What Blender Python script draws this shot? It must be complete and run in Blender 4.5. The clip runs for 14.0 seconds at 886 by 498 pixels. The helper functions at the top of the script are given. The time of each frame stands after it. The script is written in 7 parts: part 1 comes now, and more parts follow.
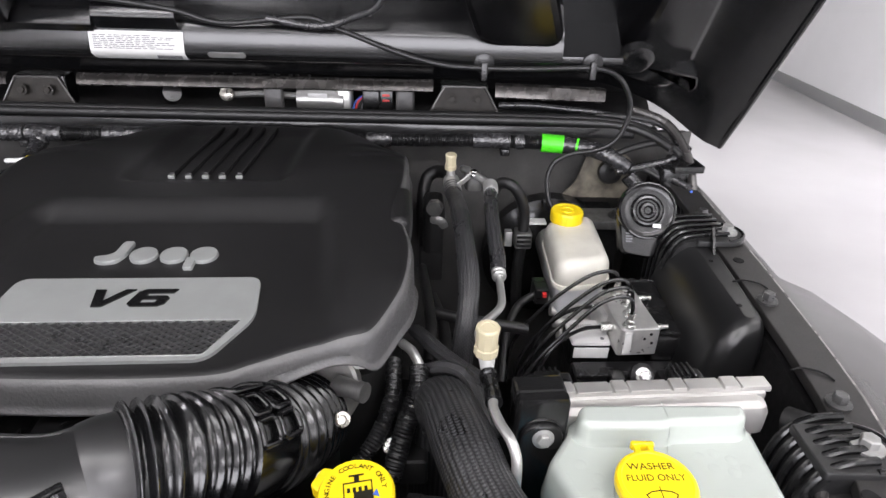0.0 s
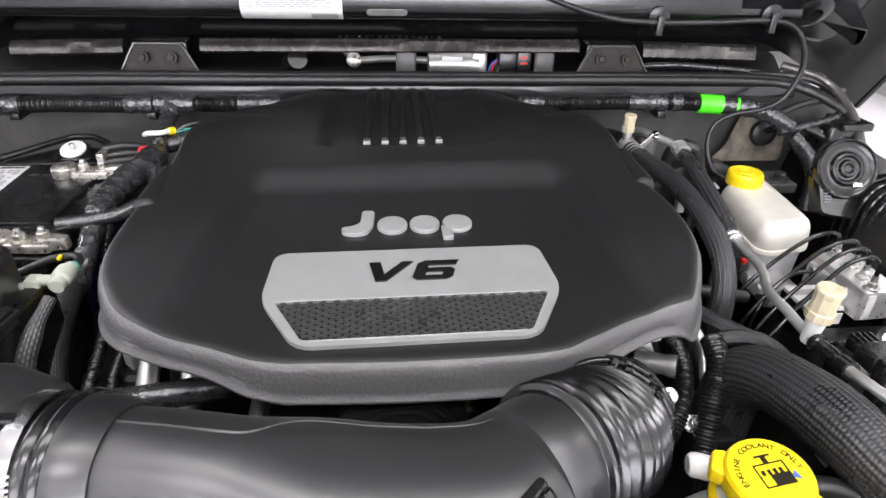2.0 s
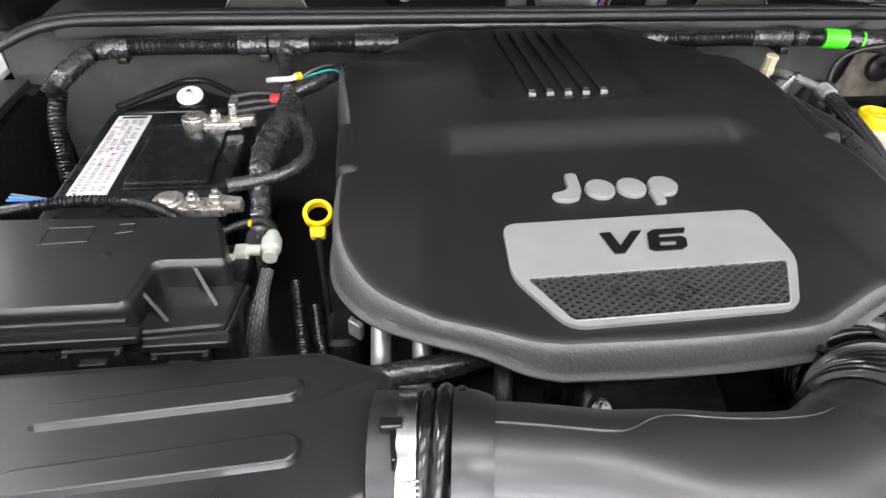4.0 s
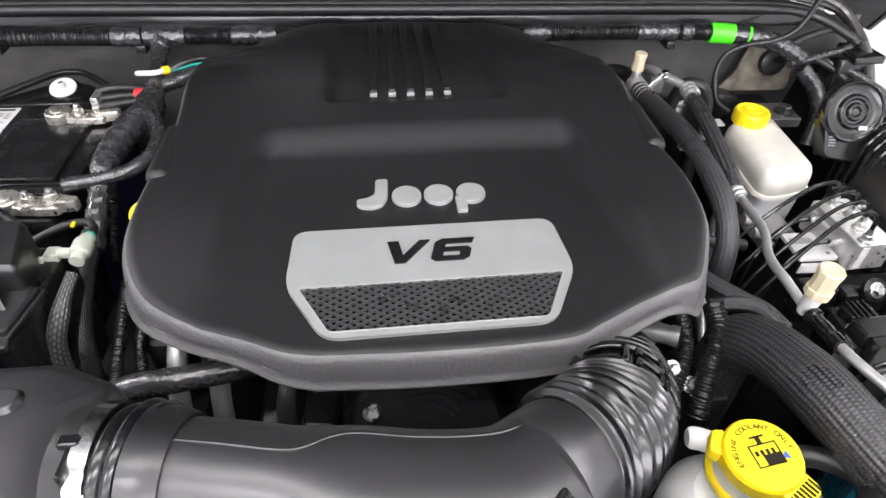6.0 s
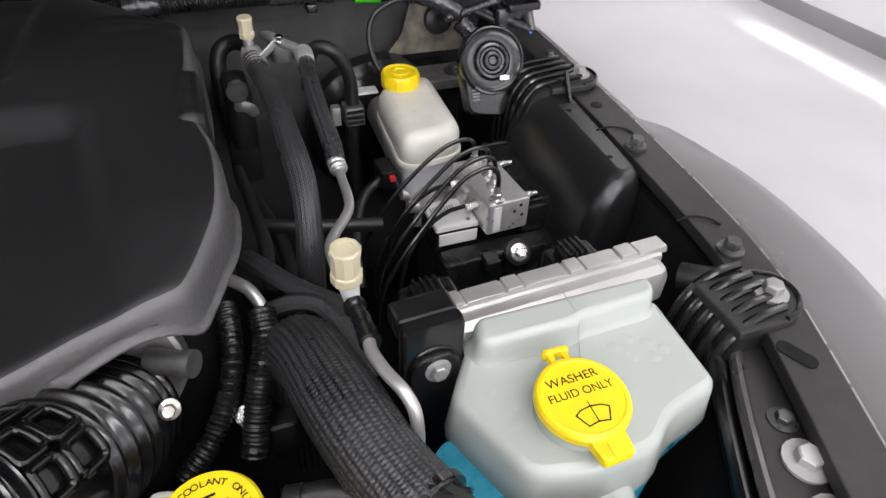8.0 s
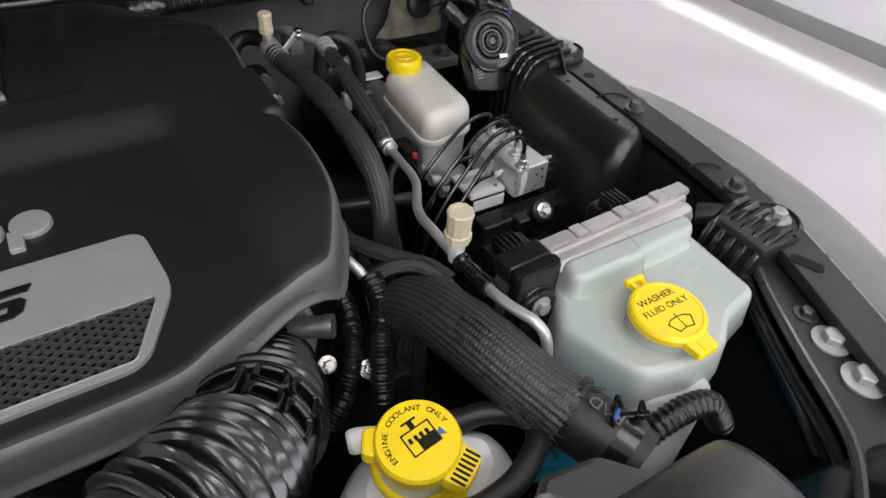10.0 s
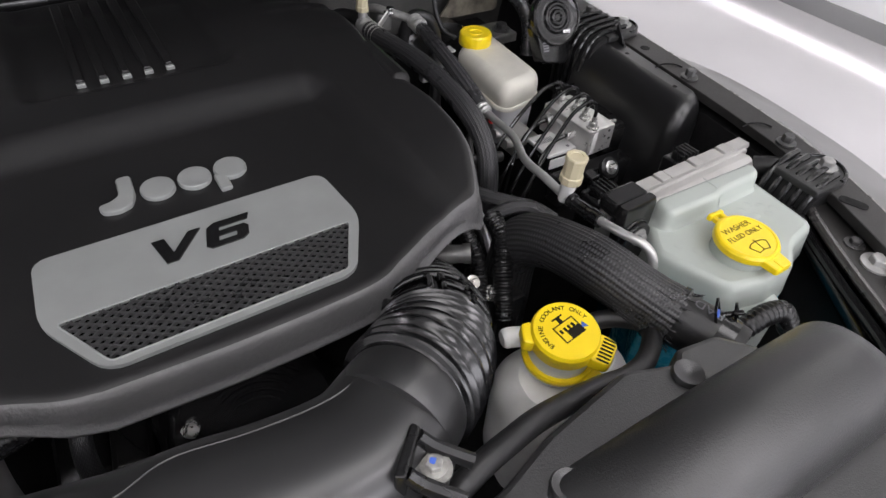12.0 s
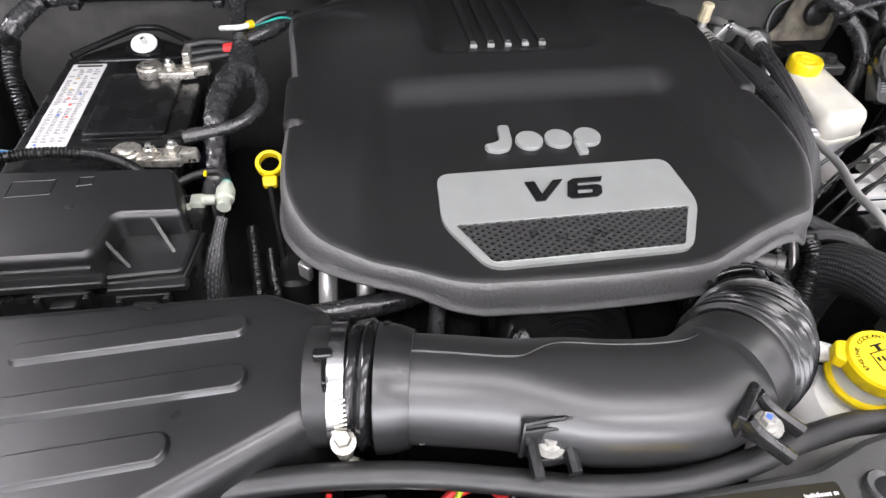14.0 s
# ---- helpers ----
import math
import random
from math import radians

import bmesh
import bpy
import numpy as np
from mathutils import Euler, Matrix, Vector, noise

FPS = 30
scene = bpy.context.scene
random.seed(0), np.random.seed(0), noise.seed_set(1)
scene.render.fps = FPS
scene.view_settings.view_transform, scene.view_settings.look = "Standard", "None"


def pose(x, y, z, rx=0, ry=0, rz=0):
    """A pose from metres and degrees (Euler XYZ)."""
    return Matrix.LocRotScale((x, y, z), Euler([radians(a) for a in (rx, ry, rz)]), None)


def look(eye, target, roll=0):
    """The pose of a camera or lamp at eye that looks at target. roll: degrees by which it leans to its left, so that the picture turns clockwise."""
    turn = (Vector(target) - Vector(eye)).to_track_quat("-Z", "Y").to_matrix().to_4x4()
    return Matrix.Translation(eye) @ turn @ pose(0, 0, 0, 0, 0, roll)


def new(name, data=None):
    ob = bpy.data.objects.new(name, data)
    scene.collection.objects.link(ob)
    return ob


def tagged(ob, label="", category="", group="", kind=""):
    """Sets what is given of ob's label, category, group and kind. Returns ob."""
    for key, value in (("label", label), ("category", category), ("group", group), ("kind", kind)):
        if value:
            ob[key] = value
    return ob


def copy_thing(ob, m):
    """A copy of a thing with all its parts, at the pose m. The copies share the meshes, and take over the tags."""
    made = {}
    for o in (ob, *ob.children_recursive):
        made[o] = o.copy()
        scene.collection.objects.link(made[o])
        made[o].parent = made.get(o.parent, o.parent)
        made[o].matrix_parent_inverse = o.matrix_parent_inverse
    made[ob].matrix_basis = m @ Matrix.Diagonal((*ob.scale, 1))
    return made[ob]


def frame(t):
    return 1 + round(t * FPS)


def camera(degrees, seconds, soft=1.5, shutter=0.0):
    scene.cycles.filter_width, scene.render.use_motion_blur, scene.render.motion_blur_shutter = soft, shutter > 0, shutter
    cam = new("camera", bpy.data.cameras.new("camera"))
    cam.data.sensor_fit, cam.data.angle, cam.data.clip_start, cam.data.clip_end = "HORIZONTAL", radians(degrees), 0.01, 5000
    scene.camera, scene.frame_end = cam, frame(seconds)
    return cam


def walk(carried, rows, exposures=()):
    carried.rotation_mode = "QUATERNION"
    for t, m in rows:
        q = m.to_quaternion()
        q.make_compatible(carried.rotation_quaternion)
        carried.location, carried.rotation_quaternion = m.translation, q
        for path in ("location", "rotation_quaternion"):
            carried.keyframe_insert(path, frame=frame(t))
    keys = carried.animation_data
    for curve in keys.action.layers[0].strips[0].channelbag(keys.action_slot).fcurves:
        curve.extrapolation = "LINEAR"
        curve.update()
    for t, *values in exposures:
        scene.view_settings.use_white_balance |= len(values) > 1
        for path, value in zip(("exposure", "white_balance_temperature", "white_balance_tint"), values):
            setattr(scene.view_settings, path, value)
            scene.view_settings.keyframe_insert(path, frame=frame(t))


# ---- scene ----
cam = camera(71.0, 14.0)
PATH = [
    (0, (0.284, -0.536, 1.394), (0.373, 1.214, 0.43), 2.1),
    (0.5, (0.281, -0.489, 1.347), (0.398, 1.247, 0.359), 2.5),
    (1, (0.184, -0.467, 1.347), (0.304, 1.265, 0.356), 2.1),
    (1.5, (0.069, -0.463, 1.334), (0.196, 1.273, 0.349), 1.7),
    (2, (-0.015, -0.475, 1.339), (0.139, 1.245, 0.329), 1.5),
    (2.5, (-0.111, -0.456, 1.332), (0.095, 1.189, 0.212), 1.4),
    (3, (-0.196, -0.421, 1.348), (0.014, 1.175, 0.16), 1.4),
    (3.2, (-0.237, -0.412, 1.355), (-0.029, 1.174, 0.155), 1.5),
    (5.3, (-0.171, -0.452, 1.398), (-0.003, 1.063, 0.103), 2.0),
    (5.5, (-0.137, -0.44, 1.402), (0.036, 1.067, 0.099), 2.0),
    (6, (-0.041, -0.433, 1.414), (0.145, 1.07, 0.108), 2.4),
    (6.5, (0.071, -0.426, 1.398), (0.283, 1.072, 0.091), 2.6),
    (7, (0.18, -0.408, 1.373), (0.425, 1.077, 0.056), 2.8),
    (7.5, (0.266, -0.398, 1.345), (0.664, 1.057, 0.032), 3.2),
    (7.7, (0.294, -0.397, 1.335), (0.772, 1.044, 0.032), 3.1),
    (9.8, (0.152, -0.394, 1.362), (0.959, 0.878, 0.046), 4.0),
    (10, (0.124, -0.397, 1.368), (0.933, 0.858, 0.038), 4.1),
    (10.5, (0.072, -0.409, 1.377), (0.888, 0.834, 0.04), 3.9),
    (11, (0.027, -0.411, 1.39), (0.846, 0.816, 0.04), 4.0),
    (11.5, (-0.017, -0.422, 1.394), (0.802, 0.799, 0.038), 3.9),
    (12, (-0.042, -0.427, 1.399), (0.771, 0.787, 0.034), 4.2),
    (12.5, (-0.118, -0.436, 1.395), (0.601, 0.826, 0.021), 4.7),
    (13, (-0.175, -0.453, 1.414), (0.337, 0.883, 0.017), 4.8),
    (13.5, (-0.204, -0.463, 1.422), (0.15, 0.927, 0.029), 3.8),
    (14, (-0.201, -0.465, 1.423), (0.051, 0.947, 0.029), 3.3),
]
walk(cam, [(t, look(eye, target, roll)) for t, eye, target, roll in PATH], exposures=[(0, -0.4), (0.5, -0.32), (1, -0.36), (1.5, -0.12), (2.5, 0.0), (3, 0.05), (5.3, 0.1), (6.5, 0.1), (7, -0.18), (7.5, -0.48), (9.8, -1.0), (12, -1.0), (12.5, -0.78), (13, -0.3), (14, 0.05)])

# ---- world, lights, exposure ----
scene.view_settings.exposure = 0.0
world = bpy.data.worlds.new("world")
scene.world = world
world.use_nodes = True
wn = world.node_tree.nodes["Background"]
wn.inputs[0].default_value, wn.inputs[1].default_value = (0.9, 0.95, 1.0, 1), 0.6


def area_lamp(x, y, z, sx, sy, watts, color=(1, 0.985, 0.96), target=None, spread=180):
    data = bpy.data.lights.new("ceiling_lamp", "AREA")
    data.shape, data.size, data.size_y, data.energy, data.color = "RECTANGLE", sx, sy, watts, color
    data.spread = radians(spread)
    ob = new("ceiling_lamp", data)
    ob.matrix_world = look((x, y, z), target or (x, y + 0.001, 0))
    return ob


LAMPS = [(-1.3, -1.9, 36), (1.3, -1.9, 36), (-0.85, -0.62, 9), (0.85, -0.62, 9), (-2.7, -3.9, 30), (0, -3.9, 30), (2.7, -3.9, 30), (-2.8, 0.9, 80), (-3.3, 3.2, 20)]
FLOOR_FILLS = [(3.05, 0.5, 22), (3.05, 3.0, 30)]  # added panels, beam kept narrow to brighten the floor but not the car
LAMPC = (1.0, 0.955, 1.03)
for lx, ly, lw in LAMPS:
    area_lamp(lx, ly, 3.38, 1.5, 0.5, lw, LAMPC)
for lx, ly, lw in FLOOR_FILLS:
    area_lamp(lx, ly, 3.38, 1.5, 0.5, lw, LAMPC, None, 62)
area_lamp(3.42, 1.55, 3.38, 0.10, 1.9, 5.0, LAMPC, None, 4)  # added lamp without a fixture, lays the bright streak on the floor
# daylight in the opening of the show window, ahead of the car
area_lamp(-0.4, -5.52, 1.95, 5.6, 1.9, 400, (0.98, 0.962, 1.03), (-0.4, 0, 1.6))


# ---- mesh helpers ----
BASE = {}


def finish(bm, smooth=35):
    bmesh.ops.remove_doubles(bm, verts=bm.verts, dist=1e-6)
    bmesh.ops.recalc_face_normals(bm, faces=bm.faces)
    for f in bm.faces:
        f.smooth = True
    lim = radians(smooth)
    for e in bm.edges:
        if len(e.link_faces) == 2 and e.calc_face_angle(0) > lim:
            e.smooth = False


def thing(name, x, y, z, label, category, group="", kind=""):
    ob = new(name)
    ob.empty_display_size = 0.02
    ob.location = (x, y, z)
    BASE[ob] = Vector((x, y, z))
    return tagged(ob, label, category, group, kind)


def part(name, bm, material, parent=None, label="", smooth=35):
    """Links a bmesh in world coordinates as one mesh, under a thing or a part."""
    if bm.verts:
        finish(bm, smooth)
    me = bpy.data.meshes.new(name)
    lo = Vector([min((v.co[i] for v in bm.verts), default=0) for i in range(3)])
    hi = Vector([max((v.co[i] for v in bm.verts), default=0) for i in range(3)])
    base = Vector(((lo.x + hi.x) / 2, (lo.y + hi.y) / 2, lo.z))
    bmesh.ops.translate(bm, verts=bm.verts, vec=-base)
    bm.to_mesh(me)
    bm.free()
    for m in material if isinstance(material, (list, tuple)) else [material]:
        me.materials.append(m)
    ob = new(name, me)
    BASE[ob] = base
    if parent:
        ob.parent = parent
        ob.location = base - BASE[parent]
    else:
        ob.location = base
    return tagged(ob, label) if label else ob


def solo(name, bm, material, label, category, group="", kind="", smooth=35):
    return tagged(part(name, bm, material, None, "", smooth), label, category, group, kind)


def spline(points, step=0.004):
    """Catmull-Rom through the points, resampled."""
    p = [Vector(q) for q in points]
    p = [p[0] * 2 - p[1]] + p + [p[-1] * 2 - p[-2]]
    out = []
    for i in range(1, len(p) - 2):
        a, b, c, d = p[i - 1 : i + 3]
        n = max(2, int((c - b).length / step))
        for k in range(n):
            t = k / n
            out.append(0.5 * (2 * b + (c - a) * t + (2 * a - 5 * b + 4 * c - d) * t * t + (3 * b - a - 3 * c + d) * t**3))
    out.append(p[-2])
    return out


def sweep(points, radius, seg=14, step=0.004, bm=None, flat=1.0, caps=True, smoothed=True, flute=0.0, wrinkle=0.0):
    """A tube along a line. radius: a number, or a function of (metres along, share along)."""
    bm = bm or bmesh.new()
    uv = bm.loops.layers.uv.verify()
    line = spline(points, step) if smoothed else [Vector(q) for q in points]
    along = [0.0]
    for a, b in zip(line, line[1:]):
        along.append(along[-1] + (b - a).length)
    tang = [(line[min(i + 1, len(line) - 1)] - line[max(i - 1, 0)]).normalized() for i in range(len(line))]
    side = tang[0].cross(Vector((0, 0, 1)))
    if side.length < 0.05:
        side = tang[0].cross(Vector((0, 1, 0)))
    side.normalize()
    rings = []
    for c, t, s in zip(line, tang, along):
        side = (side - t * side.dot(t)).normalized()
        up = side.cross(t)
        r = radius(s, s / along[-1]) if callable(radius) else radius
        crease = [abs(noise.noise(Vector((s * 95, 9 * math.cos(6.283 * k / seg) * 0.35 + s * 40, 9 * math.sin(6.283 * k / seg) * 0.35 + c.x * 30)))) for k in range(seg)] if wrinkle else [0] * seg
        rings.append([bm.verts.new(c + r * (1 - flute * (k % 2) - wrinkle * crease[k]) * (math.cos(2 * math.pi * k / seg) * side + flat * math.sin(2 * math.pi * k / seg) * up)) for k in range(seg)])
    for i in range(len(rings) - 1):
        for k in range(seg):
            f = bm.faces.new((rings[i][k], rings[i][(k + 1) % seg], rings[i + 1][(k + 1) % seg], rings[i + 1][k]))
            for loop, (u, v) in zip(f.loops, ((k, i), (k + 1, i), (k + 1, i + 1), (k, i + 1))):
                loop[uv].uv = (u / seg, along[v])
    if caps:
        bm.faces.new(rings[0])
        bm.faces.new(rings[-1])
    return bm


def lathe(profile, m=None, seg=28, bm=None, wave=None, caps=True):
    """A turned form from (radius, height) pairs. wave(angle, i): a factor on the radius."""
    bm = bm or bmesh.new()
    m = m or Matrix()
    rings = []
    for i, (r, z) in enumerate(profile):
        if r < 1e-5:
            rings.append([bm.verts.new(m @ Vector((0, 0, z)))])
        else:
            rings.append([bm.verts.new(m @ Vector((r * (wave(a, i) if wave else 1) * math.cos(a), r * (wave(a, i) if wave else 1) * math.sin(a), z))) for a in (2 * math.pi * k / seg for k in range(seg))])
    for a, b in zip(rings, rings[1:]):
        if len(a) == 1 and len(b) == 1:
            continue
        for k in range(seg):
            j = (k + 1) % seg
            if len(a) == 1:
                bm.faces.new((a[0], b[k], b[j]))
            elif len(b) == 1:
                bm.faces.new((a[k], a[j], b[0]))
            else:
                bm.faces.new((a[k], a[j], b[j], b[k]))
    for ring in (rings[0], rings[-1]) if caps else ():
        if len(ring) > 2:
            for e in bm.faces.new(ring).edges:
                e.smooth = False
    return bm


def rounded(pts, r, n=4):
    """Rounds the corners of a closed outline with arcs; r: the length cut off each side."""
    out = []
    for i, p in enumerate(pts):
        p, a, b = Vector(p).to_2d(), Vector(pts[i - 1]).to_2d(), Vector(pts[(i + 1) % len(pts)]).to_2d()
        rr = r[i] if isinstance(r, (list, tuple)) else r
        cut = min(rr, (a - p).length * 0.49, (b - p).length * 0.49)
        da, db = (a - p).normalized(), (b - p).normalized()
        half = da.angle(db, math.pi) / 2
        if cut < 1e-5 or half > 1.55:
            out += [p[:]] * (n + 1)
            continue
        mid = (da + db).normalized()
        c, rad = p + mid * (cut / math.cos(half)), cut * math.tan(half)
        s, e = p + da * cut - c, p + db * cut - c
        turn = s.angle_signed(e)
        for k in range(n + 1):
            q = -turn * k / n
            out.append((c + Vector((s.x * math.cos(q) - s.y * math.sin(q), s.x * math.sin(q) + s.y * math.cos(q))))[:])
    return out


def rect(x0, y0, x1, y1, r=0.0, n=4):
    pts = [(x0, y0), (x1, y0), (x1, y1), (x0, y1)]
    return rounded(pts, r, n) if r else pts


def inset(pts, d):
    """Moves each side of an outline inwards by d."""
    out, n = [], len(pts)
    area = sum(pts[i - 1][0] * pts[i][1] - pts[i][0] * pts[i - 1][1] for i in range(n))
    sgn = 1 if area > 0 else -1
    for i in range(n):
        p = Vector(pts[i])
        sides = []
        for step in (-1, 1):
            k = step
            while abs(k) < n and (Vector(pts[(i + k) % n]) - p).length < 1e-7:
                k += step
            e = (Vector(pts[(i + k) % n]) - p) * step
            sides.append(e.normalized() if e.length > 1e-9 else Vector((1, 0)))
        u, v = (Vector((-e.y, e.x)) for e in sides)
        m = (u + v) / max(0.4, 1 + u.dot(v))
        out.append((p + sgn * d * m)[:])
    return out


def loft(levels, m=None, bm=None, cap=True):
    """levels: (outline, z) pairs with equal counts of points, joined ring by ring."""
    bm = bm or bmesh.new()
    m = m or Matrix()
    rings = [[bm.verts.new(m @ Vector((x, y, z(x, y) if callable(z) else z))) for x, y in pts] for pts, z in levels]
    n = len(rings[0])
    for a, b in zip(rings, rings[1:]):
        for k in range(n):
            bm.faces.new((a[k], a[(k + 1) % n], b[(k + 1) % n], b[k]))
    if cap:
        for ring in (rings[0], rings[-1]):
            for e in bm.faces.new(ring).edges:
                e.smooth = False
    return bm


def slab(pts, z0, z1, r=0.002, m=None, bm=None):
    """A prism with rounded top edges."""
    h = abs(z1 - z0)
    r = min(r, h * 0.5)
    return loft([(pts, z0), (pts, z1 - r), (inset(pts, r * 0.3), z1 - r * 0.3), (inset(pts, r), z1)], m, bm)


def box(x0, y0, z0, x1, y1, z1, r=0.002, m=None, bm=None, corner=None):
    c = min(corner if corner is not None else r * 1.3, abs(x1 - x0) * 0.45, abs(y1 - y0) * 0.45)
    return slab(rect(x0, y0, x1, y1, max(c, 0.0003), 3), z0, z1, r, m, bm)


def sheet(outer, holes, thick, m=None):
    """A flat plate with holes, its under side at z = 0."""
    bm = bmesh.new()
    for loop in (outer, *holes):
        vs = [bm.verts.new((x, y, 0)) for x, y in loop]
        for k in range(len(vs)):
            bm.edges.new((vs[k - 1], vs[k]))
    bmesh.ops.triangle_fill(bm, edges=bm.edges[:], use_beauty=True, use_dissolve=False)
    got = bmesh.ops.extrude_face_region(bm, geom=bm.faces[:])
    bmesh.ops.translate(bm, verts=[v for v in got["geom"] if isinstance(v, bmesh.types.BMVert)], vec=(0, 0, thick))
    if m:
        bm.transform(m)
    return bm


def lettering(text, size, m, thick=0.0006, wide=1.0, shear=0.0, align="CENTER", offset=0.0):
    cu = bpy.data.curves.new("lettering", "FONT")
    cu.body, cu.size, cu.extrude, cu.shear, cu.align_x, cu.align_y, cu.offset = text, size, thick / size * 0, shear, align, "CENTER", offset
    cu.extrude = thick / 2
    ob = bpy.data.objects.new("lettering", cu)
    scene.collection.objects.link(ob)
    me = bpy.data.meshes.new_from_object(ob.evaluated_get(bpy.context.evaluated_depsgraph_get()))
    bm = bmesh.new()
    bm.from_mesh(me)
    bpy.data.objects.remove(ob)
    bpy.data.curves.remove(cu)
    bpy.data.meshes.remove(me)
    bm.transform(m @ Matrix.Diagonal((wide, 1, 1, 1)))
    return bm


def merge(*bms):
    out = bms[0]
    for b in bms[1:]:
        me = bpy.data.meshes.new("temp")
        b.to_mesh(me)
        b.free()
        out.from_mesh(me)
        bpy.data.meshes.remove(me)
    return out


def hexa(r, h, m, bm=None, washer=0.0):
    """A hex bolt head with a flange, standing on the origin of m."""
    prof = [(washer or r * 1.5, 0), (washer or r * 1.5, h * 0.22), (r * 1.12, h * 0.3)]
    bm = lathe([(0, 0)] + prof + [(0, h * 0.3)], m, 18, bm)
    pts = [(r * math.cos(k * math.pi / 3), r * math.sin(k * math.pi / 3)) for k in range(6)]
    return loft([(pts, h * 0.25), (pts, h * 0.9), (inset(pts, r * 0.12), h)], m, bm)


# ---- materials ----
def mat(name, color, rough=0.5, metal=0.0, grain=0.0, scale=300.0, blotch=0.15, bscale=14.0, rvar=0.1, coat=0.0, dust=0.0, spec=0.5, transmission=0.0, sss=0.0, detail=4.0):
    """A surface: two scales of change in colour and roughness, and a fine grain as relief."""
    m = bpy.data.materials.new(name)
    m.use_nodes = True
    nt = m.node_tree
    b = nt.nodes["Principled BSDF"]
    tc = nt.nodes.new("ShaderNodeNewGeometry")
    pos = tc.outputs["Position"]

    def noise_tex(sc, det=detail):
        n = nt.nodes.new("ShaderNodeTexNoise")
        n.inputs["Scale"].default_value, n.inputs["Detail"].default_value = sc, det
        nt.links.new(pos, n.inputs["Vector"])
        return n.outputs["Fac"]

    big, fine = noise_tex(bscale), noise_tex(scale)
    ramp = nt.nodes.new("ShaderNodeMapRange")
    ramp.inputs["From Min"].default_value, ramp.inputs["From Max"].default_value = 0.3, 0.7
    ramp.inputs["To Min"].default_value, ramp.inputs["To Max"].default_value = 1 - blotch, 1 + blotch
    nt.links.new(big, ramp.inputs["Value"])
    mul = nt.nodes.new("ShaderNodeVectorMath")
    mul.operation = "SCALE"
    mul.inputs[0].default_value = color[:3]
    nt.links.new(ramp.outputs[0], mul.inputs["Scale"])
    last = mul.outputs[0]
    if dust:
        d = noise_tex(bscale * 2.3, 8.0)
        dr = nt.nodes.new("ShaderNodeMapRange")
        dr.inputs["From Min"].default_value, dr.inputs["From Max"].default_value = 0.45, 0.75
        dr.inputs["To Max"].default_value = dust
        nt.links.new(d, dr.inputs["Value"])
        mx = nt.nodes.new("ShaderNodeMix")
        mx.data_type = "RGBA"
        nt.links.new(dr.outputs[0], mx.inputs[0])
        nt.links.new(last, mx.inputs[6])
        mx.inputs[7].default_value = (0.25, 0.235, 0.21, 1)
        last = mx.outputs[2]
    nt.links.new(last, b.inputs["Base Color"])
    rr = nt.nodes.new("ShaderNodeMapRange")
    rr.inputs["From Min"].default_value, rr.inputs["From Max"].default_value = 0.3, 0.7
    rr.inputs["To Min"].default_value, rr.inputs["To Max"].default_value = max(0.02, rough - rvar), min(1, rough + rvar)
    nt.links.new(big if not grain else fine, rr.inputs["Value"])
    nt.links.new(rr.outputs[0], b.inputs["Roughness"])
    b.inputs["Metallic"].default_value = metal
    b.inputs["Coat Weight"].default_value = coat
    b.inputs["Coat Roughness"].default_value = 0.06
    b.inputs["Specular IOR Level"].default_value = spec
    b.inputs["Transmission Weight"].default_value = transmission
    if sss:
        b.inputs["Subsurface Weight"].default_value = sss
        b.inputs["Subsurface Radius"].default_value = (0.02, 0.02, 0.02)
    if grain:
        bp = nt.nodes.new("ShaderNodeBump")
        bp.inputs["Strength"].default_value, bp.inputs["Distance"].default_value = min(1.0, grain), 0.0006
        nt.links.new(fine, bp.inputs["Height"])
        nt.links.new(bp.outputs[0], b.inputs["Normal"])
    return m


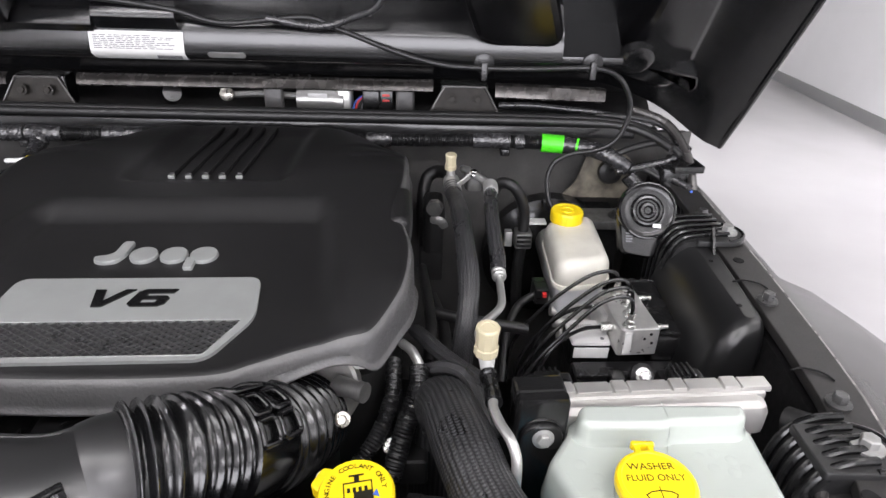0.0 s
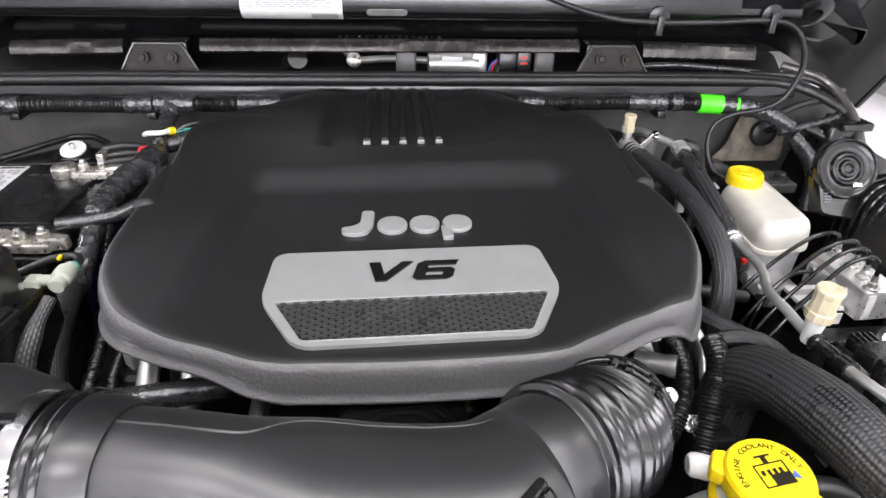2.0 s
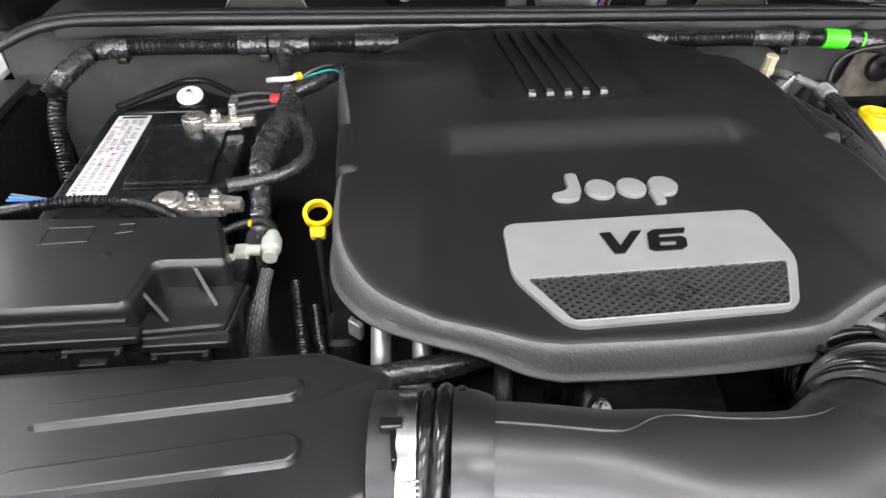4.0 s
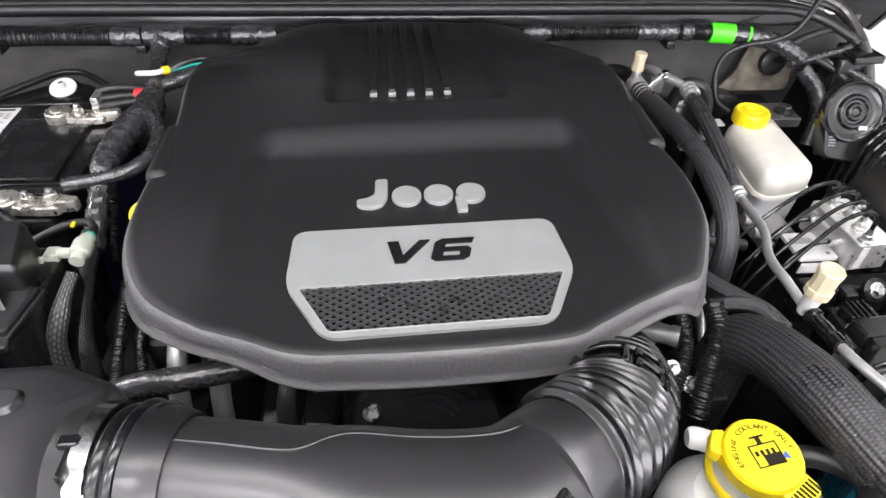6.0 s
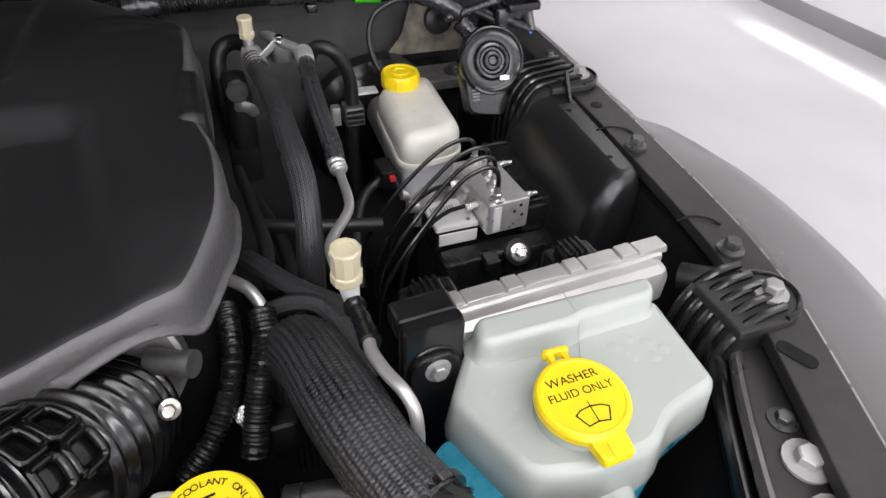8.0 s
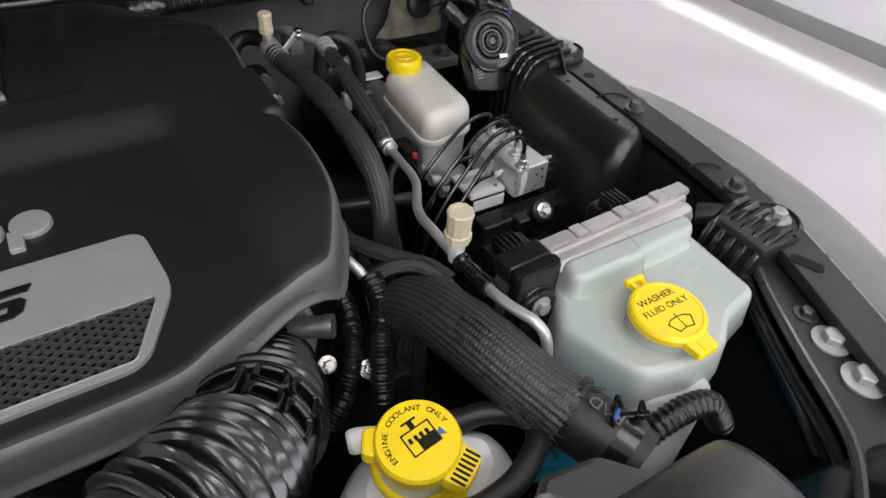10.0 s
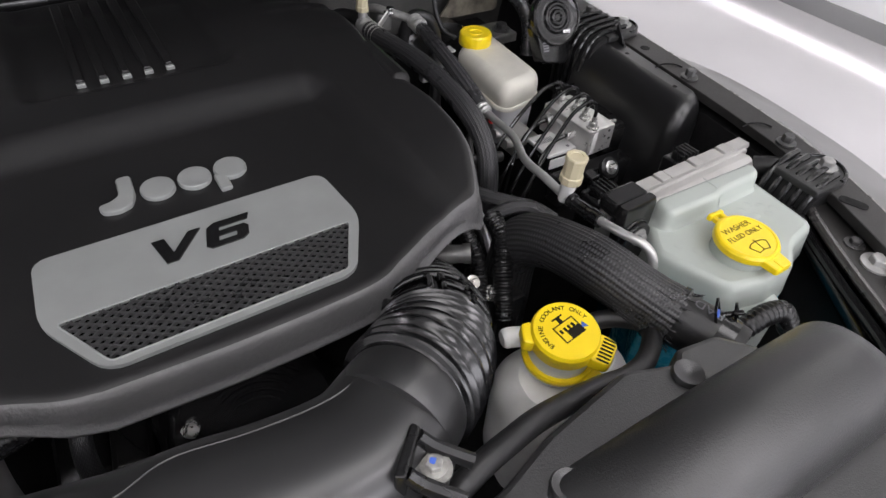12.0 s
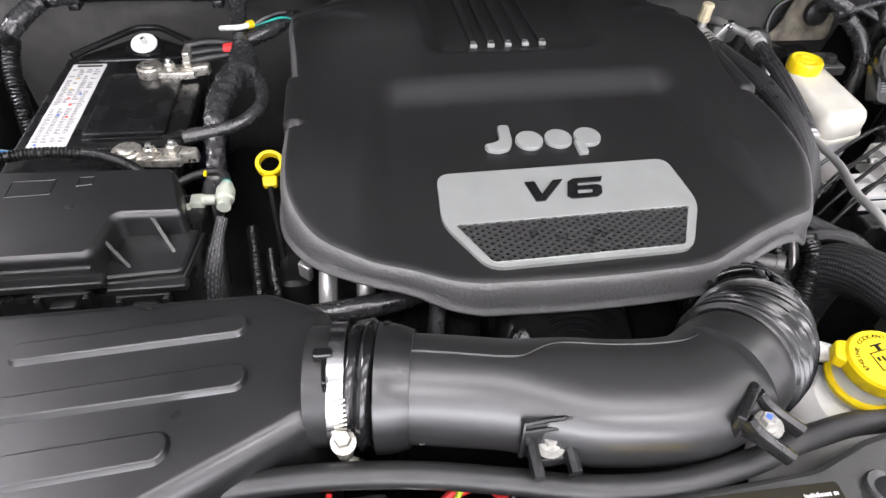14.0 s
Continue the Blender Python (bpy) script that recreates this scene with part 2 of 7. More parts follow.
def woven(name, color, around=36, pitch=0.006, rough=0.55, strength=0.8, depth=0.0012, light=2.2):
    """A braided sleeve: rows of stitches that follow the tube, groove shade and ridge highlights painted in."""
    m = mat(name, color, rough, 0, 0, 200, 0.2, 30)
    nt = m.node_tree
    b = nt.nodes["Principled BSDF"]
    uv = nt.nodes.new("ShaderNodeUVMap")
    sp = nt.nodes.new("ShaderNodeSeparateXYZ")
    nt.links.new(uv.outputs[0], sp.inputs[0])

    def calc(op, a, c):
        n = nt.nodes.new("ShaderNodeMath")
        n.operation = op
        for i, v in enumerate((a, c)):
            if isinstance(v, (int, float)):
                n.inputs[i].default_value = v
            elif v is not None:
                nt.links.new(v, n.inputs[i])
        return n.outputs[0]

    u = calc("MULTIPLY", sp.outputs[0], 2 * math.pi * around)
    v = calc("MULTIPLY", sp.outputs[1], 2 * math.pi / pitch)
    half = calc("SINE", calc("MULTIPLY", u, 0.5), 0)
    a = calc("SINE", calc("ADD", v, calc("MULTIPLY", calc("SIGN", half, 0), 1.57)), 0)
    rows = calc("ABSOLUTE", half, 0)
    h = calc("MULTIPLY", rows, calc("ADD", calc("MULTIPLY", a, 0.35), 0.65))
    bp = nt.nodes.new("ShaderNodeBump")
    bp.inputs["Strength"].default_value, bp.inputs["Distance"].default_value = strength, depth
    nt.links.new(h, bp.inputs["Height"])
    nt.links.new(bp.outputs[0], b.inputs["Normal"])
    # Shade put into the colour by height: grooves darkened, stitch ridges paled.
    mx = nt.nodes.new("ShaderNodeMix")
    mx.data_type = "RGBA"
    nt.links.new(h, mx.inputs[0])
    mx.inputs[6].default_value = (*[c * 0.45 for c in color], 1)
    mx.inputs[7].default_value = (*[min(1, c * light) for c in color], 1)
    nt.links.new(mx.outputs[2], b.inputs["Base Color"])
    return m


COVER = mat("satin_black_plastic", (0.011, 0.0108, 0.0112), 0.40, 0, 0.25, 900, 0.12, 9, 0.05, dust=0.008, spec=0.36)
# Paler than COVER: the front light on the skirt is put into its colour.
LITSKIRT = mat("grained_plastic_front_lit", (0.078, 0.077, 0.078), 0.44, 0, 1.0, 300, 0.1, 12, 0.1, dust=0.02, spec=0.7, detail=2.0)
SATIN = mat("smooth_black_plastic", (0.010, 0.010, 0.0105), 0.31, 0, 0, 500, 0.12, 14, 0.04, dust=0.004, spec=0.75)
TUBEM = mat("matt_tube_plastic", (0.016, 0.016, 0.0165), 0.34, 0, 0.03, 700, 0.10, 14, 0.03, dust=0.004, spec=0.85)
RIBBED = mat("ribbed_black_rubber", (0.005, 0.005, 0.0055), 0.19, 0, 0, 500, 0.15, 30, 0.05, spec=0.6)
BLACK = mat("black_plastic", (0.009, 0.009, 0.0095), 0.27, 0, 0, 600, 0.2, 25, 0.05, dust=0.005)
GLOSS = mat("glossy_black_plastic", (0.008, 0.008, 0.0085), 0.17, 0, 0, 300, 0.15, 18, 0.05, dust=0.015)
DARK = mat("dark_metal", (0.012, 0.012, 0.0125), 0.45, 0.3, 0.2, 300, 0.3, 12, 0.1, dust=0.02)
PIT = mat("dark_recess", (0.008, 0.0078, 0.0082), 0.7, 0, 0.2, 100, 0.3, 9, spec=0.2)
RUBBER = mat("black_rubber", (0.012, 0.012, 0.0125), 0.42, 0, 0.1, 500, 0.2, 20, 0.08, dust=0.02)
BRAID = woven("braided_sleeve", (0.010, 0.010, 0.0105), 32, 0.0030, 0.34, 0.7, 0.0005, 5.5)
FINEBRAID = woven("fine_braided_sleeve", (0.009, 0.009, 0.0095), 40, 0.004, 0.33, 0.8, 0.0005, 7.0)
LOOM = mat("corrugated_loom", (0.010, 0.010, 0.0105), 0.3, 0, 0, 300, 0.2, 30)
TAPE = mat("shiny_black_tape", (0.026, 0.026, 0.028), 0.21, 0, 0.9, 220, 0.35, 60, 0.10, dust=0.05, spec=0.8)
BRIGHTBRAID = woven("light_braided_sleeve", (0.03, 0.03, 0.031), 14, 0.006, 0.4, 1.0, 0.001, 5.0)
# Shade of the mesh openings, put into a near-black colour.
HOLE = mat("hole_shade_black", (0.002, 0.002, 0.002), 0.9, spec=0.05)
MESHM = mat("satin_black_mesh", (0.055, 0.055, 0.056), 0.30, 0.2, 0, 300, 0.1, 40, 0.04, spec=0.9)
SILVER = mat("satin_silver", (0.305, 0.316, 0.308), 0.38, 0.3, 0.15, 1200, 0.05, 30, 0.06)
CHROME = mat("chrome", (0.5, 0.5, 0.5), 0.2, 1, 0, 300, 0.1, 60, 0.06)
ALU = mat("cast_aluminium", (0.56, 0.55, 0.53), 0.36, 0.7, 0, 300, 0.06, 30, 0.05)
PANELM = mat("moulded_panel_plastic", (0.020, 0.020, 0.0205), 0.36, 0, 0.45, 700, 0.12, 12, 0.05, spec=0.9)
PIPE = mat("aluminium_pipe", (0.56, 0.56, 0.545), 0.36, 0.75, 0.1, 200, 0.08, 60, 0.08)
ZINC = mat("zinc_plate", (0.6, 0.6, 0.58), 0.3, 0.9, 0.1, 300, 0.12, 120, 0.1)
STEEL = mat("dark_bolt_steel", (0.12, 0.12, 0.12), 0.35, 0.8, 0.1, 300, 0.2, 100, 0.1)
LEAD = mat("tinned_clamp", (0.55, 0.53, 0.48), 0.35, 0.85, 0.4, 180, 0.3, 120, 0.15)
YELLOW = mat("yellow_plastic", (0.86, 0.64, 0.01), 0.34, 0, 0.08, 500, 0.05, 40, 0.06, sss=0.1)
INK = mat("black_ink", (0.02, 0.018, 0.012), 0.8, spec=0.1)
CREAM = mat("cream_plastic", (0.63, 0.615, 0.55), 0.36, 0, 0.1, 300, 0.06, 40, 0.06, sss=0.3)
FROST = mat("frosted_plastic", (0.60, 0.61, 0.63), 0.42, 0, 0.1, 300, 0.05, 40, 0.06, sss=0.3)
PALE = mat("pale_green_plastic", (0.405, 0.44, 0.405), 0.22, 0, 0.04, 60, 0.02, 18, 0.03, sss=0.1)
BLUE = mat("blue_fluid_behind_plastic", (0.03, 0.28, 0.40), 0.28, 0, 0.1, 120, 0.12, 20, 0.07, sss=0.3)
BEIGE = mat("beige_cap_plastic", (0.5, 0.45, 0.31), 0.4, 0, 0.1, 300, 0.05, 60, sss=0.3)
WHITE = mat("white_plastic", (0.75, 0.75, 0.73), 0.4, 0, 0.05, 300, 0.05, 60)
PAPER = mat("label_paper", (0.60, 0.60, 0.59), 0.4, 0, 0, 300, 0.04, 60)
GREY = mat("grey_label_print", (0.13, 0.13, 0.14), 0.5)
GREEN = mat("green_tape", (0.08, 0.72, 0.02), 0.4, 0, 0.3, 120, 0.06, 60)
RED = mat("red_plastic", (0.6, 0.03, 0.03), 0.4)
BLUEINK = mat("blue_print", (0.05, 0.12, 0.5), 0.5)
NAVY = mat("dark_navy_plastic", (0.008, 0.012, 0.05), 0.4)
LIME = mat("yellow_green_plastic", (0.45, 0.62, 0.03), 0.4)
TEAL = mat("teal_plastic", (0.03, 0.45, 0.38), 0.4)
PAINT = mat("body_paint", (0.075, 0.071, 0.069), 0.3, 0.4, 0, 900, 0.06, 7, 0.04, coat=0.4)
LINING = mat("matt_black_lining", (0.010, 0.010, 0.0105), 0.55, 0, 0.1, 300, 0.3, 20, 0.08, spec=0.3)
HINGEM = mat("dull_brown_black_paint", (0.022, 0.019, 0.016), 0.55, 0, 0.15, 300, 0.35, 60, 0.1, spec=0.3)
RAILM = mat("dull_rail_paint", (0.022, 0.021, 0.0205), 0.42, 0.15, 0.05, 600, 0.15, 20, 0.06, dust=0.03)
# Near-black body paint; shade beneath the hood and flange is put into the colour.
SHADEPAINT = mat("shaded_underhood_paint", (0.005, 0.005, 0.0055), 0.20, 0, 0, 300, 0.2, 8, 0.03, spec=0.7)
FELT = mat("firewall_mat", (0.056, 0.055, 0.053), 0.85, 0, 0.6, 240, 0.3, 12, 0.08, dust=0.08)
FLOORM = mat("pale_epoxy_floor", (0.405, 0.396, 0.396), 0.14, 0, 0, 200, 0.05, 1.5, 0.05, coat=0.6)
WALLM = mat("white_wall_paint", (0.8, 0.8, 0.8), 0.7, 0, 0.1, 150, 0.03, 2)
BASEM = mat("grey_baseboard", (0.24, 0.24, 0.24), 0.5, 0, 0.05, 100, 0.05, 3)
ALUEDGE = mat("bright_paint_edge", (0.30, 0.29, 0.28), 0.3, 0.4, 0, 400, 0.15, 40)
SOFTZINC = mat("dull_zinc", (0.36, 0.36, 0.35), 0.42, 0.6, 0.1, 300, 0.12, 100)
BLOCKM = mat("bright_machined_aluminium", (0.64, 0.635, 0.62), 0.32, 0.7, 0, 500, 0.10, 60, 0.06)
DULLBOLT = mat("stained_zinc_bolt", (0.30, 0.295, 0.275), 0.45, 0.35, 0.2, 400, 0.3, 180, 0.1)
BOLTW = mat("pale_coated_bolt", (0.42, 0.42, 0.41), 0.4, 0.3, 0.1, 300, 0.1, 100)
CASTGREY = mat("dull_cast_grey", (0.16, 0.16, 0.155), 0.45, 0.6, 0.3, 250, 0.2, 60)
PALEGREEN = mat("pale_grey_green_plastic", (0.42, 0.45, 0.38), 0.35, 0, 0.1, 300, 0.06, 40, sss=0.1)
EDGEPAINT = mat("worn_grey_edge", (0.075, 0.070, 0.066), 0.24, 0.55, 0.3, 50, 0.4, 30, 0.12)
FOOTGREY = mat("grey_moulded_foot", (0.085, 0.083, 0.082), 0.45, 0, 0.2, 300, 0.15, 50)


def glow(name, strength):
    m = bpy.data.materials.new(name)
    m.use_nodes = True
    b = m.node_tree.nodes["Principled BSDF"]
    b.inputs["Base Color"].default_value = (0.9, 0.9, 0.9, 1)
    b.inputs["Emission Color"].default_value = (1, 0.98, 0.95, 1)
    b.inputs["Emission Strength"].default_value = strength
    return m


# ---- room ----
X0, X1, Y0, Y1, ZC = -4.6, 3.82, -5.5, 6.5, 3.5
def setting(name, bm, material, label, category):
    return tagged(part(name, bm, material), label, category, "", "structure")


setting("floor", box(X0 - 0.2, Y0 - 0.2, -0.1, X1 + 0.2, Y1 + 0.2, 0, 0.0005), FLOORM, "pale grey glossy epoxy showroom floor", "floor")
setting("ceiling", box(X0 - 0.2, Y0 - 0.2, ZC, X1 + 0.2, Y1 + 0.2, ZC + 0.1, 0.0005), WALLM, "plain white painted ceiling", "ceiling")
setting("wall_east", box(X1, Y0, 0, X1 + 0.15, Y1, ZC, 0.0005), WALLM, "plain white painted wall", "wall")
setting("wall_west", box(X0 - 0.15, Y0, 0, X0, Y1, ZC, 0.0005), WALLM, "plain white painted wall", "wall")
setting("wall_north", box(X0 - 0.15, Y1, 0, X1 + 0.15, Y1 + 0.15, ZC, 0.0005), WALLM, "plain white painted wall", "wall")
WX0, WX1, WZ0, WZ1 = -3.2, 2.4, 1.0, 2.9
south = box(X0 - 0.15, Y0 - 0.15, 0, X1 + 0.15, Y0, WZ0, 0.0005)
for x0, x1, z0, z1 in ((X0 - 0.15, WX0, WZ0, WZ1), (WX1, X1 + 0.15, WZ0, WZ1), (X0 - 0.15, X1 + 0.15, WZ1, ZC)):
    box(x0, Y0 - 0.15, z0, x1, Y0, z1, 0.0005, None, south)
setting("wall_south", south, WALLM, "plain white painted wall with a wide window", "wall")
win = box(WX0, Y0 - 0.1, WZ0, WX0 + 0.06, Y0 - 0.04, WZ1, 0.002)
box(WX1 - 0.06, Y0 - 0.1, WZ0, WX1, Y0 - 0.04, WZ1, 0.002, None, win)
box(WX0 + 0.06, Y0 - 0.1, WZ0, WX1 - 0.06, Y0 - 0.04, WZ0 + 0.06, 0.002, None, win)
box(WX0 + 0.06, Y0 - 0.1, WZ1 - 0.06, WX1 - 0.06, Y0 - 0.04, WZ1, 0.002, None, win)
setting("window_1", win, BASEM, "wide grey framed show window", "window")
setting("baseboard", box(X1 - 0.012, Y0, 0, X1 - 0.001, Y1, 0.1, 0.003), BASEM, "grey baseboard along the white wall", "baseboard")
DIFFUSER = glow("lamp_diffuser", 6.0)
lamp_thing = None
for lx, ly, lw in LAMPS + FLOOR_FILLS:
    if lamp_thing is None:
        lamp_thing = thing("ceiling_light", lx, ly, 3.4, "white ceiling light panel with a glowing diffuser", "ceiling light", "ceiling lights")
        part("frame", box(lx - 0.8, ly - 0.3, 3.42, lx + 0.8, ly + 0.3, 3.499, 0.004), WHITE, lamp_thing)
        part("diffuser", box(lx - 0.76, ly - 0.26, 3.4, lx + 0.76, ly + 0.26, 3.42, 0.002), DIFFUSER, lamp_thing, "glowing diffuser")
    else:
        copy_thing(lamp_thing, pose(lx, ly, 3.4))


def smoothstep(a, b, x):
    t = max(0.0, min(1.0, (x - a) / (b - a)))
    return t * t * (3 - 2 * t)


# ---- vehicle body round the engine bay ----
RAIL = [(0.628, -0.30), (0.666, -0.206), (0.687, -0.15), (0.703, -0.086), (0.714, 0.0), (0.7225, 0.094), (0.731, 0.20), (0.738, 0.331), (0.744, 0.45), (0.744, 0.52)]


def rail_x(y):
    for (xa, ya), (xb, yb) in zip(RAIL, RAIL[1:]):
        if y <= yb:
            return xa + (xb - xa) * (y - ya) / (yb - ya)
    return RAIL[-1][0]


def ribbon(ys, left, right, z, thick, bm=None):
    """A strip along y between two edges."""
    pts = [(left(y), y) for y in ys] + [(right(y), y) for y in reversed(ys)]
    bm = bm or bmesh.new()
    return slab(list(reversed(pts)), z - thick, z, min(0.0015, thick * 0.4), None, bm)


def span(a, b, n):
    return [a + (b - a) * k / (n - 1) for k in range(n)]


car = thing("car_body", 0, 0.2, 0, "dark grey metallic car front with its engine bay open", "car body")
for sign in (1, -1):
    ys = span(-0.34, 0.54, 24)
    rail_bm = ribbon(ys, lambda y: rail_x(y) - 0.014, lambda y: rail_x(y) + 0.032, 0.976, 0.012)
    outer_bm = bmesh.new()
    rows = []
    for y in span(-0.75, 0.75, 40):
        xr = rail_x(max(-0.3, min(0.5, y))) + 0.032
        q = max(0.0, 1 - (abs(y + 0.10) / 0.31) ** 4) ** 0.5
        wide = 0.012 + 0.160 * q
        rows.append([outer_bm.verts.new((x, y, z)) for x, z in ((xr, 0.970), (xr + 0.006, 0.9695), (xr + 0.02, 0.965), (xr + wide * 0.55 + 0.012, 0.950 - 0.012 * q), (xr + wide * 0.85 + 0.012, 0.932 - 0.022 * q), (xr + wide + 0.010, 0.915 - 0.030 * q), (xr + wide + 0.018, 0.895 - 0.030 * q), (xr + wide + 0.020, 0.86 - 0.03 * q), (xr + wide * 0.8 + 0.015, 0.80), (xr + 0.03, 0.76), (xr + 0.028, 0.4), (xr + 0.02, 0.0))])
    for a, b in zip(rows, rows[1:]):
        for k in range(len(a) - 1):
            outer_bm.faces.new((a[k], a[k + 1], b[k + 1], b[k]))
    inner_bm = bmesh.new()
    rows = []
    for y in span(-0.6, 0.62, 24):
        xr = rail_x(max(-0.3, min(0.5, y)))
        rows.append([inner_bm.verts.new((x, y, z)) for x, z in ((xr + 0.02, 0.955), (xr - 0.012, 0.95), (xr - 0.02, 0.9), (xr - 0.03, 0.7), (xr - 0.12, 0.55), (xr - 0.14, 0.0))])
    for a, b in zip(rows, rows[1:]):
        for k in range(len(a) - 1):
            inner_bm.faces.new((a[k], a[k + 1], b[k + 1], b[k]))
    for b in (rail_bm, outer_bm, inner_bm):
        if sign < 0:
            bmesh.ops.scale(b, vec=(-1, 1, 1), verts=b.verts)
            bmesh.ops.translate(b, vec=(-0.03, 0, 0), verts=b.verts)
    part("fender_rail", rail_bm, RAILM, car, "dark painted flange of the fender", 30)
    edge_bm = sweep([(sign * (rail_x(y) + 0.0325) - (0.03 if sign < 0 else 0), y, 0.9745) for y in ys], 0.0016, 6, 0.03)
    part("rail_edge", edge_bm, ALUEDGE, car, "thin bright edge of the flange", 60)
    part("fender", outer_bm, PAINT, car, "grey metallic glossy painted fender", 50)
    part("inner_fender", inner_bm, PIT, car, "black inner fender", 50)
part("bay_floor", box(-0.75, -0.62, 0.40, 0.72, 0.62, 0.44), PIT, car, "black splash shield under the engine")
part("front_wall", box(-0.72, -0.64, 0.0, 0.68, -0.60, 0.93), PIT, car, "black front support")


# Firewall with its felt mat, the cowl shelf and the seal
def grid_sheet(xs, zs, f, bm=None):
    bm = bm or bmesh.new()
    rows = [[bm.verts.new(f(x, z)) for x in xs] for z in zs]
    for a, b in zip(rows, rows[1:]):
        for k in range(len(a) - 1):
            bm.faces.new((a[k], a[k + 1], b[k + 1], b[k]))
    return bm


def fire_y(x, z):
    return 0.575 + 0.012 * noise.noise(Vector((x * 5, z * 5, 1))) + 0.004 * noise.noise(Vector((x * 17, z * 17, 4)))


part("firewall", grid_sheet(span(-0.8, 0.8, 90), span(0.42, 1.04, 36), lambda x, z: (x, fire_y(x, z), z)), FELT, car, "grey-black felt lined firewall", 60)
part("firewall_back", box(-0.82, 0.6, 0, 0.82, 0.64, 1.0), PIT, car)
cowl_bm = grid_sheet(span(-0.8, 0.78, 40), span(0, 1, 10), lambda x, v: (x, 0.555 + 0.35 * v, 1.048 - 0.045 * math.sin(math.pi * min(1, v * 1.5)) + 0.06 * max(0, v - 0.66)))
part("cowl_tray", cowl_bm, PIT, car, "black painted cowl tray")
part("cowl_panel", grid_sheet(span(-0.82, 0.82, 30), span(0, 1, 5), lambda x, v: (x, 0.80 + 0.16 * v, 1.055 + 0.16 * v)), PIT, car, "black painted cowl panel under the windshield")
# Unseen panel added to keep the room's lamps off the cowl tray.
part("cowl_light_block", box(-0.82, 0.70, 1.122, 0.82, 0.98, 1.132, 0.003), BLACK, car, "unseen black cowl cover, added to block light from behind")
for y0, z0, r in ((0.548, 1.062, 0.0075), (0.562, 1.064, 0.0085)):
    pts = [(-0.78, y0 - 0.045, z0 - 0.03), (-0.70, y0 - 0.01, z0 - 0.004), (-0.55, y0, z0), (-0.2, y0, z0), (0.2, y0, z0), (0.5, y0, z0), (0.64, y0 - 0.004, z0 - 0.003), (0.70, y0 - 0.02, z0 - 0.014), (0.735, y0 - 0.05, z0 - 0.03)]
    part("cowl_seal", sweep(pts, r, 12, 0.015), RUBBER, car, "black rubber cowl seal")
part("cowl_flange", box(-0.70, 0.538, 1.036, 0.68, 0.556, 1.055, 0.003), GLOSS, car, "black flange under the seal")
part("seal_flange", box(-0.68, 0.566, 1.045, 0.66, 0.585, 1.06, 0.003), GLOSS, car)
part("cowl_side", sweep([(0.68, 0.6, 1.075), (0.74, 0.565, 1.06), (0.765, 0.52, 1.03), (0.77, 0.48, 1.0), (0.768, 0.45, 0.972)], 0.008, 10), PAINT, car, "grey painted edge of the cowl")

# ---- hood, held open ----
HOOD = pose(0.02, 0.655, 1.0, 126)  # local y runs from the hinge edge to the nose, local z out of the inner side
hood = thing("hood", 0.02, 0.62, 1.05, "glossy dark car hood held open, seen from beneath", "car hood")


def hood_sheet(z, edge):
    bm = bmesh.new()
    rows = []
    for j in range(24):
        v = (j / 23) ** 1.3
        row = []
        for i in range(61):
            u = -1 + 2 * i / 60
            y0 = 0.10 - 0.135 * smoothstep(0.58, 0.90, abs(u) * 0.88)
            y = y0 + (1.14 - y0) * v
            hw = 0.897 - 0.05 * max(0, y) - edge
            row.append(bm.verts.new(HOOD @ Vector((u * hw, y, z - 0.055 * (1 - smoothstep(0.84, 1.02, abs(u)))))))
        rows.append(row)
    for a, b in zip(rows, rows[1:]):
        for k in range(60):
            bm.faces.new((a[k], a[k + 1], b[k + 1], b[k]))
    return bm


part("outer_skin", hood_sheet(-0.012, 0.0), PAINT, hood, "dark grey painted outer skin", 60)
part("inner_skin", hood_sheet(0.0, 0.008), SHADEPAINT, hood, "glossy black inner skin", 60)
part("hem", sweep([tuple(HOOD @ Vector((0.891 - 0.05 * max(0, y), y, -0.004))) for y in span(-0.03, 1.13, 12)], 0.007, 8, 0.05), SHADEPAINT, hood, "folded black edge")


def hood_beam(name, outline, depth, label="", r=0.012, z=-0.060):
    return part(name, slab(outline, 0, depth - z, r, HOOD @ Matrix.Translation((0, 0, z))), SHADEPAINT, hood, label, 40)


def hood_bar(name, profile, x0, x1, n=2, label=""):
    """A pressed beam with one cross-section along the hood's width."""
    bm = bmesh.new()
    rows = [[bm.verts.new(HOOD @ Vector((x, y, z))) for y, z in profile] for x in span(x0, x1, n)]
    for a, b in zip(rows, rows[1:]):
        for k in range(len(a) - 1):
            bm.faces.new((a[k], a[k + 1], b[k + 1], b[k]))
    bm.faces.new(rows[0])
    bm.faces.new(rows[-1])
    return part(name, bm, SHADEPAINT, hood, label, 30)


hood_bar("cross_beam", [(0.170, -0.06), (0.200, 0.000), (0.214, 0.018), (0.226, 0.026), (0.238, 0.0285), (0.2425, 0.0268), (0.2635, 0.0045), (0.270, -0.004), (0.284, -0.06)], -0.64, 0.50, 2, "black painted cross beam")
hood_bar("beam_end", [(0.170, -0.06), (0.200, 0.000), (0.214, 0.018), (0.226, 0.026), (0.236, 0.0280), (0.239, 0.0270), (0.2455, 0.0205), (0.2480, -0.06)], 0.499, 0.60)
hood_bar("beam_step", [(0.262, -0.06), (0.263, 0.0095), (0.276, 0.0088), (0.282, 0.002), (0.300, -0.06)], -0.62, -0.24)
